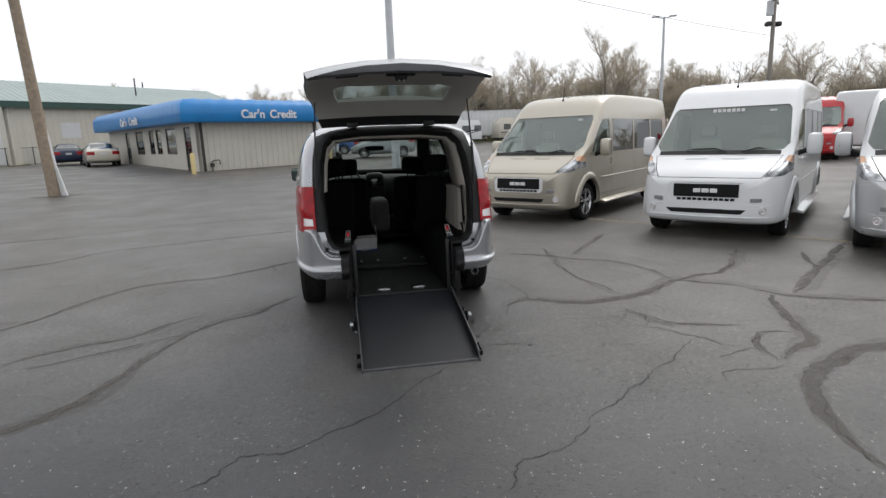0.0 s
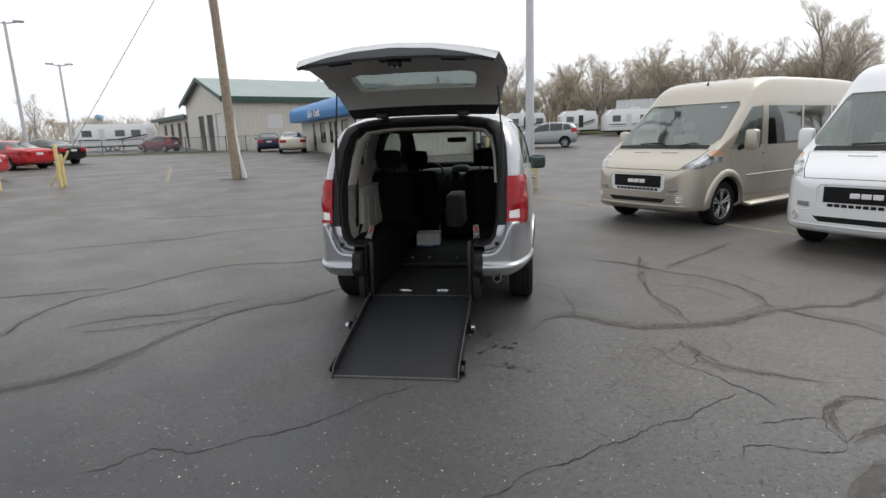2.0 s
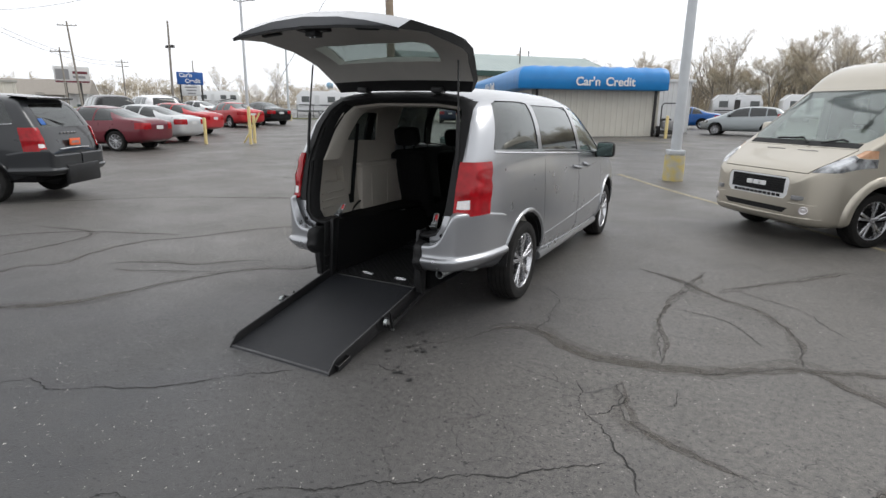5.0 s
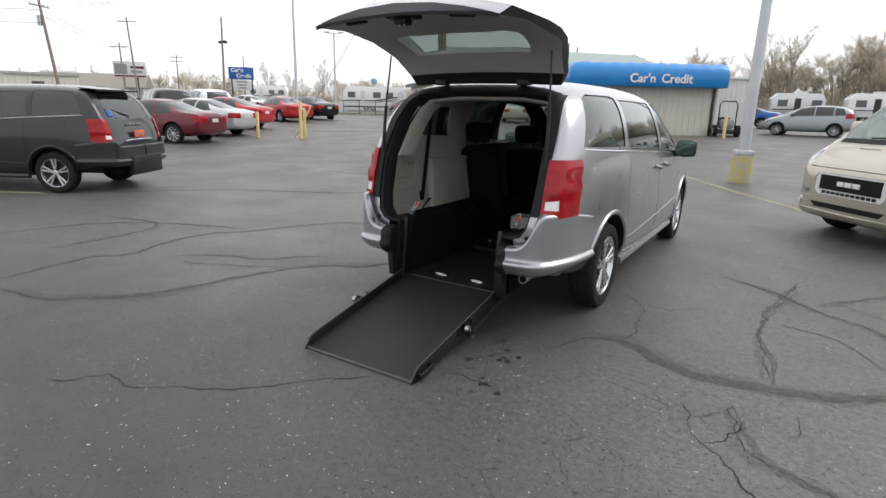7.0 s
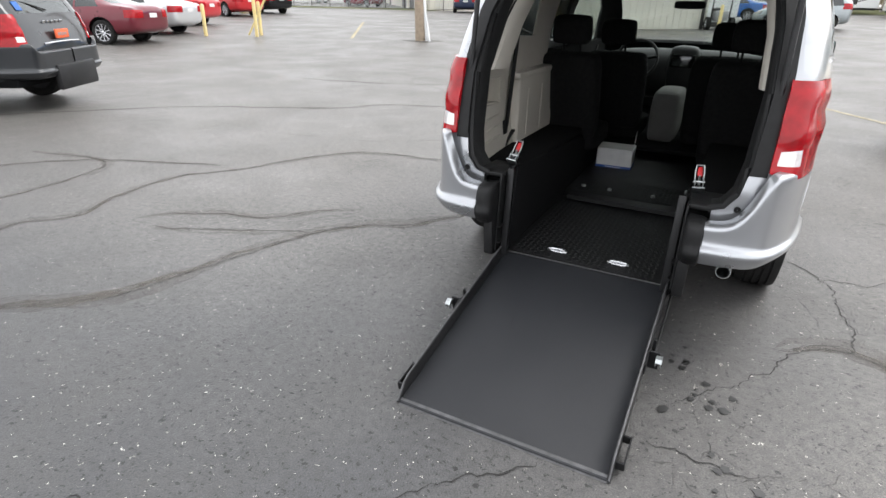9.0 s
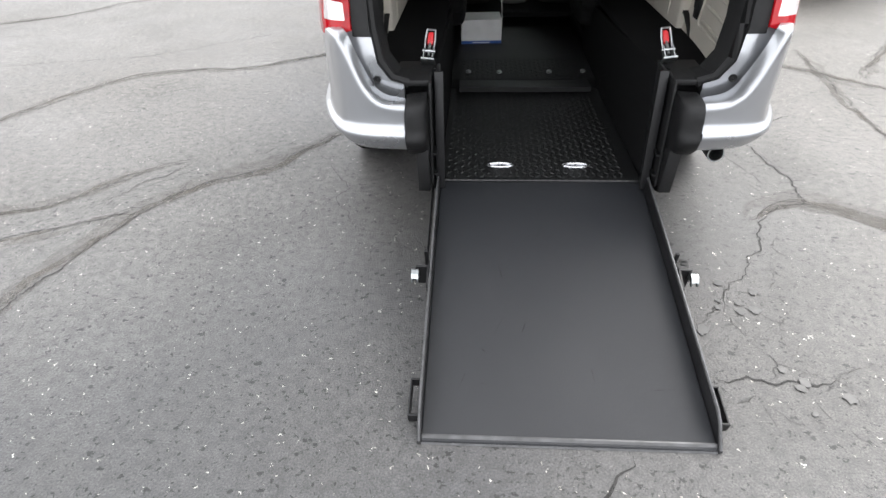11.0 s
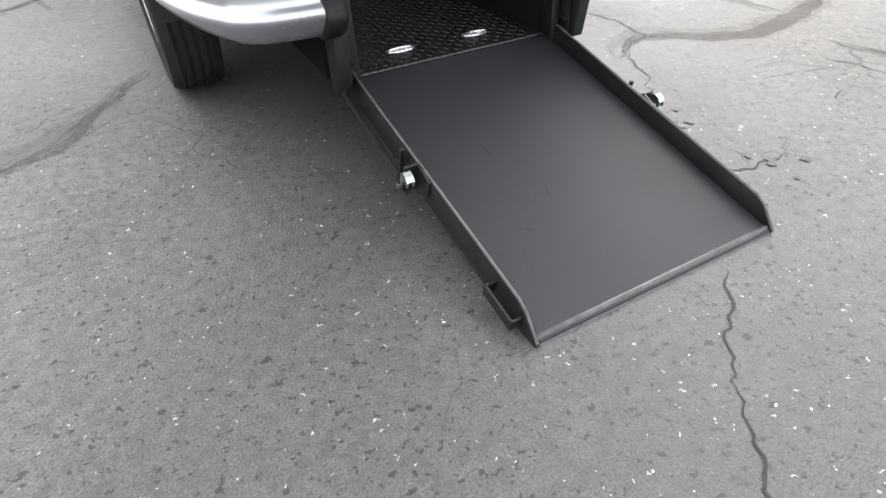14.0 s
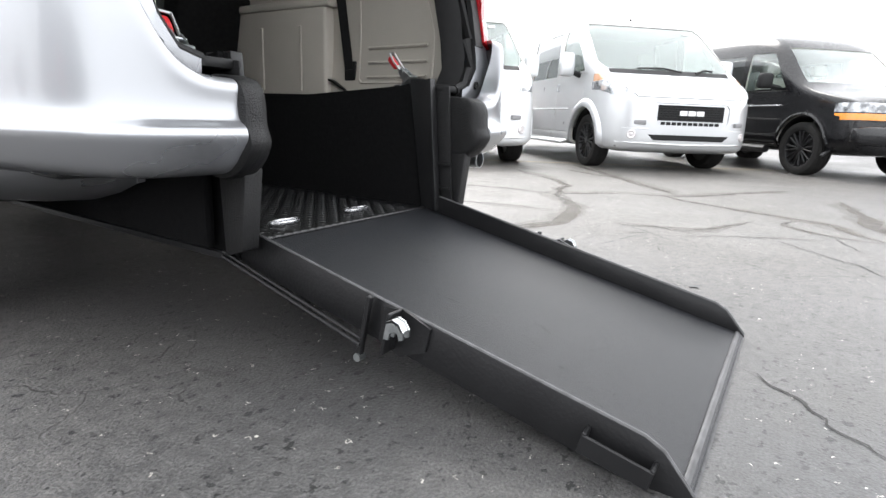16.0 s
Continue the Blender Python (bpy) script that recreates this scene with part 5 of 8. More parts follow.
def carton():
    c = thing("carton", "white cardboard box with a blue base on the van floor", "box")
    t = pose(-0.255, 2.26, 0.297, 0, 0, 3)
    b = bmesh.new()
    box(b, -0.14, 0.14, -0.11, 0.11, 0.02, 0.16, 0.003, 1, t)
    part("carton_body", b, M["card"], c)
    b = bmesh.new()
    box(b, -0.141, 0.141, -0.111, 0.111, 0.0, 0.02, 0.002, 1, t)
    part("carton_base", b, M["blue_card"], c, "blue printed base")
    b = bmesh.new()
    prism(b, [(-0.11, 0.16), (-0.105, 0.16), (0.0, 0.30), (-0.01, 0.30)], "x", 0.138, 0.142)
    bmesh.ops.transform(b, matrix=t, verts=b.verts)
    part("carton_flap", b, M["card"], c)
    b = bmesh.new()
    bars(b, -0.06, 0.06, 0.006, 0.014, -0.112, 9, 0.3, 0.001)
    bmesh.ops.transform(b, matrix=t, verts=b.verts)
    part("print", b, M["white_bar"], c)


carton()


# ---- vans and cars on the lot ----
def grille(bm, x0, x1, z0, z1, y, nx, nz, r=0.008):
    for k in range(nz):
        z = z0 + (z1 - z0) * k / (nz - 1)
        rod(bm, (x0, y, z), (x1, y, z), r, r, 6)
    for k in range(nx):
        x = x0 + (x1 - x0) * k / (nx - 1)
        rod(bm, (x, y, z0), (x, y, z1), r * 0.8, r * 0.8, 6)


def van_shell(stations):
    """A slab-sided van body: as shell(), with tighter roof and sill corners."""
    bm = bmesh.new()
    rings = []
    for y, zb, w, zt, wr, zr in stations:
        k = min(1.0, (zr - zt) / 0.6)
        half = [(0, zb), (0.86 * w, zb), (0.99 * w, zb + 0.04), (1.005 * w, zb + 0.16), (1.005 * w, (zb + zt) / 2 + 0.04), (0.99 * w, zt), ((0.99 * w + wr) / 2 + 0.02, (zt + zr) / 2),
                (wr + 0.012, zr - 0.2 * k - 0.01), (wr - 0.012, zr - 0.06 * k - 0.004), (wr - 0.09, zr - 0.006), (0.5 * wr, zr), (0, zr)]
        rings.append([Vector((x, y, z)) for x, z in half] + [Vector((-x, y, z)) for x, z in half[-2:0:-1]])
    loft(bm, rings, True, True)
    bmesh.ops.recalc_face_normals(bm, faces=bm.faces)
    bm = rounded(bm, 2)
    bmesh.ops.recalc_face_normals(bm, faces=bm.faces)
    return bm


def conversion_van(label, coat, at, high=True, banner=False, trim=None, rim_kind="five", group="conversion vans parked in a row"):
    """A boxy front-drive van with a tall or low roof; y = 0 at the nose, looking along +y."""
    van = thing("conversion_van", label, "van", group, at)
    top = 2.43 if high else 2.18
    st = [(-0.03, 0.40, 0.56, 0.72, 0.50, 0.80), (-0.05, 0.31, 0.72, 0.82, 0.66, 0.885), (-0.12, 0.27, 0.83, 0.91, 0.77, 0.965), (-0.24, 0.25, 0.92, 0.99, 0.86, 1.035), (-0.40, 0.25, 0.99, 1.07, 0.93, 1.115),
          (-0.60, 0.25, 1.03, 1.17, 0.96, 1.225), (-0.72, 0.25, 1.03, 1.24, 0.97, 1.32), (-1.15, 0.25, 1.035, 1.27, 0.97, 1.68), (-1.55, 0.25, 1.035, 1.31, 0.96, 1.99),
          (-1.78, 0.25, 1.035, 1.35, 0.95, 2.0 + (top - 2.0) * 0.55), (-2.08, 0.25, 1.035, 1.36, 0.94, top - 0.04), (-2.5, 0.25, 1.035, 1.36, 0.935, top),
          (-4.2, 0.25, 1.035, 1.36, 0.935, top + 0.015), (-5.75, 0.3, 1.035, 1.36, 0.935, top), (-5.93, 0.35, 1.01, 1.36, 0.90, top - 0.05), (-5.96, 0.4, 0.95, 1.36, 0.84, top - 0.12)]
    bm = van_shell(st)
    for s, keep in SIDES:
        for ay in (-0.95, -4.985):
            fs = cut(bm, circle(ay, 0.37, 0.43, 20), "x", keep)
            bmesh.ops.delete(bm, geom=fs, context="FACES")
    tree = BVHTree.FromBMesh(bm)
    fs = cut(bm, [(-0.88, 1.315), (-0.5, 1.285), (0.5, 1.285), (0.88, 1.315), (0.95, 1.40), (0.87, 1.92), (0.82, 1.985), (-0.82, 1.985), (-0.87, 1.92), (-0.95, 1.40)], "y", lambda c: c.y > -2.1 and abs(c.x) < 0.97)
    screen = take(bm, fs, -0.01)
    part("windscreen", thick(screen, 0.006), M["glass"], van)
    for s, keep in SIDES:
        panel(bm, [(-1.98, 1.27), (-1.08, 1.29), (-1.26, 1.53), (-1.66, 1.89), (-1.98, 1.91)], "x", keep, "door_window", M["glass"], van, -0.01, 0.005)
        for y0, y1 in ((-3.35, -2.15), (-4.5, -3.42), (-5.5, -4.57)):
            panel(bm, [(y0, 1.26), (y1, 1.26), (y1, 1.91), (y0, 1.91)], "x", keep, "side_window", M["dark_glass"], van, -0.008, 0.005)
        front = lambda c, s=s: c.y > -0.75 and c.x * s > 0.3
        panel(bm, [(s * 0.735, 0.945), (s * 0.95, 0.955), (s * 1.04, 1.03), (s * 1.04, 1.115), (s * 0.93, 1.165), (s * 0.845, 1.10)], "y", front, "headlamp", M["head_lens"], van, 0.006, 0.018, "clear headlamp under a swept lens")
        panel(bm, [(s * 0.935, 1.17), (s * 1.045, 1.12), (s * 1.045, 1.21), (s * 1.0, 1.235), (s * 0.96, 1.225)], "y", front, "indicator", M["pale_amber"], van, -0.003, 0.01, "amber indicator corner")
        leaf(bm, [(-2.06, 0.45), (-1.40, 0.45), (-1.05, 0.9), (-0.98, 1.25), (-2.06, 1.29)], keep, "front_door", coat, van, 0.006)
        leaf(bm, [(-3.38, 0.45), (-2.12, 0.45), (-2.12, 1.285), (-3.38, 1.285)], keep, "side_door", coat, van, 0.005)
    # bonnet with open joints, and the bumper below it
    poly = [(-0.71, 0.925), (0.71, 0.925), (0.81, 1.06), (0.90, 1.23), (-0.90, 1.23), (-0.81, 1.06)]
    small = [(x * 0.986, 1.08 + (z - 1.08) * 0.95) for x, z in poly]
    ahead = lambda c: c.y > -0.95
    cut(bm, poly, "y", ahead)
    inner = set(cut(bm, small, "y", ahead))
    whole = cut(bm, poly, "y", ahead)
    inner = {f for f in inner if f.is_valid}
    bmesh.ops.delete(bm, geom=[f for f in whole if f not in inner], context="FACES")
    part("bonnet", thick(take(bm, list(inner), 0.004), 0.02), coat, van)
    fs = cut(bm, [(-1.2, 0.1), (1.2, 0.1), (1.2, 0.895), (-1.2, 0.895)], "y", lambda c: c.y > -0.36)
    bump = take(bm, fs, 0.012)
    fs = cut(bump, [(-0.47, 0.585), (0.47, 0.585), (0.52, 0.64), (0.53, 0.81), (0.49, 0.865), (-0.49, 0.865), (-0.53, 0.81), (-0.52, 0.64)], "y", lambda c: c.y > -0.4)
    recess = take(bump, fs, -0.015)
    panel(bump, [(-0.56, 0.475), (0.56, 0.475), (0.48, 0.405), (-0.48, 0.405)], "y", lambda c: c.y > -0.4, "lower_grille", M["black_trim"], van, -0.02, 0.01)
    bumper = part("bumper", thick(bump, 0.03), coat, van)
    part("nose_panel", thick(recess, 0.012), trim or coat, van, "panel round the grille")
    thick(bm, 0.03, 1)
    part("body", bm, [coat, M["gate_trim"]], van)

    def nose(x, z, out=0.0):
        hit = tree.ray_cast(Vector((x, 1, z)), Vector((0, -1, 0)))[0]
        return (hit.y if hit else -0.1) + out
    def skin(s, y, z, out=0.0):
        hit = tree.ray_cast(Vector((2 * s, y, z)), Vector((-s, 0, 0)))[0]
        return Vector(((hit.x if hit else s) + s * out, y, z))
    # grille insert: a plate with a honeycomb of bars, plain badge blocks
    b = bmesh.new()
    xs = [-0.45, -0.3, -0.1, 0.1, 0.3, 0.45]
    loft(b, [[Vector((x, nose(x, 0.73, o), z)) for o, z in ((-0.04, 0.65), (0.002, 0.65), (0.002, 0.84), (-0.04, 0.84))] for x in xs], True, True)
    bmesh.ops.recalc_face_normals(b, faces=b.faces)
    g = part("grille", b, M["black_trim"], van)
    b = bmesh.new()
    for k in range(7):
        z = 0.66 + 0.0285 * k
        pipe(b, [(x, nose(x, 0.73, 0.005), z) for x in xs], 0.006, 6)
        for q in range(14):
            x = -0.43 + q * 0.064 + (0.032 if k % 2 else 0)
            if k < 6 and x < 0.44:
                rod(b, (x, nose(x, 0.73, 0.005), z), (x, nose(x, 0.73, 0.005), z + 0.0285), 0.005, 0.005, 5)
    part("grille_mesh", b, M["black_trim"], g)
    for k in range(3):
        b = bmesh.new()
        x = -0.165 + k * 0.115
        box(b, x, x + 0.10, nose(0, 0.73, 0.004), nose(0, 0.73, 0.026), 0.715, 0.775, 0.006, 1)
        part("badge_block", b, M["white_bar"], g, "bright plain badge block")
    b = bmesh.new()
    pipe(b, [(x, nose(x, 0.36, 0.012), 0.355 + 0.02 * abs(x)) for x in [-0.9 + 0.1 * k for k in range(19)]], 0.014, 6)
    part("bumper_lip", b, coat, van)
    for s in (-1, 1):
        b = bmesh.new()
        pipe(b, [(s * x, nose(s * x, 0.55, 0.010), 0.545) for x in (0.56, 0.64, 0.72, 0.80, 0.86)], 0.009, 6)
        part("bumper_ridge", b, coat, van)
    b = bmesh.new()
    for k in range(11):
        x = -0.40 + k * 0.074
        box(b, x, x + 0.058, nose(x, 0.61, -0.02), nose(x, 0.61, 0.006), 0.597, 0.635, 0.004, 1)
    part("air_slot", b, M["black_trim"], van, "row of small dark air slots")
    for s in (-1, 1):
        b = bmesh.new()
        m4 = Matrix.Translation((s * 0.70, nose(s * 0.70, 0.62, 0.012), 0.62)) @ Matrix.Rotation(radians(-s * 28), 4, "Z")
        box(b, -0.10, 0.10, -0.03, 0.008, -0.028, 0.028, 0.008, 2, m4)
        part("bumper_pocket", b, M["grey_bar"], van)
        b = bmesh.new()
        m4 = Matrix.Translation((s * 0.76, nose(s * 0.76, 0.47, 0.012), 0.47)) @ Matrix.Rotation(radians(-s * 35), 4, "Z")
        bb = bmesh.new()
        lathe(bb, [(-0.03, 0.055), (0.012, 0.055), (0.016, 0.045), (0.008, 0.03), (0.012, 0.002)], "y", 16)
        bmesh.ops.transform(bb, matrix=m4, verts=bb.verts)
        b.free()
        part("fog_lamp", bb, M["clear_lens"], van)
        wheel(van, s * 0.99, -0.95, 0.355, 0.235, rim_kind, "bright chrome rim" if rim_kind == "five" else "black alloy rim")
        wheel(van, s * 0.99, -4.985, 0.355, 0.235, rim_kind, "bright chrome rim" if rim_kind == "five" else "black alloy rim")
        for ay in (-0.95, -4.985):
            b = bmesh.new()
            arc = [radians(-14 + 208 * k / 24) for k in range(25)]
            rows = []
            for a in arc:
                c, d = math.cos(a), math.sin(a)
                rows.append([skin(s, ay + rr * c, max(0.27, 0.37 + rr * d), o) for rr, o in ((0.432, -0.03), (0.436, 0.026), (0.455, 0.036), (0.50, 0.034), (0.545, 0.003), (0.55, -0.02))])
            loft(b, rows, False)
            bmesh.ops.recalc_face_normals(b, faces=b.faces)
            part("arch_flare", b, coat, van, "", 50)
            b = bmesh.new()
            loft(b, [[Vector((s * x, ay + 0.425 * math.cos(a), 0.37 + 0.425 * math.sin(a))) for a in [radians(4 + 172 * k / 14) for k in range(15)]] for x in (0.6, 0.985)], False)
            part("wheel_well", thick(b, 0.01), M["black_trim"], van)
        b = bmesh.new()
        prism(b, [(0.93, 0.30), (1.13, 0.27), (1.15, 0.285), (1.14, 0.31), (0.96, 0.36), (0.93, 0.36)], "y", -4.4, -1.5, 0.008)
        if s < 0:
            for v in b.verts:
                v.co.x = -v.co.x
            bmesh.ops.reverse_faces(b, faces=b.faces)
        part("running_board", b, coat, van)
        m = mirror(van, s * 1.22, -1.26, 1.37, coat, (0.21, 0.16, 0.33))
        b = bmesh.new()
        pipe(b, [skin(s, -2.0, 1.13, 0.0), skin(s, -1.98, 1.13, 0.03), skin(s, -1.98, 1.05, 0.035), skin(s, -2.0, 1.04, 0.0)], 0.016, 6)
        part("door_handle", b, coat, van)
        b = bmesh.new()
        pipe(b, [skin(s, -1.5 - 0.35 * k, 0.78, 0.002) for k in range(9)], 0.014, 6)
        part("side_moulding", b, coat, van)
        w = bmesh.new()
        y0 = -0.76
        pipe(w, [(s * 0.10 - 0.25, nose(0.0, 1.275, 0.05), 1.285), (s * 0.30 - 0.25 + 0.0, nose(0.1, 1.36, 0.03), 1.34), (s * 0.55 - 0.1, nose(0.3, 1.33, 0.03), 1.32)], 0.012, 6)
        part("wiper", w, M["black_trim"], van)
    b = bmesh.new()
    loft(b, [[Vector((x, nose(x, z, 0.006), z)) for x in (-0.86, -0.5, 0, 0.5, 0.86)] for z in (1.245, 1.305)], False)
    part("cowl", thick(b, 0.02), M["black_trim"], van)
    for s in (-1, 1):
        b = bmesh.new()
        for k in range(9):
            x = s * (0.12 + 0.035 * k)
            box(b, x - 0.009, x + 0.009, nose(x, 1.18, -0.03), nose(x, 1.18, 0.01), 1.168, 1.19)
        part("bonnet_vent", b, M["grey_bar"], van)
        b = bmesh.new()
    hit = tree.ray_cast(Vector((0.0, -1.95, 4)), Vector((0, 0, -1)))[0]
    rod(b, (0, -1.95, hit.z - 0.01), (0, -1.95, hit.z + 0.03), 0.025, 0.015, 8)
    rod(b, (0, -1.95, hit.z), (0, -2.05, hit.z + 0.42), 0.006, 0.003, 6)
    part("aerial", b, M["black_trim"], van)
    if high:
        for x in (-0.62, -0.36, 0.36, 0.62, 0.0):
            hit = tree.ray_cast(Vector((x, -2.22, 4)), Vector((0, 0, -1)))[0]
            b = pillow(x - 0.045, x + 0.045, -2.28, -2.18, hit.z - 0.02, hit.z + 0.02, 1)
            part("roof_marker", b, coat, van)
    if banner:
        b = bmesh.new()
        for k in range(7):
            x = 0.23 - k * 0.07
            box(b, x - 0.025, x + 0.025, nose(x, 1.92, 0.0), nose(x, 1.92, 0.012), 1.90, 1.95, 0.003, 1)
        part("banner_bar", b, M["white_bar"], van, "white plain bars on the windscreen's top")
    b = bmesh.new()
    hx = -0.62
    box(b, hx - 0.05, hx + 0.05, nose(hx, 1.90, 0.0), nose(hx, 1.90, 0.006), 1.885, 1.915)
    part("sticker", b, M["white_bar"], van, "small white windscreen sticker")
    # cabin
    b = bmesh.new()
    box(b, -0.95, 0.95, -5.7, -0.8, 0.32, 0.5, 0.02)
    part("cabin_floor", b, M["carpet"], van)
    part("dashboard", pillow(-0.9, 0.9, -1.35, -0.95, 0.8, 1.23, 2), M["black_trim"], van)
    for x in (-0.48, 0.48):
        seat(van, x, -2.05, 0.68, "front_seat", 0.55, 12, M["gate_trim"])
    b = bmesh.new()
    box(b, -0.93, 0.93, -2.84, -2.80, 0.5, top - 0.12, 0.01)
    part("partition", b, M["gate_trim"], van)
    b = bmesh.new()
    box(b, -0.88, 0.88, -2.8, -1.72, 1.95 if not high else 2.06, 1.98 if not high else 2.09, 0.01)
    part("headliner", b, M["gate_trim"], van)
    return van


F = Vector((-0.745, -0.667, 0)).normalized()


def facing(x, y, f=F, ahead=0.95):
    """A pose for a vehicle whose front axle's middle stands at x, y and that looks along f."""
    a = math.degrees(math.atan2(-f.x, f.y))
    return Matrix.Translation((x + f.x * ahead, y + f.y * ahead, rise(x, y))) @ pose(0, 0, 0, 0, 0, a)


conversion_van("tan conversion van with tall roof and dark side windows on asphalt", M["tan"], facing(3.46, 5.98), trim=M["white"])
conversion_van("white conversion van with tall roof and white windscreen bars on asphalt", M["white"], facing(5.50, 3.32), True, True)
conversion_van("pale silver conversion van with low roof and black wheels on asphalt", M["pale_silver"], facing(7.03, 0.92), False, False, None, "eight")
conversion_van("red conversion van with tall roof in the second row", M["red_paint"], facing(17.6, 14.3))
conversion_van("white conversion van seen behind the red van", M["white"], facing(23.0, 17.0, -F))


def black_van():
    """A bonneted rear-drive van with a raised fibreglass roof."""
    at = facing(8.42, -1.48) @ Matrix.Scale(0.93, 4)
    van = thing("conversion_van", "black conversion van with raised roof, amber indicators and black wheels", "van", "conversion vans parked in a row", at)
    st = [(0.0, 0.42, 0.84, 0.86, 0.72, 1.0), (-0.06, 0.34, 0.95, 0.96, 0.84, 1.10), (-0.5, 0.30, 0.99, 1.08, 0.88, 1.20), (-1.0, 0.30, 1.0, 1.16, 0.90, 1.30),
          (-1.4, 0.30, 1.0, 1.24, 0.88, 1.70), (-1.72, 0.30, 1.0, 1.26, 0.86, 1.98), (-2.0, 0.30, 1.0, 1.28, 0.87, 2.12), (-2.6, 0.30, 1.0, 1.28, 0.86, 2.21), (-5.3, 0.32, 1.0, 1.28, 0.86, 2.21), (-5.55, 0.38, 0.97, 1.28, 0.82, 2.1)]
    bm = shell(st)
    for s, keep in SIDES:
        for ay in (-0.9, -4.3):
            bmesh.ops.delete(bm, geom=cut(bm, circle(ay, 0.40, 0.46, 20), "x", keep), context="FACES")
    tree = BVHTree.FromBMesh(bm)
    part("windscreen", thick(take(bm, cut(bm, [(-0.86, 1.33), (0.86, 1.33), (0.74, 1.88), (-0.74, 1.88)], "y", lambda c: c.y > -2.0 and abs(c.x) < 0.92), -0.01), 0.006), M["clear_glass"], van)
    for s, keep in SIDES:
        panel(bm, [(-2.25, 1.24), (-1.35, 1.26), (-1.78, 1.80), (-2.25, 1.82)], "x", keep, "door_window", M["clear_glass"], van, -0.01, 0.005)
        for y0, y1 in ((-3.3, -2.4), (-4.3, -3.4), (-5.2, -4.4)):
            panel(bm, [(y0, 1.25), (y1, 1.25), (y1, 1.80), (y0, 1.82)], "x", keep, "side_window", M["dark_glass"], van, -0.008, 0.005)
        leaf(bm, [(-2.32, 0.42), (-1.42, 0.42), (-1.3, 0.9), (-1.3, 1.22), (-2.32, 1.22)], keep, "front_door", M["black_paint"], van, 0.006)
    for s in (-1, 1):
        near = lambda c, s=s: c.y > -0.35 and c.x * s > 0.3
        panel(bm, [(s * 0.45, 0.90), (s * 0.97, 0.90), (s * 0.97, 1.02), (s * 0.45, 1.02)], "y", near, "headlamp", M["head_lens"], van, 0.008, 0.012, "clear headlamp")
        panel(bm, [(s * 0.45, 0.80), (s * 0.99, 0.80), (s * 0.99, 0.885), (s * 0.45, 0.885)], "y", near, "indicator", M["amber_lens"], van, 0.008, 0.012, "amber indicator")
    panel(bm, [(-0.43, 0.78), (0.43, 0.78), (0.43, 1.0), (-0.43, 1.0)], "y", lambda c: c.y > -0.35, "grille", M["grey_bar"], van, -0.01, 0.01)
    thick(bm, 0.03, 1)
    part("body", bm, [M["black_paint"], M["gate_trim"]], van)
    b = pillow(-0.99, 0.99, -0.12, 0.10, 0.46, 0.74, 2, None, 0.22)
    part("bumper", b, M["black_paint"], van)
    b = bmesh.new()
    grille(b, -0.42, 0.42, 0.80, 0.98, 0.035, 9, 4, 0.008)
    part("grille_bars", b, M["chrome"], van, "chrome grille bars")
    for s in (-1, 1):
        for ay in (-0.9, -4.3):
            wheel(van, s * 0.99, ay, 0.385, 0.26, "eight", "black alloy rim")
            b = bmesh.new()
            pts = []
            for a in [radians(-12 + 204 * k / 20) for k in range(21)]:
                y, z = ay + 0.475 * math.cos(a), 0.40 + 0.475 * math.sin(a)
                hit = tree.ray_cast(Vector((2 * s, y, z)), Vector((-s, 0, 0)))[0]
                pts.append(Vector(((hit.x if hit else s) + s * 0.004, y, z)))
            pipe(b, pts, 0.028, 6)
            part("arch_flare", b, M["black_paint"], van)
            b = bmesh.new()
            loft(b, [[Vector((s * x, ay + 0.455 * math.cos(a), 0.40 + 0.455 * math.sin(a))) for a in [radians(4 + 172 * k / 14) for k in range(15)]] for x in (0.6, 0.96)], False)
            part("wheel_well", thick(b, 0.01), M["black_trim"], van)
        b = bmesh.new()
        rod(b, (s * 1.06, -3.8, 0.34), (s * 1.06, -1.45, 0.34), 0.06, 0.06, 10)
        part("running_board", b, M["black_steel"], van)
        mirror(van, s * 1.18, -1.55, 1.36, M["black_trim"], (0.22, 0.14, 0.24))
        b = bmesh.new()
        pipe(b, [Vector((s * 1.012, -1.35 - 0.45 * k, 1.0)) for k in range(9)], 0.012, 6)
        part("chrome_strip", b, M["chrome"], van, "bright side strip")
    b = bmesh.new()
    box(b, -0.92, 0.92, -5.3, -0.9, 0.36, 0.55, 0.02)
    part("cabin_floor", b, M["carpet"], van)
    part("dashboard", pillow(-0.88, 0.88, -1.55, -1.15, 0.8, 1.28, 2), M["gate_trim"], van)
    for x in (-0.45, 0.45):
        seat(van, x, -2.2, 0.72, "front_seat", 0.55, 12, M["gate_trim"])


black_van()


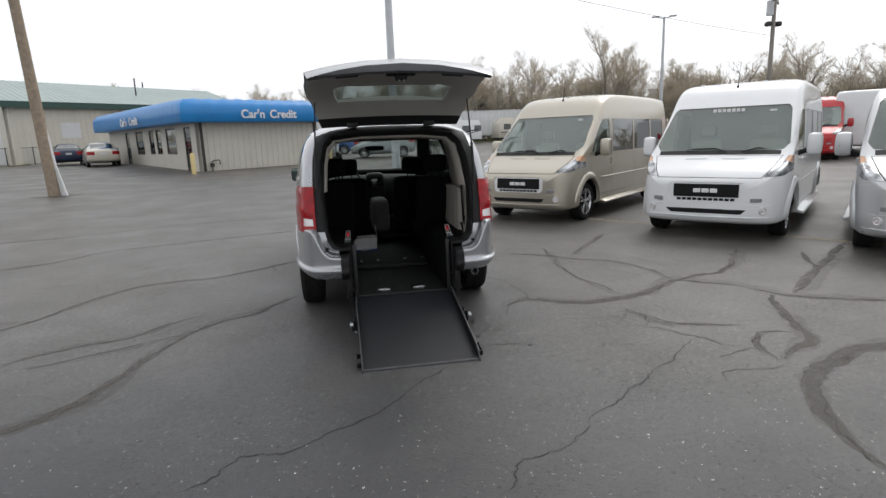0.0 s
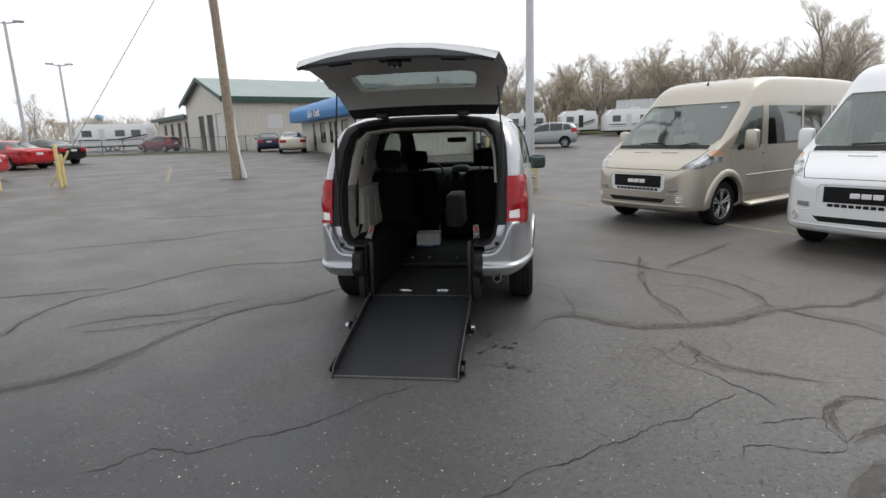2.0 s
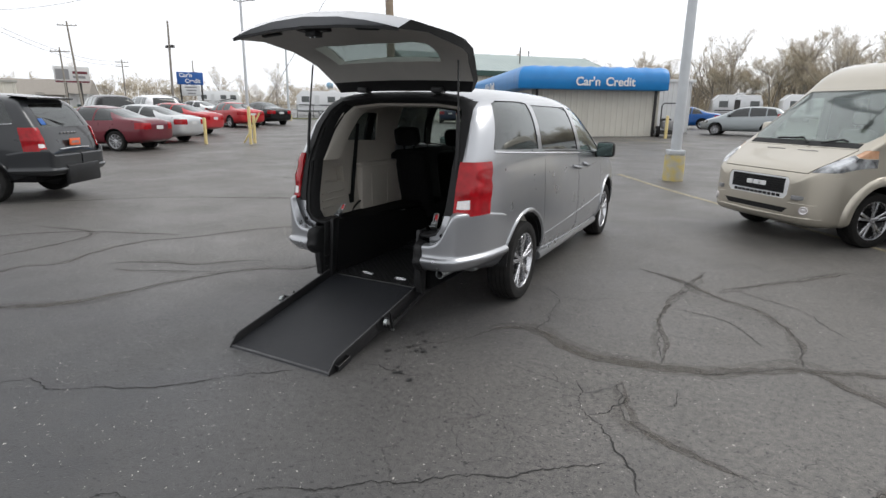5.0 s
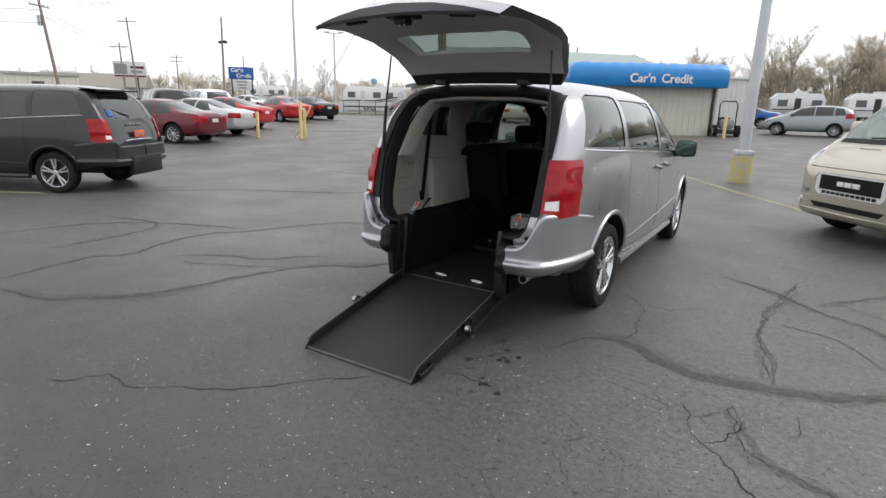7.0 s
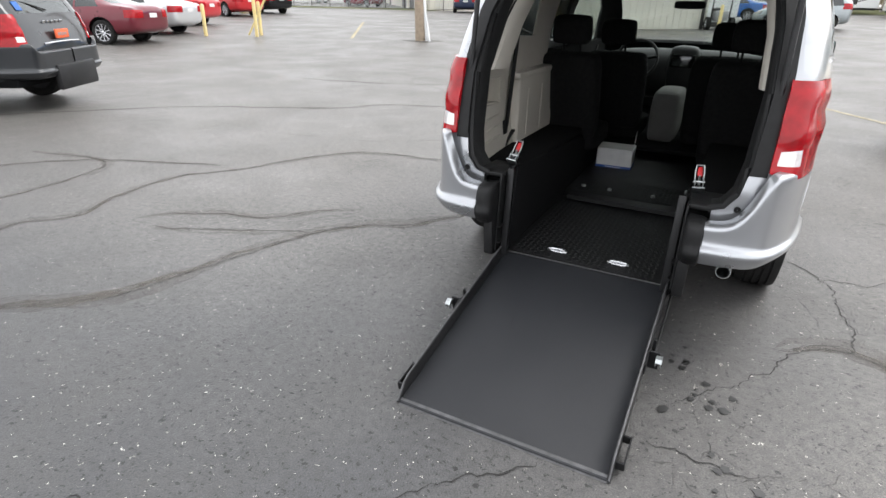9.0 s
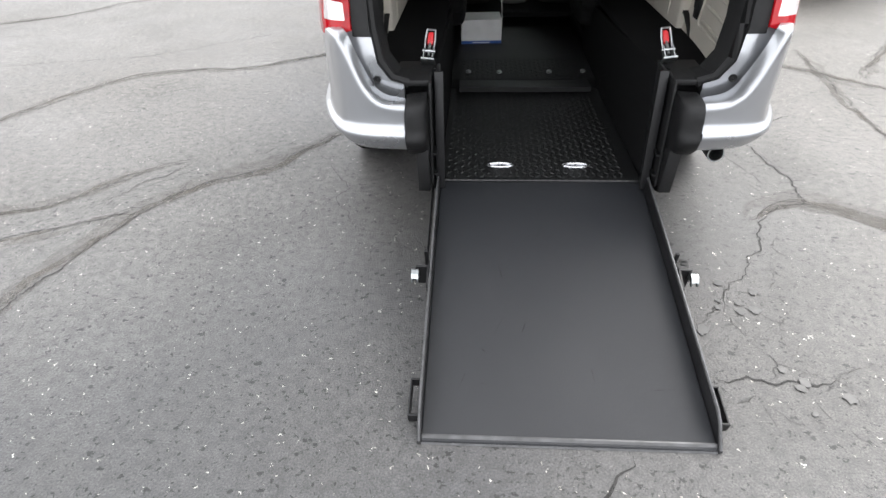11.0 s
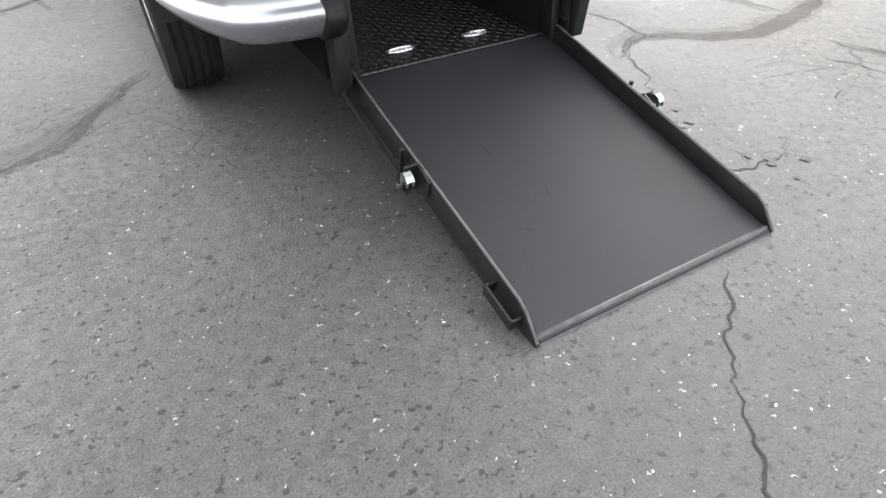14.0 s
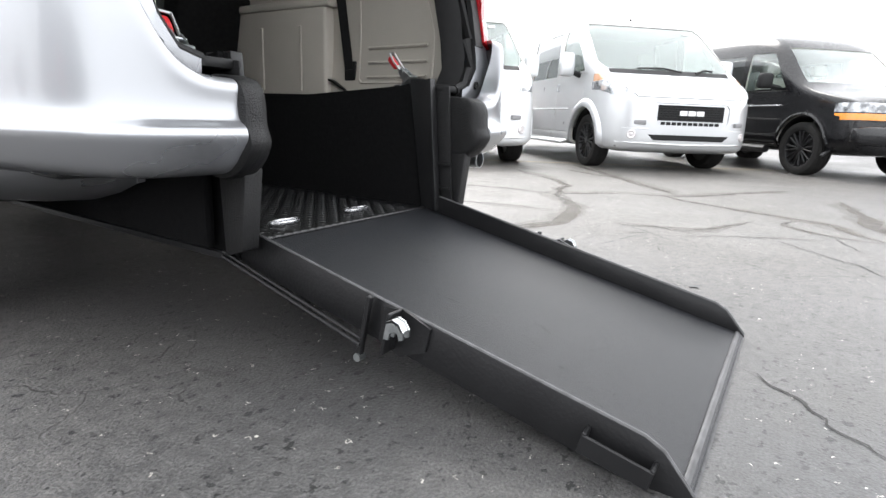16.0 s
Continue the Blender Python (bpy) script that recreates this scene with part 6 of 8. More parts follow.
def grey_minivan():
    a = math.atan2(2.64 - 1.17, -9.45 + 8.36)
    # the rear axle runs from the near wheel towards the far one
    f = Vector((-math.sin(a), math.cos(a), 0))
    f = Vector((-0.86, -0.51, 0)).normalized()
    rearmid = Vector((-8.95, 2.05, 0)) + f * 0.14
    yaw = math.degrees(math.atan2(-f.x, f.y))
    at = Matrix.Translation(rearmid - f * REAR_AXLE) @ pose(0, 0, 0, 0, 0, yaw)
    van = thing("minivan", "dark charcoal minivan parked with its rear towards the lane", "minivan", "", at)
    minivan(van, M["charcoal"], False)
    b = bmesh.new()
    box(b, -0.15, 0.15, 0.165, 0.19, 0.94, 1.06, 0.006)
    part("plate", b, M["orange"], van, "orange temporary plate")
    b = bmesh.new()
    bars(b, -0.11, 0.11, 0.975, 1.02, 0.164, 5, 0.3, 0.002)
    part("plate_bar", b, M["grey_bar"], van)
    b = bmesh.new()
    pipe(b, [(-0.42, 0.195, 0.885), (-0.2, 0.18, 0.895), (0.2, 0.18, 0.895), (0.42, 0.195, 0.885)], 0.014)
    part("handle_strip", b, M["chrome"], van)
    b = bmesh.new()
    box(b, -0.48, 0.48, 0.05, 0.14, 0.28, 0.62, 0.03)
    part("ramp_panel", b, M["black_steel"], van, "black folded ramp panel in the bumper")
    b = bmesh.new()
    pipe(b, [(0.0, 0.32, 1.30), (-0.2, 0.36, 1.36), (-0.42, 0.41, 1.42)], 0.01, 6)
    part("wiper", b, M["black_trim"], van)
    b = bmesh.new()
    box(b, -0.60, -0.48, -0.005, 0.005, -0.06, 0.06, 0.003, 1, Matrix.Translation((0, 0.36, 1.36)) @ Matrix.Rotation(radians(-28), 4, "X"))
    part("badge", b, M["blue_sign"], van, "blue accessibility badge")
    for k in range(5):
        b = bmesh.new()
        bars(b, -0.25 + 0.1 * k, -0.19 + 0.1 * k, 1.14, 1.175, 0.255, 1, 0.0, 0.004)
        part("name_bar", b, M["chrome"], van)
    b = bmesh.new()
    loft(b, [[Vector((x, y, z)) for x in (-0.62, -0.3, 0, 0.3, 0.62)] for y, z in ((0.80, 1.79), (0.46, 1.765), (0.48, 1.735))], False)
    part("spoiler", thick(b, 0.015), M["charcoal"], van)
    b = bmesh.new()
    box(b, -0.85, 0.85, 0.4, 4.1, 0.35, 0.8, 0.02)
    part("cabin_floor", b, M["carpet"], van)
    for x in (-0.4, 0.4):
        seat(van, x, 2.7, 0.5, "front_seat")
        seat(van, x, 1.0, 0.6, "rear_seat")


grey_minivan()

# ordinary cars: y = 0 at the tail
SEDAN = dict(st=[(0.0, 0.42, 0.66, 0.84, 0.5, 0.94), (0.08, 0.30, 0.84, 0.94, 0.64, 1.05), (0.55, 0.24, 0.89, 0.98, 0.66, 1.10), (1.0, 0.22, 0.91, 0.97, 0.62, 1.18), (1.6, 0.20, 0.92, 0.95, 0.60, 1.44), (2.3, 0.20, 0.92, 0.94, 0.60, 1.49), (2.9, 0.20, 0.92, 0.92, 0.58, 1.40),
                 (3.5, 0.20, 0.91, 0.90, 0.62, 1.02), (4.2, 0.22, 0.88, 0.80, 0.6, 0.88), (4.7, 0.26, 0.80, 0.66, 0.55, 0.72), (4.85, 0.34, 0.66, 0.58, 0.45, 0.62)],
             side=[[(1.05, 1.0), (1.75, 0.98), (1.75, 1.38), (1.45, 1.36)], [(1.80, 0.98), (2.45, 0.96), (2.45, 1.41), (1.80, 1.39)], [(2.5, 0.96), (3.35, 0.94), (2.95, 1.30), (2.5, 1.41)]],
             back=[(-0.62, 1.08), (0.62, 1.08), (0.52, 1.38), (-0.52, 1.38)], front=[(-0.68, 1.02), (0.68, 1.02), (0.52, 1.37), (-0.52, 1.37)], bk=(0.3, 1.7), fk=2.6, axles=(1.05, 3.85), r=0.33, lamp=(0.45, 0.80, 0.72, 0.92), w=0.91)
HATCH = dict(st=[(0.0, 0.42, 0.62, 0.86, 0.42, 1.02), (0.06, 0.30, 0.78, 0.96, 0.52, 1.28), (0.3, 0.24, 0.83, 1.0, 0.56, 1.46), (1.0, 0.20, 0.85, 0.98, 0.58, 1.53), (1.8, 0.20, 0.85, 0.95, 0.58, 1.54), (2.5, 0.20, 0.85, 0.92, 0.56, 1.40),
                 (3.1, 0.20, 0.84, 0.88, 0.58, 1.04), (3.7, 0.22, 0.80, 0.78, 0.56, 0.88), (4.0, 0.28, 0.72, 0.66, 0.5, 0.72), (4.12, 0.34, 0.6, 0.58, 0.42, 0.62)],
             side=[[(0.35, 1.06), (0.85, 1.03), (0.85, 1.42), (0.5, 1.38)], [(0.9, 1.02), (1.65, 1.0), (1.65, 1.46), (0.9, 1.44)], [(1.7, 1.0), (2.75, 0.96), (2.35, 1.36), (1.7, 1.46)]],
             back=[(-0.52, 1.08), (0.52, 1.08), (0.45, 1.42), (-0.45, 1.42)], front=[(-0.62, 1.02), (0.62, 1.02), (0.48, 1.40), (-0.48, 1.40)], bk=(-1, 0.6), fk=2.2, axles=(0.75, 3.25), r=0.31, lamp=(0.5, 0.76, 0.9, 1.15), w=0.83)
SUV = dict(st=[(0.0, 0.5, 0.74, 1.0, 0.6, 1.2), (0.06, 0.36, 0.90, 1.1, 0.68, 1.55), (0.3, 0.30, 0.94, 1.12, 0.72, 1.70), (1.2, 0.26, 0.95, 1.1, 0.73, 1.76), (2.4, 0.26, 0.95, 1.08, 0.73, 1.76), (3.0, 0.26, 0.95, 1.06, 0.70, 1.62),
               (3.55, 0.26, 0.94, 1.04, 0.72, 1.16), (4.2, 0.30, 0.92, 0.98, 0.68, 1.06), (4.6, 0.34, 0.85, 0.82, 0.6, 0.88), (4.72, 0.42, 0.72, 0.7, 0.5, 0.76)],
           side=[[(0.35, 1.16), (1.0, 1.14), (1.0, 1.62), (0.5, 1.60)], [(1.06, 1.14), (2.0, 1.12), (2.0, 1.65), (1.06, 1.64)], [(2.06, 1.12), (3.25, 1.08), (2.85, 1.54), (2.06, 1.65)]],
           back=[(-0.62, 1.18), (0.62, 1.18), (0.54, 1.60), (-0.54, 1.60)], front=[(-0.72, 1.16), (0.72, 1.16), (0.58, 1.60), (-0.58, 1.60)], bk=(-1, 0.6), fk=2.7, axles=(0.9, 3.75), r=0.36, lamp=(0.6, 0.9, 0.95, 1.2), w=0.94)


def car(label, spec, coat, x, y, yaw, nose=False, group="cars parked on the lot", name="car"):
    """A plain road car whose tail (or nose) stands at x, y and that looks along yaw."""
    at = Matrix.Translation((x, y, rise(x, y))) @ pose(0, 0, 0, 0, 0, yaw)
    if nose:
        at = at @ Matrix.Translation((0, -spec["st"][-1][0], 0))
    c = thing(name, label, "car", group, at)
    bm = shell(spec["st"])
    for s, keep in SIDES:
        for ay in spec["axles"]:
            bmesh.ops.delete(bm, geom=cut(bm, circle(ay, spec["r"] + 0.02, spec["r"] + 0.06, 16), "x", keep), context="FACES")
        for poly in spec["side"]:
            panel(bm, poly, "x", keep, "side_window", M["car_glass"], c, -0.006, 0.005)
        x0, x1, z0, z1 = spec["lamp"]
        panel(bm, [(s * x0, z0), (s * (x1 + 0.2), z0), (s * (x1 + 0.2), z1), (s * x0, z1)], "y", lambda p, s=s: p.y < 0.35 and p.x * s > 0.2, "tail_lamp", M["red_lens"], c, 0.006, 0.01, "red tail lamp")
        L = spec["st"][-1][0]
        panel(bm, [(s * 0.42, 0.60), (s * 0.9, 0.62), (s * 0.9, 0.78), (s * 0.5, 0.74)], "y", lambda p, s=s: p.y > L - 0.5 and p.x * s > 0.2, "headlamp", M["head_lens"], c, 0.006, 0.01, "clear headlamp")
        mirror(c, s * (spec["w"] + 0.10), spec["side"][-1][1][0] - 0.1, spec["side"][-1][0][1] + 0.08, coat, (0.20, 0.10, 0.14))
        for ay in spec["axles"]:
            wheel(c, s * (spec["w"] - 0.01), ay, spec["r"], 0.20, "ten", "bright alloy rim")
    part("rear_window", thick(take(bm, cut(bm, spec["back"], "y", lambda p: spec["bk"][0] < p.y < spec["bk"][1]), -0.006), 0.005), M["car_glass"], c)
    part("windscreen", thick(take(bm, cut(bm, spec["front"], "y", lambda p: p.y > spec["fk"]), -0.006), 0.005), M["car_glass"], c)
    panel(bm, [(-0.35, 0.42), (0.35, 0.42), (0.4, 0.56), (-0.4, 0.56)], "y", lambda p: p.y > spec["st"][-1][0] - 0.5, "grille", M["black_trim"], c, -0.01, 0.01)
    panel(bm, [(-0.17, 0.72), (0.17, 0.72), (0.17, 0.84), (-0.17, 0.84)], "y", lambda p: p.y < 0.3, "plate", M["card"], c, 0.004, 0.006)
    thick(bm, 0.025)
    part("body", bm, coat, c)
    b = bmesh.new()
    box(b, -spec["w"] * 0.85, spec["w"] * 0.85, 0.5, spec["st"][-1][0] - 0.9, 0.26, 0.75, 0.03)
    part("cabin_floor", b, M["carpet"], c)
    return c


car("maroon sedan with bright alloy wheels parked in a row", SEDAN, M["maroon"], -15.0, 9.0, 110)
car("silver sedan parked beside the maroon sedan", SEDAN, M["pale_silver"], -16.7, 11.7, 110)
car("red sedan parked beside the silver sedan", SEDAN, M["red_paint"], -19.4, 15.0, 108)
car("bright red hatchback sedan parked side-on beyond a light pole", SEDAN, M["red_paint"], -22.6, 20.3, 80)
car("dark blue sedan parked side-on beside a red car", SEDAN, M["black_paint"], -23.6, 23.6, 80)
car("black sport utility vehicle in the far row", SUV, M["black_paint"], -24.0, 13.2, 70)
car("white sport utility vehicle in the far row", SUV, M["white"], -25.2, 16.6, 75)
car("grey sport utility vehicle in the far row", SUV, M["charcoal"], -30.5, 20.8, 80)
car("white sedan in the far row", SEDAN, M["white"], -31.0, 25.2, 100)
car("champagne sedan parked by the small building, tail out", SEDAN, M["champagne"], -14.2, 31.5, 25)
car("dark blue sedan parked beyond the champagne sedan", SEDAN, M["navy_paint"], -18.0, 36.0, 25)
car("black pickup-sized utility vehicle by the large building", SUV, M["black_paint"], -22.5, 44.0, 60)
car("maroon car behind the fence at the large building", HATCH, M["maroon"], -31.5, 45.0, 80)
car("grey hatchback parked alone on the lot", HATCH, M["grey_paint"], 4.35, 31.4, 83)
car("bright blue sedan parked beside the small building", SEDAN, M["blue_paint"], 1.0, 39.0, 85)


# ---- buildings ----
def siding(bm, a, b, z0, z1, step=0.3, depth=0.02):
    """A ribbed metal wall between two places on the plan, rib by rib."""
    a, b = Vector((*a, 0)), Vector((*b, 0))
    n = max(1, int((b - a).length / step))
    d = (b - a) / n
    out = Vector((d.y, -d.x, 0)).normalized()
    row = []
    for k in range(n):
        p = a + d * k
        row += [p, p + d * 0.70, p + d * 0.76 + out * depth, p + d * 0.94 + out * depth]
    row.append(b)
    loft(bm, [[p + Vector((0, 0, z)) for p in row] for z in (z0, z1)], False)
    loft(bm, [[p - out * 0.12 + Vector((0, 0, z)) for p in (a, b)] for z in (z1, z0)], False)


def local_frame(origin, ux, uy, z):
    u = Vector((ux, uy, 0)).normalized()
    return Matrix(((u.x, -u.y, 0, origin[0]), (u.y, u.x, 0, origin[1]), (0, 0, 1, z), (0, 0, 0, 1)))


def lettering(parent, text, size, m, mat, label):
    """Raised letters of the built-in font, one mesh a word."""
    cu = bpy.data.curves.new("letters", "FONT")
    cu.body, cu.size, cu.extrude, cu.align_x, cu.align_y = text, size, 0.012, "CENTER", "CENTER"
    cu.offset = 0.013
    ob = bpy.data.objects.new("letters", cu)
    SCRATCH.collection.objects.link(ob)
    SCRATCH.view_layers[0].update()
    dg = SCRATCH.view_layers[0].depsgraph

    me = bpy.data.meshes.new_from_object(ob.evaluated_get(dg))
    bpy.data.objects.remove(ob)
    me.materials.clear()
    me.materials.append(mat)
    out = new("lettering", me)
    out.parent = parent
    out.matrix_basis = m
    out["label"] = label
    return out


def credit_office():
    """A low office with a barrel-topped blue awning on two sides. Local x runs along the front, y along the depth."""
    z0 = 0.50
    fr = local_frame((-7.35, 24.6), 6.2, 4.0, z0)
    o = thing("office_building", "small cream metal office with a blue barrel awning", "building", "", fr)
    w, d, h = 6.8, 16.5, 2.55
    b = bmesh.new()
    for p, q in (((0, 0), (w, 0)), ((w, 0), (w, d)), ((w, d), (0, d))):
        siding(b, p, q, -0.6, h + 0.5, 0.30, 0.03)
    part("wall", b, M["siding"], o, "cream ribbed metal wall", 20)
    # the long side with doors and windows through it
    b = bmesh.new()
    holes = [(0.7, 1.65, 0.0, 2.1), (2.9, 4.5, 0.75, 2.1), (5.3, 6.2, 0.75, 2.1), (6.6, 7.5, 0.75, 2.1), (8.6, 10.2, 0.75, 2.1), (11.6, 12.5, 0.0, 2.1)]
    edge = 0.0
    for y0, y1, za, zb in holes:
        box(b, 0, 0.15, edge, y0, -0.6, h + 0.5)
        if za > 0:
            box(b, 0, 0.15, y0, y1, -0.6, za)
        box(b, 0, 0.15, y0, y1, zb, h + 0.5)
        edge = y1
    box(b, 0, 0.15, edge, d, -0.6, h + 0.5)
    part("window_wall", b, M["siding"], o, "cream wall with dark-framed windows")
    for y0, y1, za, zb in holes:
        door = za == 0
        b = bmesh.new()
        for a, c, e, g in ((y0, y1, za, za + 0.07), (y0, y1, zb - 0.07, zb), (y0, y0 + 0.07, za, zb), (y1 - 0.07, y1, za, zb)):
            box(b, 0.02, 0.10, a, c, e, g)
        fr_ = part("door" if door else "window", b, M["dark_frame"], o)
        b = bmesh.new()
        box(b, 0.05, 0.06, y0 + 0.06, y1 - 0.06, za + 0.06, zb - 0.06)
        part("pane", b, M["dark_glass"], fr_)
        if not door:
            b = bmesh.new()
            box(b, 0.12, 0.14, y0 + 0.1, y1 - 0.1, zb - 0.75, zb - 0.2)
            part("poster", b, M["card"], fr_, "pale poster behind the glass")
    b = bmesh.new()
    box(b, 0.2, w - 0.2, 0.2, d - 0.2, h + 0.3, h + 0.48)
    part("roof", b, M["metal_roof"], o)
    # awning: an arched section carried along front and side, rib by rib
    prof = [(0.0, 3.30), (-0.35, 3.36), (-0.62, 3.28), (-0.82, 3.08), (-0.90, 2.85), (-0.90, 2.30), (-0.86, 2.26), (0.0, 2.26)]
    def run(bm, along, length, corner0, corner1):
        n = int(length / 0.62)
        rings = []
        for k in range(n * 2 + 1):
            t = k / (n * 2)
            puff = 0.075 if k % 2 else 0.0
            ring = []
            for off, z in prof:
                s = t * length + (off if corner0 else 0) * (1 - t) + (-off if corner1 else 0) * t
                grow = puff if 2.8 < z else 0
                o2 = off * (1 + grow)
                ring.append(Vector((s, o2, z + grow * 0.6)) if along == "x" else Vector((o2, s, z + grow * 0.6)))
            rings.append(ring)
        loft(bm, rings, False)
        bmesh.ops.recalc_face_normals(bm, faces=bm.faces)
    for along, length, c0, c1 in (("x", w, True, False), ("y", d, True, False)):
        b = bmesh.new()
        run(b, along, length, c0, c1)
        bmesh.ops.reverse_faces(b, faces=b.faces) if along == "y" else None
        part("awning", b, M["awning"], o, "blue barrel-shaped vinyl awning with ribs", 50)
    for s in (0.3, w - 0.2):
        b = bmesh.new()
        box(b, s - 0.1, s + 0.02, -0.10, -0.02, -0.6, 2.3)
        part("downpipe", b, M["dark_frame"], o)
    lettering(o, "Car'n", 0.57, pose(2.60, -0.97, 2.62, 90, 0, 0), M["white_bar"], "white sign letters")
    lettering(o, "Credit", 0.57, pose(4.25, -0.97, 2.62, 90, 0, 0), M["white_bar"], "white sign letters")
    lettering(o, "Car'n", 0.62, pose(-0.97, 8.6, 2.60, 90, 0, -90), M["white_bar"], "white sign letters")
    lettering(o, "Credit", 0.62, pose(-0.97, 6.6, 2.60, 90, 0, -90), M["white_bar"], "white sign letters")
    b = bmesh.new()
    pipe(b, [(0.6, -0.12, -0.5), (0.6, -0.12, 0.35), (0.75, -0.12, 0.42), (1.0, -0.12, 0.42), (1.0, -0.12, 0.2)], 0.03)
    box(b, 0.52, 0.70, -0.2, -0.05, 0.1, 0.28, 0.02)
    part("gas_meter", b, M["dark_frame"], o, "dark gas meter and pipe on the wall")
    b = bmesh.new()
    box(b, -1.6, 0.0, -0.6, d, -0.6, -0.38, 0.02)
    w_ = part("walkway", b, M["concrete"], None)
    w_.matrix_world = fr
    tagged(w_, "pale concrete walkway along the office wall", "pavement", kind="structure")
    # bollard at the corner
    t2 = thing("bollard", "yellowed steel bollard at the office corner", "bollard", "yellow bollards", fr @ Matrix.Translation((-0.7, -1.2, -0.3)))
    b = bmesh.new()
    lathe(b, [(0, 0.10), (1.05, 0.10), (1.12, 0.07), (1.14, 0.0)], "z", 14)
    part("post", b, M["yellow"], t2)
    # white annex behind
    a = thing("storage_building", "white metal storage building behind the office", "building", "", fr)
    b = bmesh.new()
    for p, q in (((w + 0.2, 3.2), (w + 3.4, 3.2)), ((w + 3.4, 3.2), (w + 3.4, 11)), ((w + 0.2, 11), (w + 0.2, 3.2))):
        siding(b, p, q, -0.6, 2.9, 0.25, 0.03)
    part("wall", b, M["white_siding"], a, "", 20)
    b = bmesh.new()
    box(b, w + 0.1, w + 3.55, 3.05, 11, 2.9, 3.05, 0.02)
    part("roof", b, M["white_siding"], a)


credit_office()


def service_building():
    """A long cream metal hall with a pale green roof; local x along the long wall, y along the gable."""
    fr = local_frame((-24.3, 41.6), 14.25, 14.76, 0.7)
    o = thing("service_hall", "large cream metal hall with a pale green metal roof", "building", "", fr)
    w, d, h, peak = 20.5, 13.0, 4.7, 6.75
    b = bmesh.new()
    siding(b, (0, 0), (w, 0), -0.8, h, 0.4, 0.025)
    siding(b, (w, 0), (w, d), -0.8, h, 0.4, 0.025)
    part("wall", b, M["siding"], o, "", 20)
    b = bmesh.new()
    doors = [(1.0, 3.2), (4.0, 6.0), (6.8, 8.8)]
    edge = 0.0
    for y0, y1 in doors:
        box(b, 0, 0.2, edge, y0, -0.8, h)
        box(b, 0, 0.2, y0, y1, 3.3, h)
        edge = y1
    box(b, 0, 0.2, edge, d, -0.8, h)
    prism(b, [(0, h), (d, h), (d / 2, peak - 0.1)], "x", 0.0, 0.2)
    part("gable_wall", b, M["siding"], o)
    b = bmesh.new()
    prism(b, [(0, h), (d, h), (d / 2, peak - 0.1)], "x", w - 0.2, w)
    part("gable_wall", b, M["siding"], o)
    # a white door first, then dark sheets painted as the shade of doorways
    for k, (y0, y1) in enumerate(doors):
        b = bmesh.new()
        box(b, 0.12, 0.16, y0, y1, -0.8, 3.3)
        part("door", b, M["white_siding"] if k == 0 else M["dark_frame"], o, "white roll door" if k == 0 else "dark sheet standing for the shade inside a doorway")
    for s in (0, 1):
        b = bmesh.new()
        y_e, y_m = (-0.5, d / 2) if s == 0 else (d + 0.5, d / 2)
        n = int((w + 1.0) / 0.45)
        row = []
        for k in range(n):
            x = -0.5 + (w + 1.0) * k / n
            row += [(x, 0), (x + 0.36, 0), (x + 0.385, 0.03), (x + 0.425, 0.03)]
        row.append((w + 0.5, 0))
        loft(b, [[Vector((x, y_e, h - 0.1 + dz)) for x, dz in row], [Vector((x, y_m, peak + dz)) for x, dz in row]], False)
        bmesh.ops.recalc_face_normals(b, faces=b.faces)
        part("roof", b, M["metal_roof"], o, "pale green ribbed metal roof", 20)
    b = bmesh.new()
    box(b, -0.5, w + 0.5, -0.55, -0.45, h - 0.55, h - 0.08)
    for x in (-0.55, w + 0.5):
        for s in (0, 1):
            ya, yb = (-0.5, d / 2) if s == 0 else (d / 2, d + 0.5)
            za, zb = (h - 0.1, peak) if s == 0 else (peak, h - 0.1)
            prism(b, [(ya, za - 0.32), (yb, zb - 0.32), (yb, zb + 0.03), (ya, za + 0.03)], "x", x, x + 0.06)
    part("eaves_trim", b, M["green_trim"], o, "dark green eaves trim")
    b = bmesh.new()
    box(b, 3.6, 5.0, -0.04, -0.01, 1.9, 3.1)
    part("wall_panel", b, M["white_siding"], o, "white blank wall panel")
    b = bmesh.new()
    box(b, 6.6, 6.95, -0.35, -0.02, 3.2, 3.45, 0.03)
    part("wall_lamp", b, M["dark_frame"], o, "dark wall lamp")
    for x, y in ((11.5, 3.0), (14.2, 6.6)):
        b = bmesh.new()
        rod(b, (x, y, 5.0), (x, y, 7.2 if y < 5 else 7.3), 0.06)
        part("vent_pipe", b, M["dark_frame"], o)
    b = bmesh.new()
    x0 = -8.0
    # lower wing that runs on beyond the gable
    wing = thing("service_wing", "low cream wing of the hall with dark doorways", "building", "", fr)
    siding(b, (0.4, d), (0.4, d + 1), -0.8, 3.6, 0.4, 0.02)
    edge = d
    for k in range(4):
        y0 = d + 1.2 + k * 3.4
        box(b, 0.4, 0.6, edge, y0, -0.8, 3.6)
        box(b, 0.4, 0.6, y0, y0 + 1.6, 3.0, 3.6)
        edge = y0 + 1.6
    box(b, 0.4, 0.6, edge, d + 16, -0.8, 3.6)
    box(b, 0.4, 10, d + 15.8, d + 16, -0.8, 3.6)
    part("wall", b, M["siding"], wing)
    for k in range(4):
        y0 = d + 1.2 + k * 3.4
        b = bmesh.new()
        box(b, 0.5, 0.56, y0, y0 + 1.6, -0.8, 3.0)
        part("door", b, M["dark_frame"], wing)
    b = bmesh.new()
    prism(b, [(-0.2, 3.5), (10, 5.0), (10, 5.15), (-0.2, 3.65)], "y", d, d + 16.4)
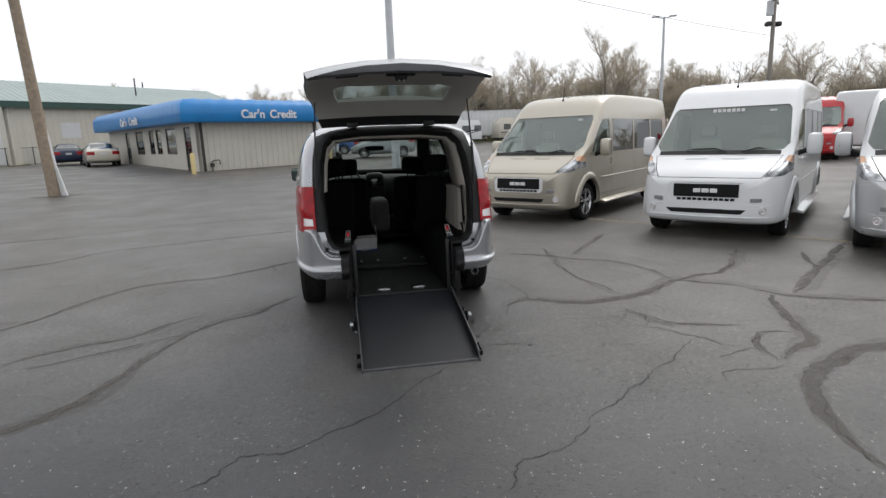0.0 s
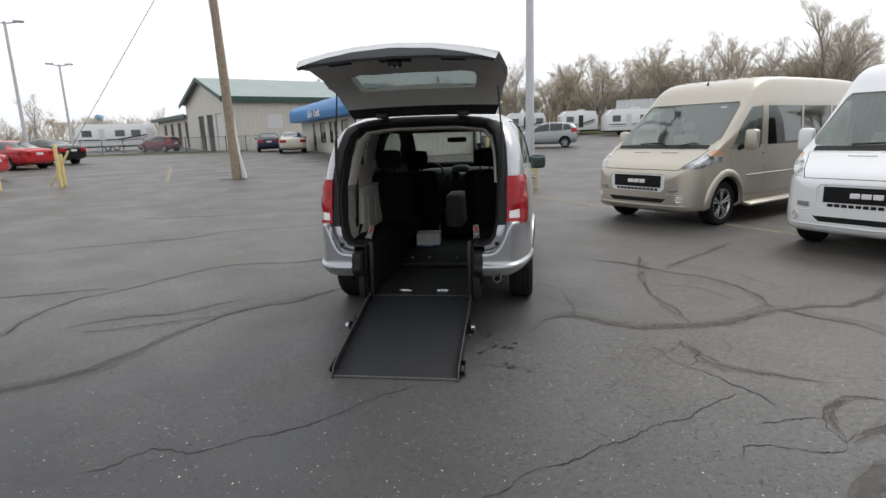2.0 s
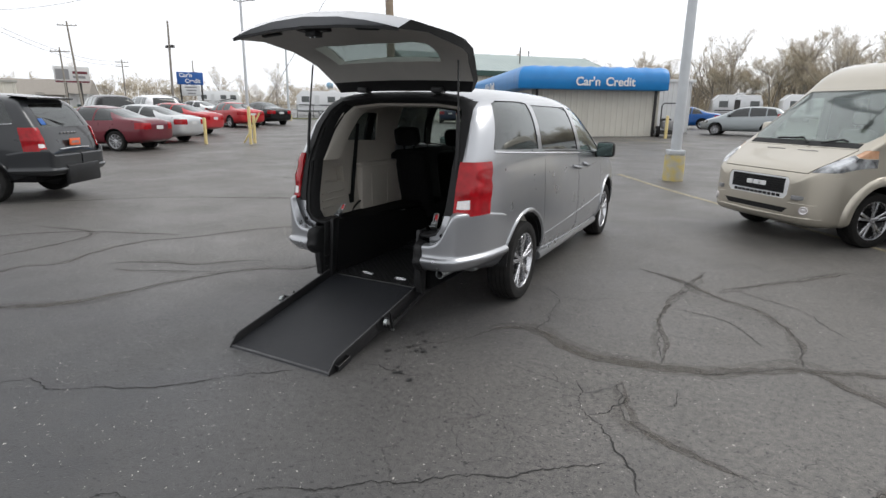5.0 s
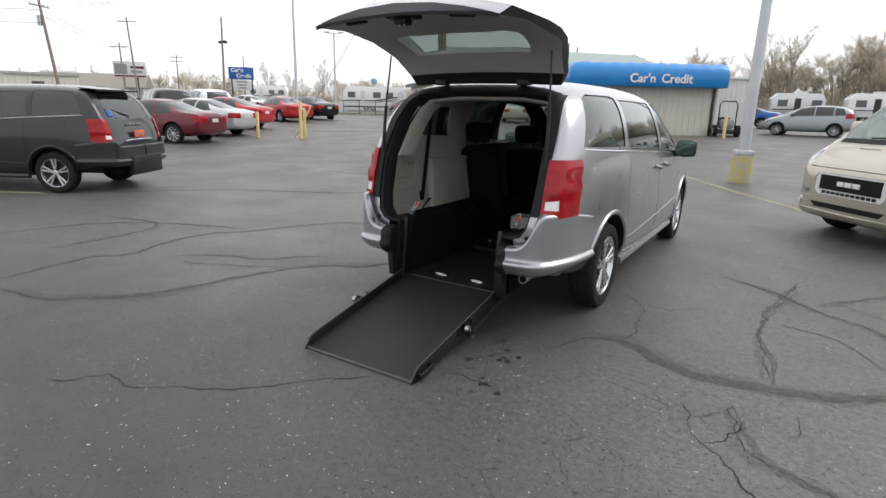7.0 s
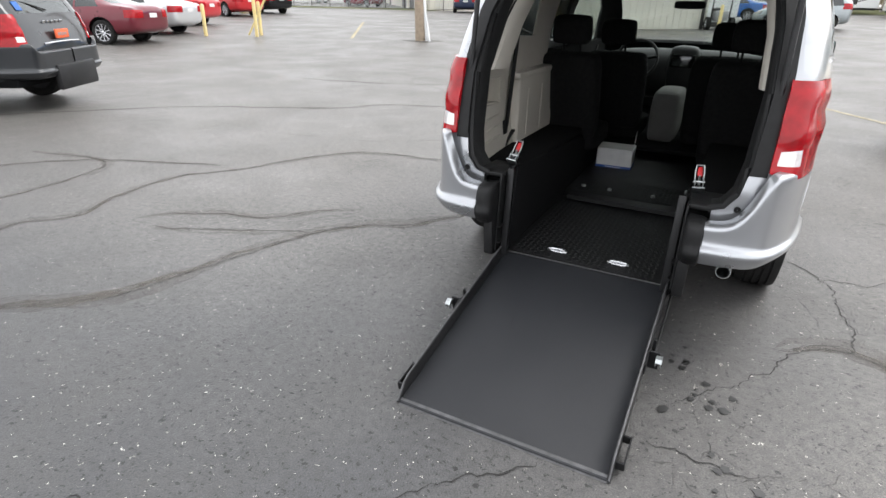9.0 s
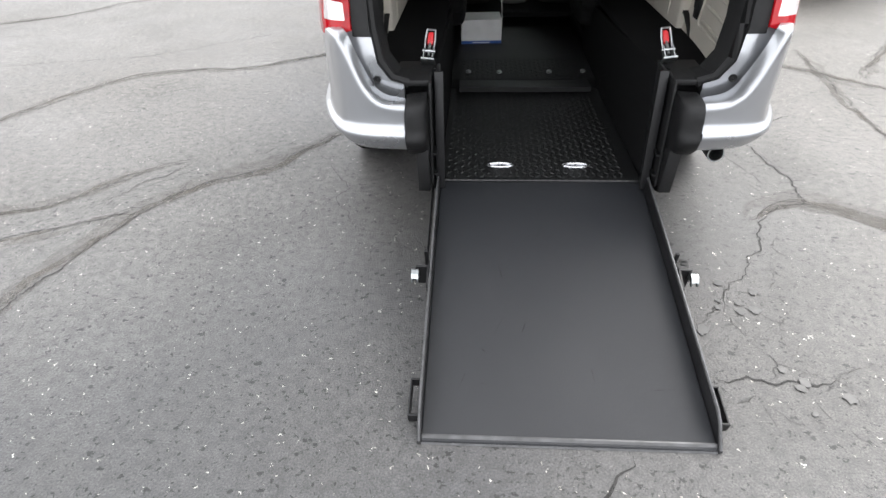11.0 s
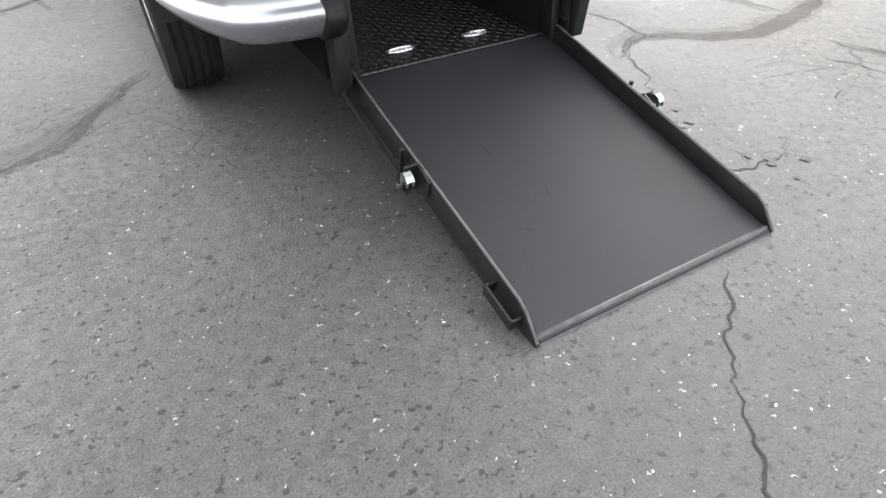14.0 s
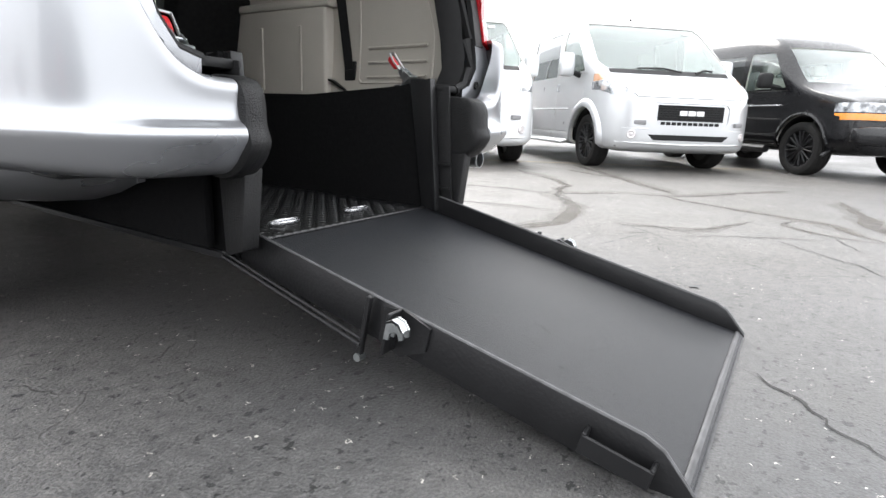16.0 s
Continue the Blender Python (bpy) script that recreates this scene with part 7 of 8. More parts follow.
    box(b, -0.28, -0.18, d, d + 16.4, 3.35, 3.75)
    part("roof", b, M["green_trim"], wing)


service_building()


def far_building(name, label, x0, y0, x1, y1, depth, h, mat, roof):
    fr = local_frame((x0, y0), x1 - x0, y1 - y0, rise(x0, y0))
    o = thing(name, label, "building", "", fr)
    w = math.hypot(x1 - x0, y1 - y0)
    b = bmesh.new()
    siding(b, (0, 0), (w, 0), -0.5, h, 1.2, 0.05)
    siding(b, (w, 0), (w, depth), -0.5, h, 1.2, 0.05)
    siding(b, (0, depth), (0, 0), -0.5, h, 1.2, 0.05)
    part("wall", b, mat, o, "", 20)
    b = bmesh.new()
    if roof == "flat":
        box(b, -0.2, w + 0.2, -0.2, depth + 0.2, h, h + 0.3)
    else:
        prism(b, [(-0.5, h), (depth + 0.5, h), (depth / 2, h + depth * 0.28)], "x", -0.4, w + 0.4)
    part("roof", b, M["dark_wood"] if roof != "flat" else M["concrete"], o)
    for k in range(int(w / 5)):
        b = bmesh.new()
        box(b, 1.5 + k * 5, 2.8 + k * 5, -0.06, -0.02, 1.0, 2.1)
        part("window", b, M["dark_glass"], o)


far_building("warehouse", "long tan warehouse beyond the street", -84, 19, -79.5, 35, 20, 2.9, M["siding"], "flat")
far_building("house", "white gabled house beyond the street", -106, 50, -101, 56, 9, 2.2, M["white_siding"], "gable")
far_building("shed", "grey low shed beyond the street", -100, 40, -97, 50, 9, 1.8, M["dark_wood"], "gable")


# ---- poles, signs, lamps ----
def light_pole(x, y, h, heads, base, label, w=0.11, yaw=0.0):
    """A tapered lot lamp on a footing, with flat heads."""
    p = thing("lot_lamp", label, "street lamp", "parking lot lamps", Matrix.Translation((x, y, rise(x, y))) @ pose(0, 0, 0, 0, 0, yaw))
    if base:
        b = bmesh.new()
        lathe(b, [(-0.1, 0.245), (0.56, 0.235), (0.62, 0.22), (0.62, 0.0)], "z", 20)
        part("footing", b, M["yellow_base"], p, "chipped yellow-painted concrete footing")
        b = bmesh.new()
        box(b, -0.19, 0.19, -0.19, 0.19, 0.62, 0.74, 0.02)
        part("base_cover", b, M["pole_grey"], p)
    else:
        b = bmesh.new()
        lathe(b, [(-0.1, 0.25), (0.5, 0.24), (0.55, 0.20), (0.55, 0.0)], "z", 14)
        part("footing", b, M["yellow_base"], p, "yellow concrete footing")
    b = bmesh.new()
    rod(b, (0, 0, 0.5), (0, 0, h), w, w * 0.62, 14)
    part("shaft", b, M["pole_grey"], p)
    for s in heads:
        b = bmesh.new()
        rod(b, (0, 0, h - 0.1), (s * 0.5, 0, h), 0.035, 0.035, 8)
        part("arm", b, M["pole_grey"], p)
        part("lamp_head", pillow(min(s * 0.35, s * 0.85), max(s * 0.35, s * 0.85), -0.14, 0.14, h - 0.02, h + 0.1, 1), M["pole_grey"], p)


light_pole(1.10, 11.4, 9.5, (1, -1), True, "pale steel lot lamp on a yellow concrete footing", 0.125, 20)
light_pole(-25.5, 22.6, 7.4, (1, -1), False, "white steel lot lamp by the red cars", 0.10, 40)
light_pole(-32.0, 33.1, 6.7, (1, -1), False, "white steel lot lamp near the fence", 0.10, 40)
light_pole(23.0, 33.6, 8.9, (1, -1), False, "pale lot lamp with two flat heads behind the vans", 0.13, -20)


def utility_pole(x, y, h, lean=(0, 0), arms=1, lamp=False, label="grey wooden utility pole with a crossarm", r=0.15, mat=None, can=False, yaw=40.0):
    p = thing("utility_pole", label, "utility pole", "utility poles", Matrix.Translation((x, y, rise(x, y))))
    b = bmesh.new()
    rod(b, (0, 0, -0.3), (lean[0], lean[1], h), r, r * 0.62, 12)
    part("shaft", b, mat or M["dark_wood"], p)
    d = Vector((math.cos(radians(yaw)), math.sin(radians(yaw)), 0))
    top = Vector((lean[0], lean[1], h))
    for k in range(arms):
        b = bmesh.new()
        c = top - Vector((0, 0, 0.5 + 0.7 * k))
        rod(b, c - d * 1.1, c + d * 1.1, 0.06, 0.06, 6)
        arm = part("crossarm", b, M["dark_wood"], p)
        for s in (-1.0, -0.5, 0.5, 1.0):
            b = bmesh.new()
            rod(b, c + d * s, c + d * s + Vector((0, 0, 0.22)), 0.05, 0.035, 6)
            part("insulator", b, M["pole_grey"], arm)
    if can:
        b = bmesh.new()
        c = top - Vector((0.28, 0, 2.0))
        rod(b, c, c + Vector((0, 0, 0.8)), 0.2, 0.2, 12)
        part("transformer", b, M["pole_grey"], p)
    if lamp:
        for s in (-1, 1):
            b = pillow(*(sorted((top.x + s * 0.15, top.x + s * 0.5))), top.y - 0.2, top.y + 0.2, h * 0.72, h * 0.72 + 0.3, 1)
            part("floodlight", b, M["dark_frame"], p, "dark floodlight")
    return p


wp = utility_pole(-9.72, 15.37, 10.5, (-0.52, 0.35), 0, False, "leaning weathered wooden pole with a white conduit guard", 0.185, M["wood_pole"])
b = bmesh.new()
rod(b, (0.22, 0.04, -0.05), (-0.45, 0.18, 6.5), 0.055, 0.055, 10)
rod(b, (0.36, -0.02, -0.05), (0.17, 0.02, 0.9), 0.05, 0.03, 8)
part("conduit", b, M["white_siding"], wp, "white conduit guard")
b = bmesh.new()
rng_ = rng(5)
pts = [Vector((0.75 * math.cos(a) * (0.8 + 0.4 * rng_.random()), 0.6 * math.sin(a) * (0.8 + 0.4 * rng_.random()), 0.006)) for a in [2 * math.pi * k / 18 for k in range(18)]]
b.faces.new([b.verts.new(p) for p in pts])
part("soil_patch", b, M["seal"], wp)
utility_pole(25.3, 25.8, 9.4, (0, 0), 2, True, "tall utility pole with transformer and floodlights", 0.16, None, True)
utility_pole(-52.6, 20.9, 8.6, (0.3, -0.9), 1, False, "leaning brown wooden utility pole with a crossarm", 0.16, M["wood_pole"], True, 120)
utility_pole(-46.0, 32.4, 8.6, (0.1, 0.2), 0, True, "grey pole with floodlights by the sign", 0.13)
utility_pole(-71.8, 38.5, 10.2, (-0.6, -0.2), 1, False, "distant wooden utility pole", 0.15)
utility_pole(-74.0, 38.0, 7.2, (-0.2, 0), 1, False, "distant wooden utility pole", 0.13)
utility_pole(-98.7, 61.6, 8.4, (0, 0), 2, False, "distant wooden utility pole", 0.15)
utility_pole(-60.0, 46.0, 6.0, (0, 0), 0, True, "distant grey lamp pole", 0.10)


def wire(a, c, sag, label, r=0.012):
    b = bmesh.new()
    a, c = Vector(a), Vector(c)
    pipe(b, [a.lerp(c, t) - Vector((0, 0, 4 * sag * t * (1 - t))) for t in [k / 20 for k in range(21)]], r, 5)
    o = part("overhead_cable", b, M["wire"])
    tagged(o, label, "cable", "overhead cables")


wire((-10.8, 15.7, 10.6), (25.3, 25.8, 6.9), 0.5, "thin overhead cable sagging between poles")
wire((-10.8, 15.7, 9.6), (-53, 20, 9.0), 1.4, "long thin overhead cable over the lot", 0.012)
wire((-52.3, 20, 8.6), (-98, 61, 9.6), 1.2, "distant thin overhead cable", 0.02)
wire((-52.3, 20, 8.2), (-98, 61, 9.0), 1.2, "distant thin overhead cable", 0.02)
wire((-52.3, 20, 8.6), (-70, -30, 9.6), 1.2, "thin overhead cable along the street", 0.02)
wire((-52.3, 20, 7.6), (-70, -30, 8.2), 1.2, "thin overhead cable along the street", 0.02)
wire((25.3, 25.8, 9.0), (70, 0, 9.5), 1.0, "thin overhead cable behind the vans", 0.016)
wire((-10.6, 15.65, 8.8), (-15.35, 12.9, 0.3), 0.0, "taut guy cable from the leaning pole", 0.010)


def bollards():
    for k, (x, y, h) in enumerate(((-16.0, 11.6, 1.0), (-14.7, 12.65, 1.45), (-15.0, 13.15, 1.1))):
        t = thing("bollard", "yellow-painted steel bollard with worn paint", "bollard", "yellow bollards", Matrix.Translation((x, y, rise(x, y))))
        b = bmesh.new()
        lathe(b, [(-0.05, 0.062), (h - 0.06, 0.062), (h, 0.05), (h + 0.01, 0.0)], "z", 12)
        part("post", b, M["yellow"], t)
    g = thing("guy_guard", "slanting yellow guard on the guy cable", "cable guard", "", Matrix.Translation((-15.35, 12.9, rise(-15, 13))))
    b = bmesh.new()
    rod(b, (0, 0, 0), (0.6, 0.36, 1.2), 0.03, 0.04, 8)
    part("guard", b, M["yellow"], g)


bollards()


def pylon_sign():
    fr = local_frame((-43.4, 32.5), 1.27, 1.6, 0.62)
    s = thing("pylon_sign", "blue roadside sign with white letters on two posts", "sign", "", fr)
    for x in (-0.85, 0.95):
        b = bmesh.new()
        box(b, x - 0.08, x + 0.08, -0.08, 0.08, -0.6, 4.1)
        part("post", b, M["dark_frame"], s)
    b = bmesh.new()
    box(b, -1.12, 1.12, -0.15, 0.15, 3.05, 4.15, 0.02)
    part("face", b, M["blue_sign"], s, "blue sign face")
    lettering(s, "Car'n", 0.50, pose(-0.35, -0.16, 3.86, 90, 0, 0), M["white_bar"], "white sign letters")
    lettering(s, "Credit", 0.50, pose(0.22, -0.16, 3.36, 90, 0, 0), M["white_bar"], "white sign letters")
    b = bmesh.new()
    box(b, -0.8, 0.8, -0.1, 0.1, 2.05, 3.0, 0.02)
    f = part("letter_board", b, M["white_siding"], s, "white letter board")
    for k in range(3):
        b = bmesh.new()
        box(b, -0.5 + 0.1 * k, 0.5 - 0.05 * k, -0.115, -0.10, 2.75 - 0.27 * k, 2.87 - 0.27 * k)
        part("text_bar", b, M["grey_bar"], f)


pylon_sign()


def billboard():
    fr = local_frame((-94, 50), 2.3, 4.1, 1.7)
    s = thing("billboard", "pale roadside billboard on steel posts", "billboard", "", fr)
    for x in (-1.0, 1.0):
        b = bmesh.new()
        box(b, x - 0.15, x + 0.15, -0.15, 0.15, -0.5, 4.0)
        part("post", b, M["dark_frame"], s)
    b = bmesh.new()
    box(b, -2.4, 2.4, -0.2, 0.2, 3.5, 6.0, 0.03)
    part("face", b, M["card"], s)
    for x0, x1, z0, z1, mt in ((-2.2, -0.4, 4.0, 5.6, "grey_bar"), (0.1, 2.1, 4.9, 5.3, "maroon"), (0.1, 1.8, 4.2, 4.6, "grey_bar"), (-2.3, 2.3, 3.55, 3.8, "maroon")):
        b = bmesh.new()
        box(b, x0, x1, -0.23, -0.2, z0, z1)
        part("print_bar", b, M[mt], s)


billboard()


def water_tower():
    t = thing("water_tower", "distant pale blue ball-shaped water tower", "water tower", "", Matrix.Translation((-188, 228, rise(-188, 228))))
    b = bmesh.new()
    lathe(b, [(-0.5, 1.6), (1, 0.9), (8, 0.8), (10.3, 1.0)], "z", 16)
    part("stem", b, M["white_siding"], t)
    b = bmesh.new()
    lathe(b, [(10.2, 0.8), (10.6, 1.25), (11.4, 1.75), (12.4, 1.75), (13.2, 1.25), (13.5, 0.1)], "z", 20)
    part("tank", b, M["tower_blue"], t, "pale blue tank")


water_tower()


# ---- caravans and trailers ----
def caravan(x, y, yaw, length, coat, label, dark=False):
    t = thing("caravan", label, "travel trailer", "parked travel trailers", Matrix.Translation((x, y, rise(x, y))) @ pose(0, 0, 0, 0, 0, yaw) @ Matrix.Scale(0.88, 4))
    b = bmesh.new()
    L = length
    prism(b, [(0, 0.6), (L, 0.6), (L, 2.2), (L - 0.35, 2.95), (0.7, 3.0), (0.1, 2.4)], "y", -1.2, 1.2, 0.035)
    part("body", b, coat, t)
    n = int(L / 1.6)
    for k in range(n):
        x0 = 0.7 + k * 1.6
        for s in (-1, 1):
            b = bmesh.new()
            tall = k % 3 == 1
            box(b, x0, x0 + (0.6 if tall else 0.95), s * 1.2 - 0.015, s * 1.2 + 0.015, 0.9 if tall else 1.6, 2.45 if tall else 2.3, 0.008, 1)
            part("door" if tall else "window", b, M["dark_frame"] if tall and dark else M["dark_glass"] if not tall else M["white_siding"], t)
    for s in (-1, 1):
        for k, (za, zb) in enumerate(((1.2, 1.32), (1.0, 1.06))):
            b = bmesh.new()
            prism(b, [(0.3, za), (L * 0.55, za + 0.02), (L - 0.3, zb + 0.5), (L - 0.6, zb + 0.58), (L * 0.5, zb), (0.3, zb)], "y", s * 1.2 - 0.012, s * 1.2 + 0.012)
            part("stripe", b, M["grey_bar"] if k else M["charcoal"], t)
        for dx in (-0.42, 0.42):
            wheel(t, s * 1.18, 0, 0.35, 0.2, "steel", "plain steel rim").matrix_basis = pose(L * 0.42 + dx, s * 1.05, 0.35, 0, 0, 90 if s > 0 else -90)
    b = bmesh.new()
    box(b, 0.2, L - 0.2, -1.1, 1.1, 0.4, 0.62)
    rod(b, (L, 0, 0.5), (L + 1.1, 0, 0.5), 0.06)
    part("chassis", b, M["black_steel"], t)
    b = bmesh.new()
    box(b, L * 0.5, L * 0.5 + 0.9, -0.4, 0.4, 2.95, 3.2, 0.05)
    part("roof_unit", b, M["white_siding"], t)
    return t


caravan(-42.4, 45.4, 38, 8.2, M["white"], "white travel trailer with dark swoosh stripes by the fence")
caravan(-1.0, 61.0, 12, 5.2, M["pale_silver"], "pale silver travel trailer with dark windows", True)
caravan(5.2, 62.2, 10, 4.8, M["white"], "white travel trailer beside a silver one", True)
caravan(9.4, 56.4, 8, 6.5, M["white"], "white travel trailer with dark stripes")
caravan(17.0, 57.0, 6, 6.5, M["champagne"], "cream travel trailer with stripes")
caravan(-72.0, 56.0, 38, 7.0, M["white"], "white travel trailer beyond the fence")


def box_trailer():
    t = thing("box_trailer", "long white ribbed freight trailer behind the caravans", "trailer", "", local_frame((11.5, 61.6), 12, -2.2, rise(14, 61)))
    b = bmesh.new()
    siding(b, (0, 0), (14, 0), 0.8, 3.6, 0.5, 0.04)
    siding(b, (0, 2.4), (0, 0), 0.8, 3.6, 0.5, 0.04)
    part("side", b, M["white_siding"], t, "", 20)
    b = bmesh.new()
    box(b, 0, 14, 0, 2.4, 3.55, 3.65)
    box(b, 0, 14, 0.1, 2.3, 0.7, 0.85)
    part("frame", b, M["pole_grey"], t)
    for x in (11, 12.2):
        wheel(t, 1, 0, 0.45, 0.25, "steel", "plain steel rim").matrix_basis = pose(x, 0.1, 0.45, 0, 0, -90)


box_trailer()


def annex_bollard():
    t = thing("bollard", "slim yellow-painted bollard beside the mower", "bollard", "yellow bollards", Matrix.Translation((-0.97, 26.8, rise(-0.97, 26.8))))
    b = bmesh.new()
    lathe(b, [(-0.1, 0.075), (1.05, 0.075), (1.10, 0.05), (1.12, 0.0)], "z", 14)
    part("post", b, M["yellow"], t)


annex_bollard()


def mower():
    t = thing("mower", "grey stand-on mower with a roll bar by the annex", "mower", "", Matrix.Translation((-1.15, 28.3, rise(-1.15, 28.3))) @ pose(0, 0, 0, 0, 0, 20))
    part("deck", pillow(-0.6, 0.6, -0.5, 0.6, 0.12, 0.35, 1), M["dark_frame"], t)
    part("engine", pillow(-0.35, 0.35, -0.6, 0.1, 0.35, 0.85, 1), M["grey_bar"], t)
    part("saddle", pillow(-0.25, 0.25, 0.0, 0.5, 0.7, 0.95, 1), M["black_trim"], t)
    b = bmesh.new()
    pipe(b, [(-0.4, -0.3, 0.4), (-0.4, -0.3, 1.55), (-0.3, -0.3, 1.7), (0.3, -0.3, 1.7), (0.4, -0.3, 1.55), (0.4, -0.3, 0.4)], 0.03)
    part("roll_bar", b, M["black_steel"], t)
    for s in (-1, 1):
        wheel(t, s * 0.62, -0.35, 0.28, 0.2, "steel", "plain steel rim")


mower()


# ---- fence, verge, painted lines ----
def fence():
    f = thing("chain_fence", "low chain-link fence with thin steel posts at the lot's edge", "fence")
    a, c = Vector((-44, 36, 0)), Vector((-21.5, 42.8, 0))
    n = 14
    me = None
    for k in range(n + 1):
        p = a.lerp(c, k / n)
        if me is None:
            b = bmesh.new()
            rod(b, (0, 0, -0.1), (0, 0, 1.35), 0.03, 0.03, 6)
            me = finish("post", b, M["dark_frame"])
        o = new("post", me)
        o.parent = f
        o.location = (p.x, p.y, rise(p.x, p.y))
    b = bmesh.new()
    for z in (0.1, 1.3):
        pipe(b, [Vector((p.x, p.y, rise(p.x, p.y) + z)) for p in [a.lerp(c, k / n) for k in range(n + 1)]], 0.018, 5)
    part("rail", b, M["dark_frame"], f)
    vs, fs = [], []
    m = 240
    for k in range(m):
        for lean in (-1, 1):
            t0, t1 = k / m, (k + lean * 6) / m
            if not 0 <= t1 <= 1:
                continue
            p, q = a.lerp(c, t0), a.lerp(c, t1)
            i = len(vs)
            for r_, z in ((p, 0.1), (q, 1.3)):
                zz = rise(r_.x, r_.y) + z
                vs += [(r_.x, r_.y, zz), (r_.x + 0.004, r_.y + 0.008, zz + 0.008)]
            fs.append((i, i + 1, i + 3, i + 2))
    me = bpy.data.meshes.new("mesh_wire")
    me.from_pydata(vs, [], fs)
    me.materials.append(M["pole_grey"])
    o = new("mesh_wire", me)
    o.parent = f
    o["kind"] = "stuff"


fence()


def verge(name, pts, label, z=0.03, mat="grass"):
    """A strip of rough ground laid on the sheet."""
    b = bmesh.new()
    rnd = rng(len(pts) * 7 + int(pts[0][0][0]))
    L_, R_ = [], []
    for (x0, y0), (x1, y1) in pts:
        L_.append(Vector((x0, y0, rise(x0, y0) + z)))
        R_.append(Vector((x1, y1, rise(x1, y1) + z)))
    rows = []
    for k in range(len(L_) - 1):
        for i in range(12):
            t = i / 12
            rows.append((L_[k].lerp(L_[k + 1], t), R_[k].lerp(R_[k + 1], t)))
    rings = []
    for p, q in rows:
        jit = Vector((rnd.uniform(-0.25, 0.25), rnd.uniform(-0.25, 0.25), 0))
        rings.append([p + jit, p.lerp(q, 0.3) + Vector((0, 0, 0.05 * rnd.random())), p.lerp(q, 0.7) + Vector((0, 0, 0.05 * rnd.random())), q + jit])
    loft(b, rings, False)
    bmesh.ops.recalc_face_normals(b, faces=b.faces)
    o = part(name, b, M[mat])
    tagged(o, label, "grass", kind="stuff")


verge("grass_verge", [((-46, 34.0), (-47, 37.0)), ((-34, 37.8), (-35, 40.4)), ((-22.0, 40.6), (-22.6, 43.0))], "thin spring grass along the fence")
verge("grass_bank", [((-4, 62), (-6, 75)), ((14, 60), (18, 73)), ((34, 50), (42, 64)), ((60, 30), (75, 40))], "rough spring grass under the trees", 0.05)
verge("street_verge", [((-60, 60), (-64, 66)), ((-66, 30), (-72, 32)), ((-62, -10), (-70, -14))], "pale grass beside the street", 0.05)


def painted(name, a, c, w, label):
    """A worn paint line on the asphalt."""
    b = bmesh.new()
    a, c = Vector((*a, 0)), Vector((*c, 0))
    n = max(2, int((c - a).length / 0.5))
    side = Vector((-(c - a).y, (c - a).x, 0)).normalized() * w / 2
    rings = []
    for k in range(n + 1):
        p = a.lerp(c, k / n)
        up = Vector((0, 0, rise(p.x, p.y) + 0.006 + 0.0004 * max(0, p.length - 10)))
        rings.append([p + side + up, p - side + up])
    loft(b, rings, False)
    bmesh.ops.recalc_face_normals(b, faces=b.faces)
    o = part(name, b, M["line"])
    tagged(o, label, "road marking", "painted lines", kind="structure")


painted("stall_line", (-0.3, 11.9), (8.6, -1.2), 0.10, "worn yellow line along the row of vans")
painted("stall_line", (-11.9, 14.3), (-16.5, 21.5), 0.12, "worn yellow stall line on asphalt")
painted("stall_line", (-8.7, 1.0), (-12.5, -1.2), 0.12, "worn yellow stall line on asphalt")
for k in range(4):
    painted("stall_line", (-6.6 + 0.9 * k, 23.5 + 0.55 * k), (-4.3 + 1.1 * k, 21.2 + 0.9 * k), 0.11, "worn yellow hatching by the office")
painted("stall_line", (-3.6, 26.6), (0.6, 22.8), 0.11, "worn yellow stall line by the office")
painted("stall_line", (0.2, 28.8), (5.2, 24.6), 0.11, "worn yellow stall line by the office")


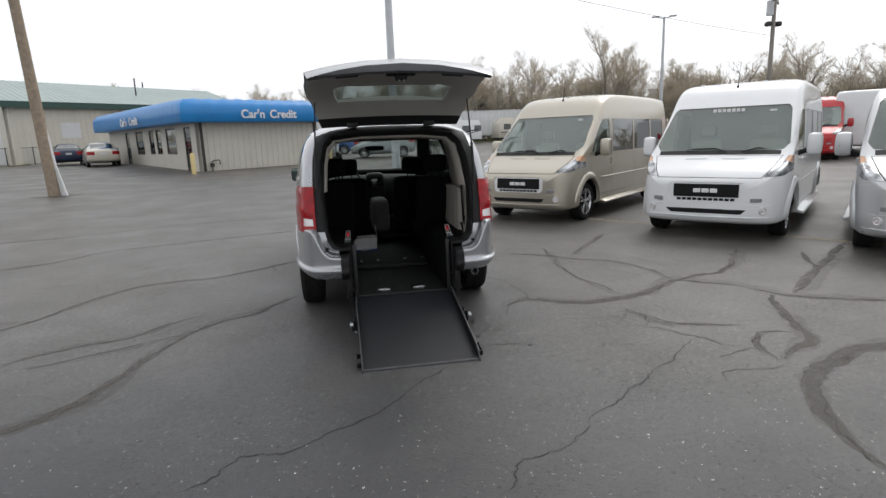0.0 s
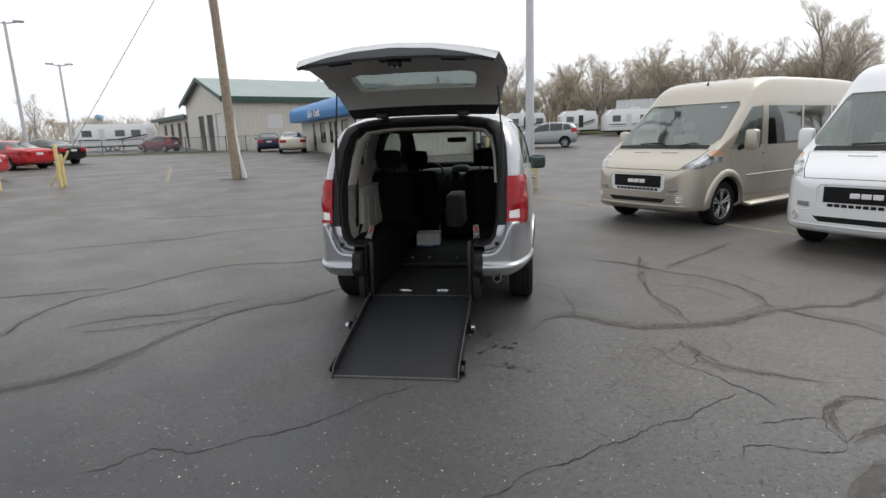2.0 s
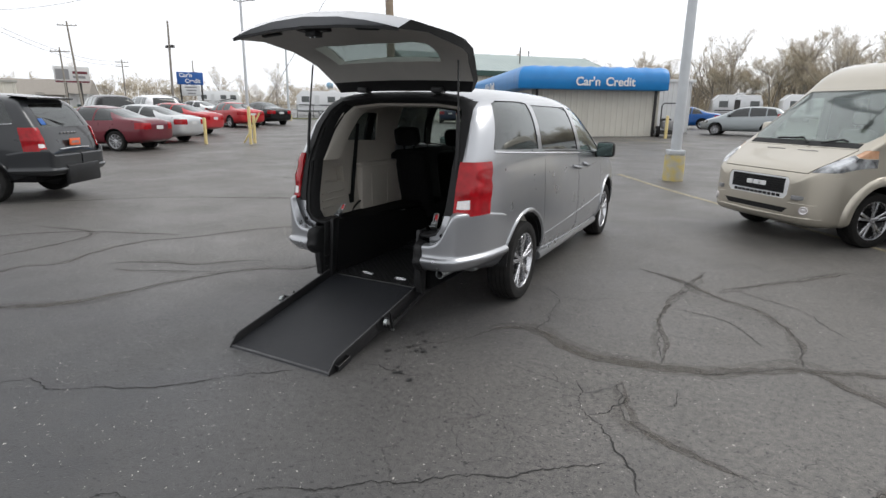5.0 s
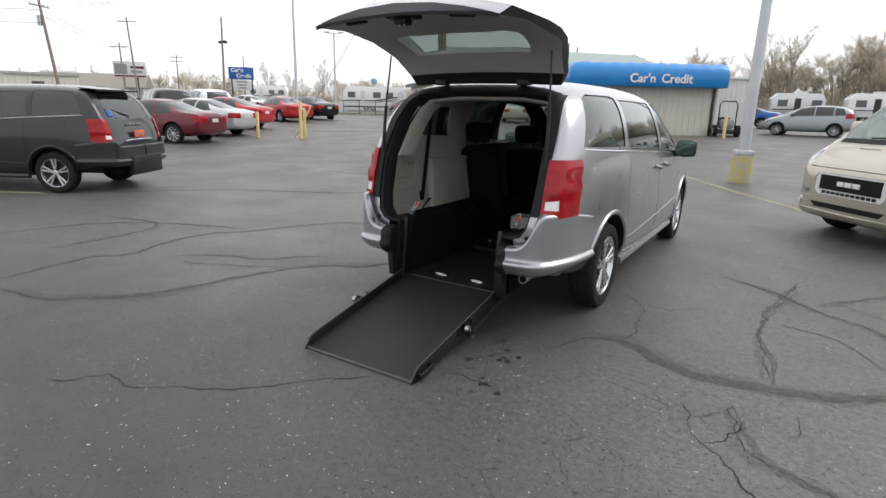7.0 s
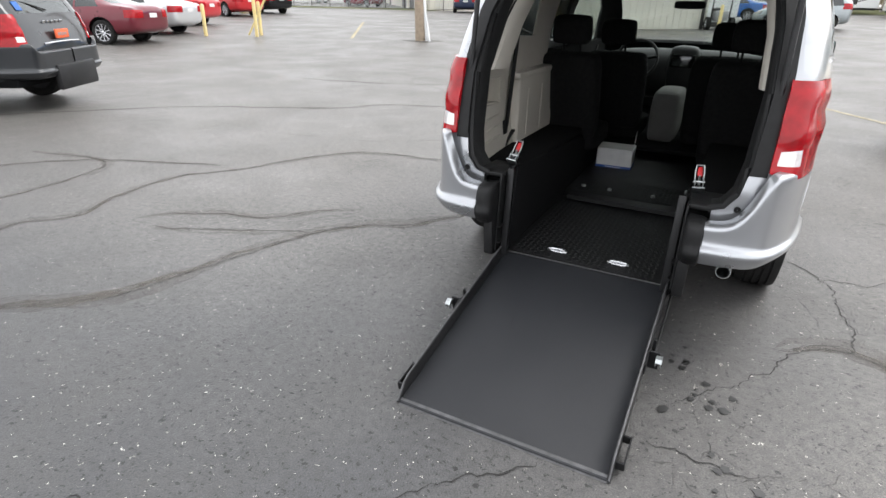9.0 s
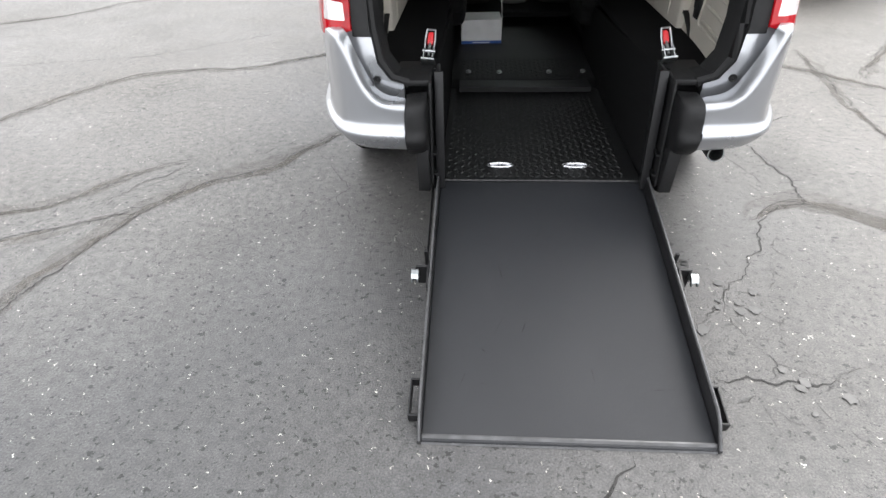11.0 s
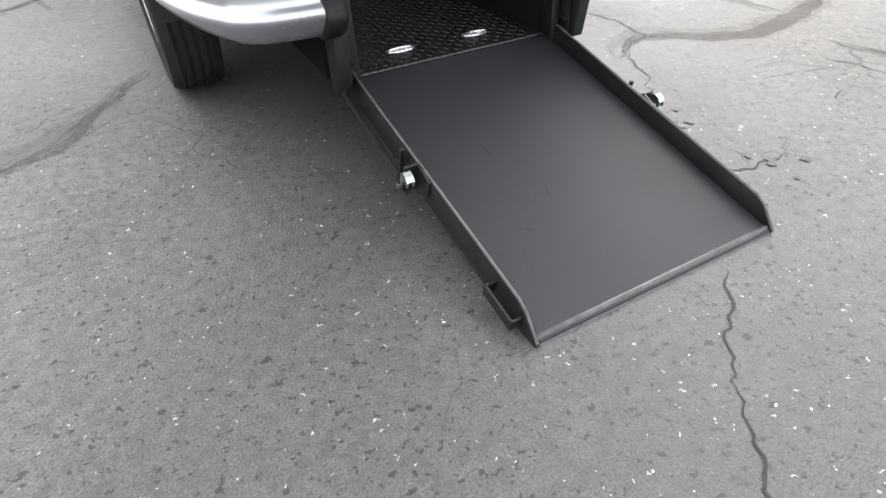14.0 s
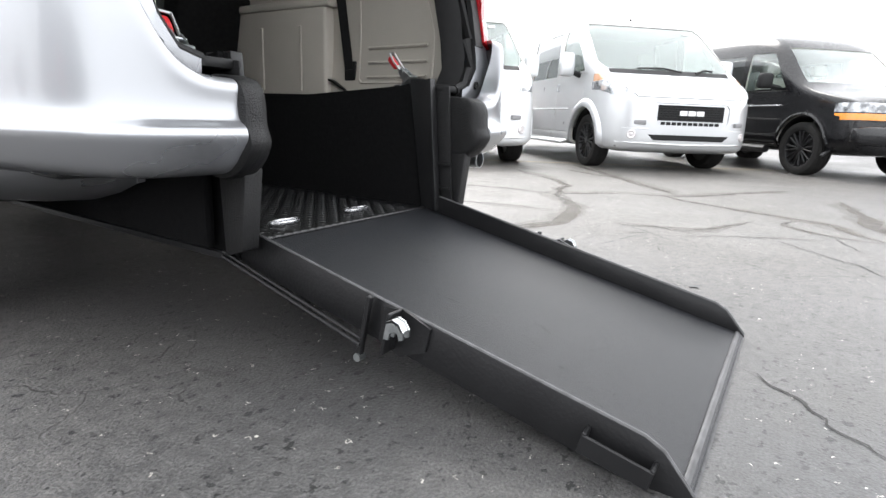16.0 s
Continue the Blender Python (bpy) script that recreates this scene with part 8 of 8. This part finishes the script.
# ---- bare trees ----
def bare_tree_meshes(seed, h, spread):
    """Trunk with limbs, and a crown of fine twigs with buds; both tapered and uneven."""
    r = rng(seed)
    trunk = bmesh.new()
    tv, tf = [], []

    def twig(a, b2, w):
        d = (b2 - a)
        s = d.cross(Vector((r.uniform(-1, 1), r.uniform(-1, 1), 0.3))).normalized() * w
        i = len(tv)
        tv.extend([tuple(a + s), tuple(a - s), tuple(b2)])
        tf.append((i, i + 1, i + 2))

    def grow(a, d, length, rad, depth):
        pts = [a]
        n = 4 if depth < 2 else 3
        dd = d.copy()
        for k in range(n):
            dd = (dd + Vector((r.uniform(-1, 1), r.uniform(-1, 1), r.uniform(-0.2, 0.7))) * 0.16).normalized()
            pts.append(pts[-1] + dd * length / n)
        if depth < 3:
            pipe(trunk, pts, [max(rad * (1 - 0.75 * k / n), 0.006) for k in range(n + 1)], 6 if depth < 1 else 4)
        if depth == 3:
            for p, q in zip(pts, pts[1:]):
                twig(p, q + (q - p) * 0.3, 0.009)
        kids = {0: 10, 1: 7, 2: 7, 3: 9}[depth]
        for k in range(kids):
            t = r.uniform(0.25 if depth == 0 else 0.2, 1.0)
            i = min(int(t * n), n - 1)
            p = pts[i].lerp(pts[i + 1], t * n - i)
            az = r.uniform(0, 2 * math.pi)
            out = Vector((math.cos(az), math.sin(az), r.uniform(-0.1, 0.8))).normalized()
            nd = (dd * 0.65 + out * spread).normalized()
            ln = length * r.uniform(0.35, 0.62) * (1.15 - 0.5 * t)
            if depth < 3:
                grow(p, nd, ln if depth else ln * 1.2, rad * 0.45 * (1.1 - 0.5 * t), depth + 1)
            else:
                twig(p, p + nd * r.uniform(0.3, 0.75), 0.0045)
    grow(Vector((0, 0, -0.2)), Vector((0, 0, 1)), h * 0.72, h * 0.018, 0)
    if r.random() < 0.6:
        grow(Vector((0.15, 0.1, -0.2)), Vector((0.25, 0.1, 1)).normalized(), h * 0.62, h * 0.014, 0)
    tm = finish("trunk", trunk, M["bark"], 60)
    cm = bpy.data.meshes.new("crown")
    cm.from_pydata(tv, [], tf)
    cm.materials.append(M["twigs"])
    return tm, cm


def woods():
    kinds = [bare_tree_meshes(s, h, sp) for s, h, sp in ((3, 9.0, 0.85), (8, 10.0, 0.72), (14, 8.0, 0.95), (21, 10.0, 0.6))]
    r = rng(77)
    spots = []
    line = [(-42, 94), (-33, 91), (-24, 88), (-16, 84), (-8, 80), (2, 74), (12, 66), (20, 64), (27, 58), (34, 56), (42, 52), (47, 44), (52, 36), (60, 26)]
    for (x0, y0), (x1, y1) in zip(line, line[1:]):
        for k in range(11):
            t = (k + r.uniform(-0.3, 0.3)) / 11
            spots.append((x0 + (x1 - x0) * t + r.uniform(-2, 2), y0 + (y1 - y0) * t + r.uniform(-1, 8), r.uniform(0.6, 1.05), r.choice((0, 1, 1, 2))))
    spots += [(30.2, 56.5, 1.15, 3), (31.6, 57.4, 1.05, 3), (23.0, 62.0, 1.1, 1), (17.0, 64.0, 1.15, 0)]
    for k in range(46):
        a = radians(118 + 62 * (k + r.uniform(-0.4, 0.4)) / 46)
        d = r.uniform(125, 165)
        spots.append((d * math.cos(a), d * math.sin(a), r.uniform(0.6, 1.0), r.choice((0, 1, 2))))
    first = {}
    for x, y, s, kind in spots:
        at = Matrix.Translation((x, y, rise(x, y))) @ Matrix.Rotation(r.uniform(0, 6.28), 4, "Z") @ Matrix.Diagonal((s, s, s * r.uniform(0.9, 1.1), 1))
        t = thing("bare_tree", "tall narrow bare tree with budding twigs" if kind == 3 else "bare spring tree with brown budding twigs", "tree", "bare trees behind the lot", at)
        for name, me in zip(("trunk", "crown"), kinds[kind]):
            o = new(name, me)
            o.parent = t


woods()


def thicket(name, label, path, n, h, seed, spread):
    """A far band of bare scrub and branches, one mesh."""
    r = rng(seed)
    vs, fs = [], []
    lengths = [math.dist(a, c) for a, c in zip(path, path[1:])]
    for k in range(n):
        u = r.uniform(0, sum(lengths))
        i = 0
        while u > lengths[i]:
            u -= lengths[i]
            i += 1
        (x0, y0), (x1, y1) = path[i], path[i + 1]
        f = u / lengths[i]
        x, y = x0 + (x1 - x0) * f + r.uniform(-1, 1), y0 + (y1 - y0) * f + r.uniform(0, spread)
        crown = h * (0.62 + 0.2 * math.sin(0.21 * x + seed) + 0.18 * math.sin(0.53 * x + 2 * seed))
        z = rise(x, y) + crown * r.random() ** 1.2
        ln, w = r.uniform(0.6, 2.2), r.uniform(0.02, 0.07)
        d = Vector((r.uniform(-0.7, 0.7), r.uniform(-0.7, 0.7), r.uniform(0.3, 1))).normalized() * ln
        s = d.cross(Vector((x, y, 0))).normalized() * w
        a = Vector((x, y, z))
        j = len(vs)
        vs += [tuple(a - s), tuple(a + s), tuple(a + d)]
        fs.append((j, j + 1, j + 2))
    me = bpy.data.meshes.new(name)
    me.from_pydata(vs, [], fs)
    me.materials.append(M["twigs"])
    tagged(new(name, me), label, "scrub", "", "stuff")


thicket("far_thicket", "far band of bare brown scrub and branches", [(-150, 20), (-140, 60), (-112, 100), (-80, 125), (-50, 140), (-20, 140)], 26000, 6.5, 3, 14)
thicket("thicket", "band of bare brown scrub behind the lot", [(-42, 98), (-20, 92), (0, 82), (14, 72), (30, 64), (44, 55), (54, 42), (64, 28)], 30000, 6.0, 5, 9)


# ---- cracks and stains in the asphalt ----
def stroke(path, width, mat, z, seed, name, label, ragged=0.35, cat="crack"):
    """A ragged band along a smooth path on the ground."""
    r = rng(seed)
    pts = [Vector((x, y, 0)) for x, y in path]
    fine = []
    for i in range(len(pts) - 1):
        p0, p1, p2, p3 = pts[max(i - 1, 0)], pts[i], pts[i + 1], pts[min(i + 2, len(pts) - 1)]
        n = max(3, int((p2 - p1).length / (0.018 if width < 0.03 else 0.06)))
        for k in range(n):
            t = k / n
            fine.append(0.5 * ((2 * p1) + (p2 - p0) * t + (2 * p0 - 5 * p1 + 4 * p2 - p3) * t * t + (3 * p1 - p0 - 3 * p2 + p3) * t ** 3))
    b = bmesh.new()
    rows = []
    wob = 0.0
    wl_, wr_ = 1.0, 1.0
    for i, p in enumerate(fine):
        d = (fine[min(i + 1, len(fine) - 1)] - fine[max(i - 1, 0)]).normalized()
        side = Vector((-d.y, d.x, 0))
        wob = wob * (0.8 if width < 0.03 else 0.9) + r.uniform(-1, 1) * (0.013 if width < 0.03 else 0.02)
        wl_ = min(1.5, max(0.35, wl_ + r.uniform(-1, 1) * ragged))
        wr_ = min(1.5, max(0.35, wr_ + r.uniform(-1, 1) * ragged))
        end = min(1.0, i / 6, (len(fine) - 1 - i) / 6)
        rows.append([p + side * (wob + width / 2 * wl_ * end) + Vector((0, 0, z)), p + side * (wob - width / 2 * wr_ * end) + Vector((0, 0, z))])
    loft(b, rows, False)
    bmesh.ops.recalc_face_normals(b, faces=b.faces)
    o = part(name, b, mat)
    tagged(o, label, cat, "", "structure")


SEALS = [
    (0.08, [(-3.5, -1.52), (-2.98, -1.45), (-2.61, -1.2), (-2.32, -0.93), (-2.2, -0.6), (-1.97, 0.26), (-1.74, 0.64), (-1.42, 0.88), (-1.0, 1.47)]),
    (0.06, [(-3.75, -1.41), (-3.83, -1.02), (-3.9, -0.56), (-3.7, -0.26), (-3.84, 0.2), (-3.9, 0.76), (-3.62, 1.22), (-3.41, 1.64), (-3.1, 2.24), (-2.68, 2.5), (-2.03, 2.6), (-1.1, 3.3)]),
    (0.05, [(-5.37, 4.02), (-4.8, 4.39), (-4.27, 5.08), (-3.23, 5.47), (-1.35, 6.1)]),
    (0.05, [(-3.27, -0.08), (-3.05, 0.17), (-2.75, 0.33), (-2.43, 0.42), (-2.08, 0.8), (-1.88, 0.95)]),
    (0.03, [(-3.02, -0.12), (-2.74, -0.03), (-2.47, 0.14), (-1.95, 0.39)]),
    (0.05, [(-5.84, -0.66), (-5.5, 0.28), (-4.96, 0.8), (-4.17, 1.11), (-3.65, 1.24)]),
    (0.05, [(-4.59, -0.7), (-4.6, -0.1), (-4.86, 0.74), (-6.02, 0.61)]),
    (0.05, [(-9.5, 6.5), (-6.2, 6.9), (-3.4, 8.0), (-0.8, 8.2)]),
    (0.05, [(-8.5, 1.2), (-6.8, 3.2), (-5.4, 4.0), (-4.8, 4.39)]),
    (0.09, [(0.98, 0.36), (1.26, 0.54), (1.64, 0.32), (1.89, 0.23), (2.2, 0.28), (2.6, 0.39), (3.08, 0.73), (3.3, 0.54), (3.56, 0.3), (3.74, -0.06), (4.14, -0.29), (5.2, -0.9)]),
    (0.08, [(1.7, 2.76), (2.1, 2.5), (2.38, 2.2), (2.66, 1.97), (2.94, 1.7), (3.08, 1.35), (3.08, 0.73)]),
    (0.08, [(3.08, 0.73), (3.42, 0.86), (3.75, 0.91), (4.22, 1.28), (4.85, 1.98)]),
    (0.04, [(2.36, 2.96), (2.17, 1.64), (2.14, 1.16), (2.18, 0.79), (2.25, 0.28)]),
    (0.09, [(3.7, -0.02), (3.47, -0.24), (3.34, -0.56), (3.17, -0.9), (3.03, -1.13), (2.75, -1.27), (2.48, -1.47)]),
    (0.06, [(3.06, -1.0), (2.85, -0.92), (2.6, -1.07), (2.52, -1.26), (2.49, -1.47)]),
    (0.09, [(3.88, -0.06), (4.83, 0.61), (5.53, 1.16), (6.43, 1.83)]),
    (0.07, [(5.48, 1.55), (5.2, 1.2), (4.99, 0.85), (4.83, 0.61)]),
    (0.12, [(4.6, -1.3), (3.45, -1.4), (3.13, -1.43), (2.79, -1.58), (2.46, -1.82), (2.26, -2.08), (2.1, -2.37), (1.97, -2.75)]),
    (0.06, [(2.06, 0.0), (2.12, -0.3), (2.25, -0.53), (2.5, -0.62), (2.84, -0.75)]),
    (0.05, [(2.5, 2.23), (3.13, 3.07), (3.77, 3.79)]),
]
CRACKS = [
    [(0.12, -2.44), (0.23, -2.36), (0.32, -2.21), (0.55, -2.13), (0.74, -2.0), (0.85, -1.83), (1.08, -1.74), (1.35, -1.53), (1.67, -1.28), (1.93, -1.1), (2.18, -0.88)],
    [(-1.37, -2.05), (-1.25, -1.98), (-1.13, -1.8), (-0.87, -1.82), (-0.7, -1.68), (-0.38, -1.48), (-0.2, -1.28), (-0.05, -1.14), (0.08, -1.03), (0.19, -0.88)],
    [(1.79, -0.12), (1.87, -0.25), (1.91, -0.46), (2.08, -0.64), (2.22, -0.83), (2.32, -0.96), (2.37, -1.11)],
    [(1.97, -0.55), (2.09, -0.41), (2.17, -0.18)],
    [(0.55, -0.33), (0.69, -0.21), (0.77, -0.1), (0.87, 0.06), (0.97, 0.19), (1.02, 0.34), (1.18, 0.48), (1.33, 0.56), (1.3, 0.98), (1.23, 1.37), (0.98, 1.63)],
    [(1.23, 1.37), (1.51, 1.41), (1.73, 1.61)],
    [(0.5, -0.61), (0.64, -0.6), (0.7, -0.61), (0.81, -0.61), (0.95, -0.58)],
    [(1.4, -0.49), (1.46, -0.44), (1.55, -0.38), (1.59, -0.3)],
    [(2.21, 1.58), (2.44, 1.53), (2.61, 1.46), (2.76, 1.25), (2.89, 1.01)],
    [(2.28, -0.21), (2.39, -0.19), (2.36, 0.06)],
    [(2.65, 2.43), (2.97, 2.2), (3.25, 1.99), (3.4, 1.49)],
    [(2.49, -1.47), (2.42, -1.53), (2.14, -1.5), (2.0, -1.51), (1.92, -1.68)],
    [(2.12, -1.29), (2.38, -1.2), (2.59, -1.23)],
    [(-2.2, 0.45), (-2.03, 0.69), (-1.92, 0.81), (-1.86, 0.94)],
    [(-4.6, 2.6), (-3.2, 2.9), (-2.2, 3.6)],
]
for k, (w, path) in enumerate(SEALS):
    stroke(path, w * 1.6, M["seal_rim"], 0.0015, 400 + k, "crack_seal", "thin brownish worn filler film on asphalt")
    stroke(path, w * 0.9, M["seal"], 0.0025, 100 + k, "crack_seal", "brownish worn crack filler band on asphalt")
    stroke(path, 0.005, M["crack"], 0.0035, 200 + k, "crack", "thin dark crack in asphalt", 0.5)
for k, path in enumerate(CRACKS):
    stroke(path, 0.0068, M["crack"], 0.0025, 300 + k, "crack", "thin dark crack in asphalt", 0.5)


def oil_spots():
    r = rng(9)
    for cx, cy, n in ((0.58, 0.04, 6), (0.68, -0.17, 7), (0.79, -0.67, 5), (0.62, -0.35, 2)):
        b = bmesh.new()
        for k in range(n):
            x, y, s = cx + r.gauss(0, 0.05), cy + r.gauss(0, 0.07), r.uniform(0.006, 0.026)
            vs = [b.verts.new((x + s * math.cos(a) * r.uniform(0.6, 1.3), y + s * math.sin(a) * r.uniform(0.6, 1.3), 0.0045)) for a in [2 * math.pi * i / 9 for i in range(9)]]
            b.faces.new(vs)
        tagged(part("oil_spots", b, M["oil"]), "small dark oil spots on asphalt", "stain", "", "stuff")


oil_spots()
bpy.data.scenes.remove(SCRATCH)
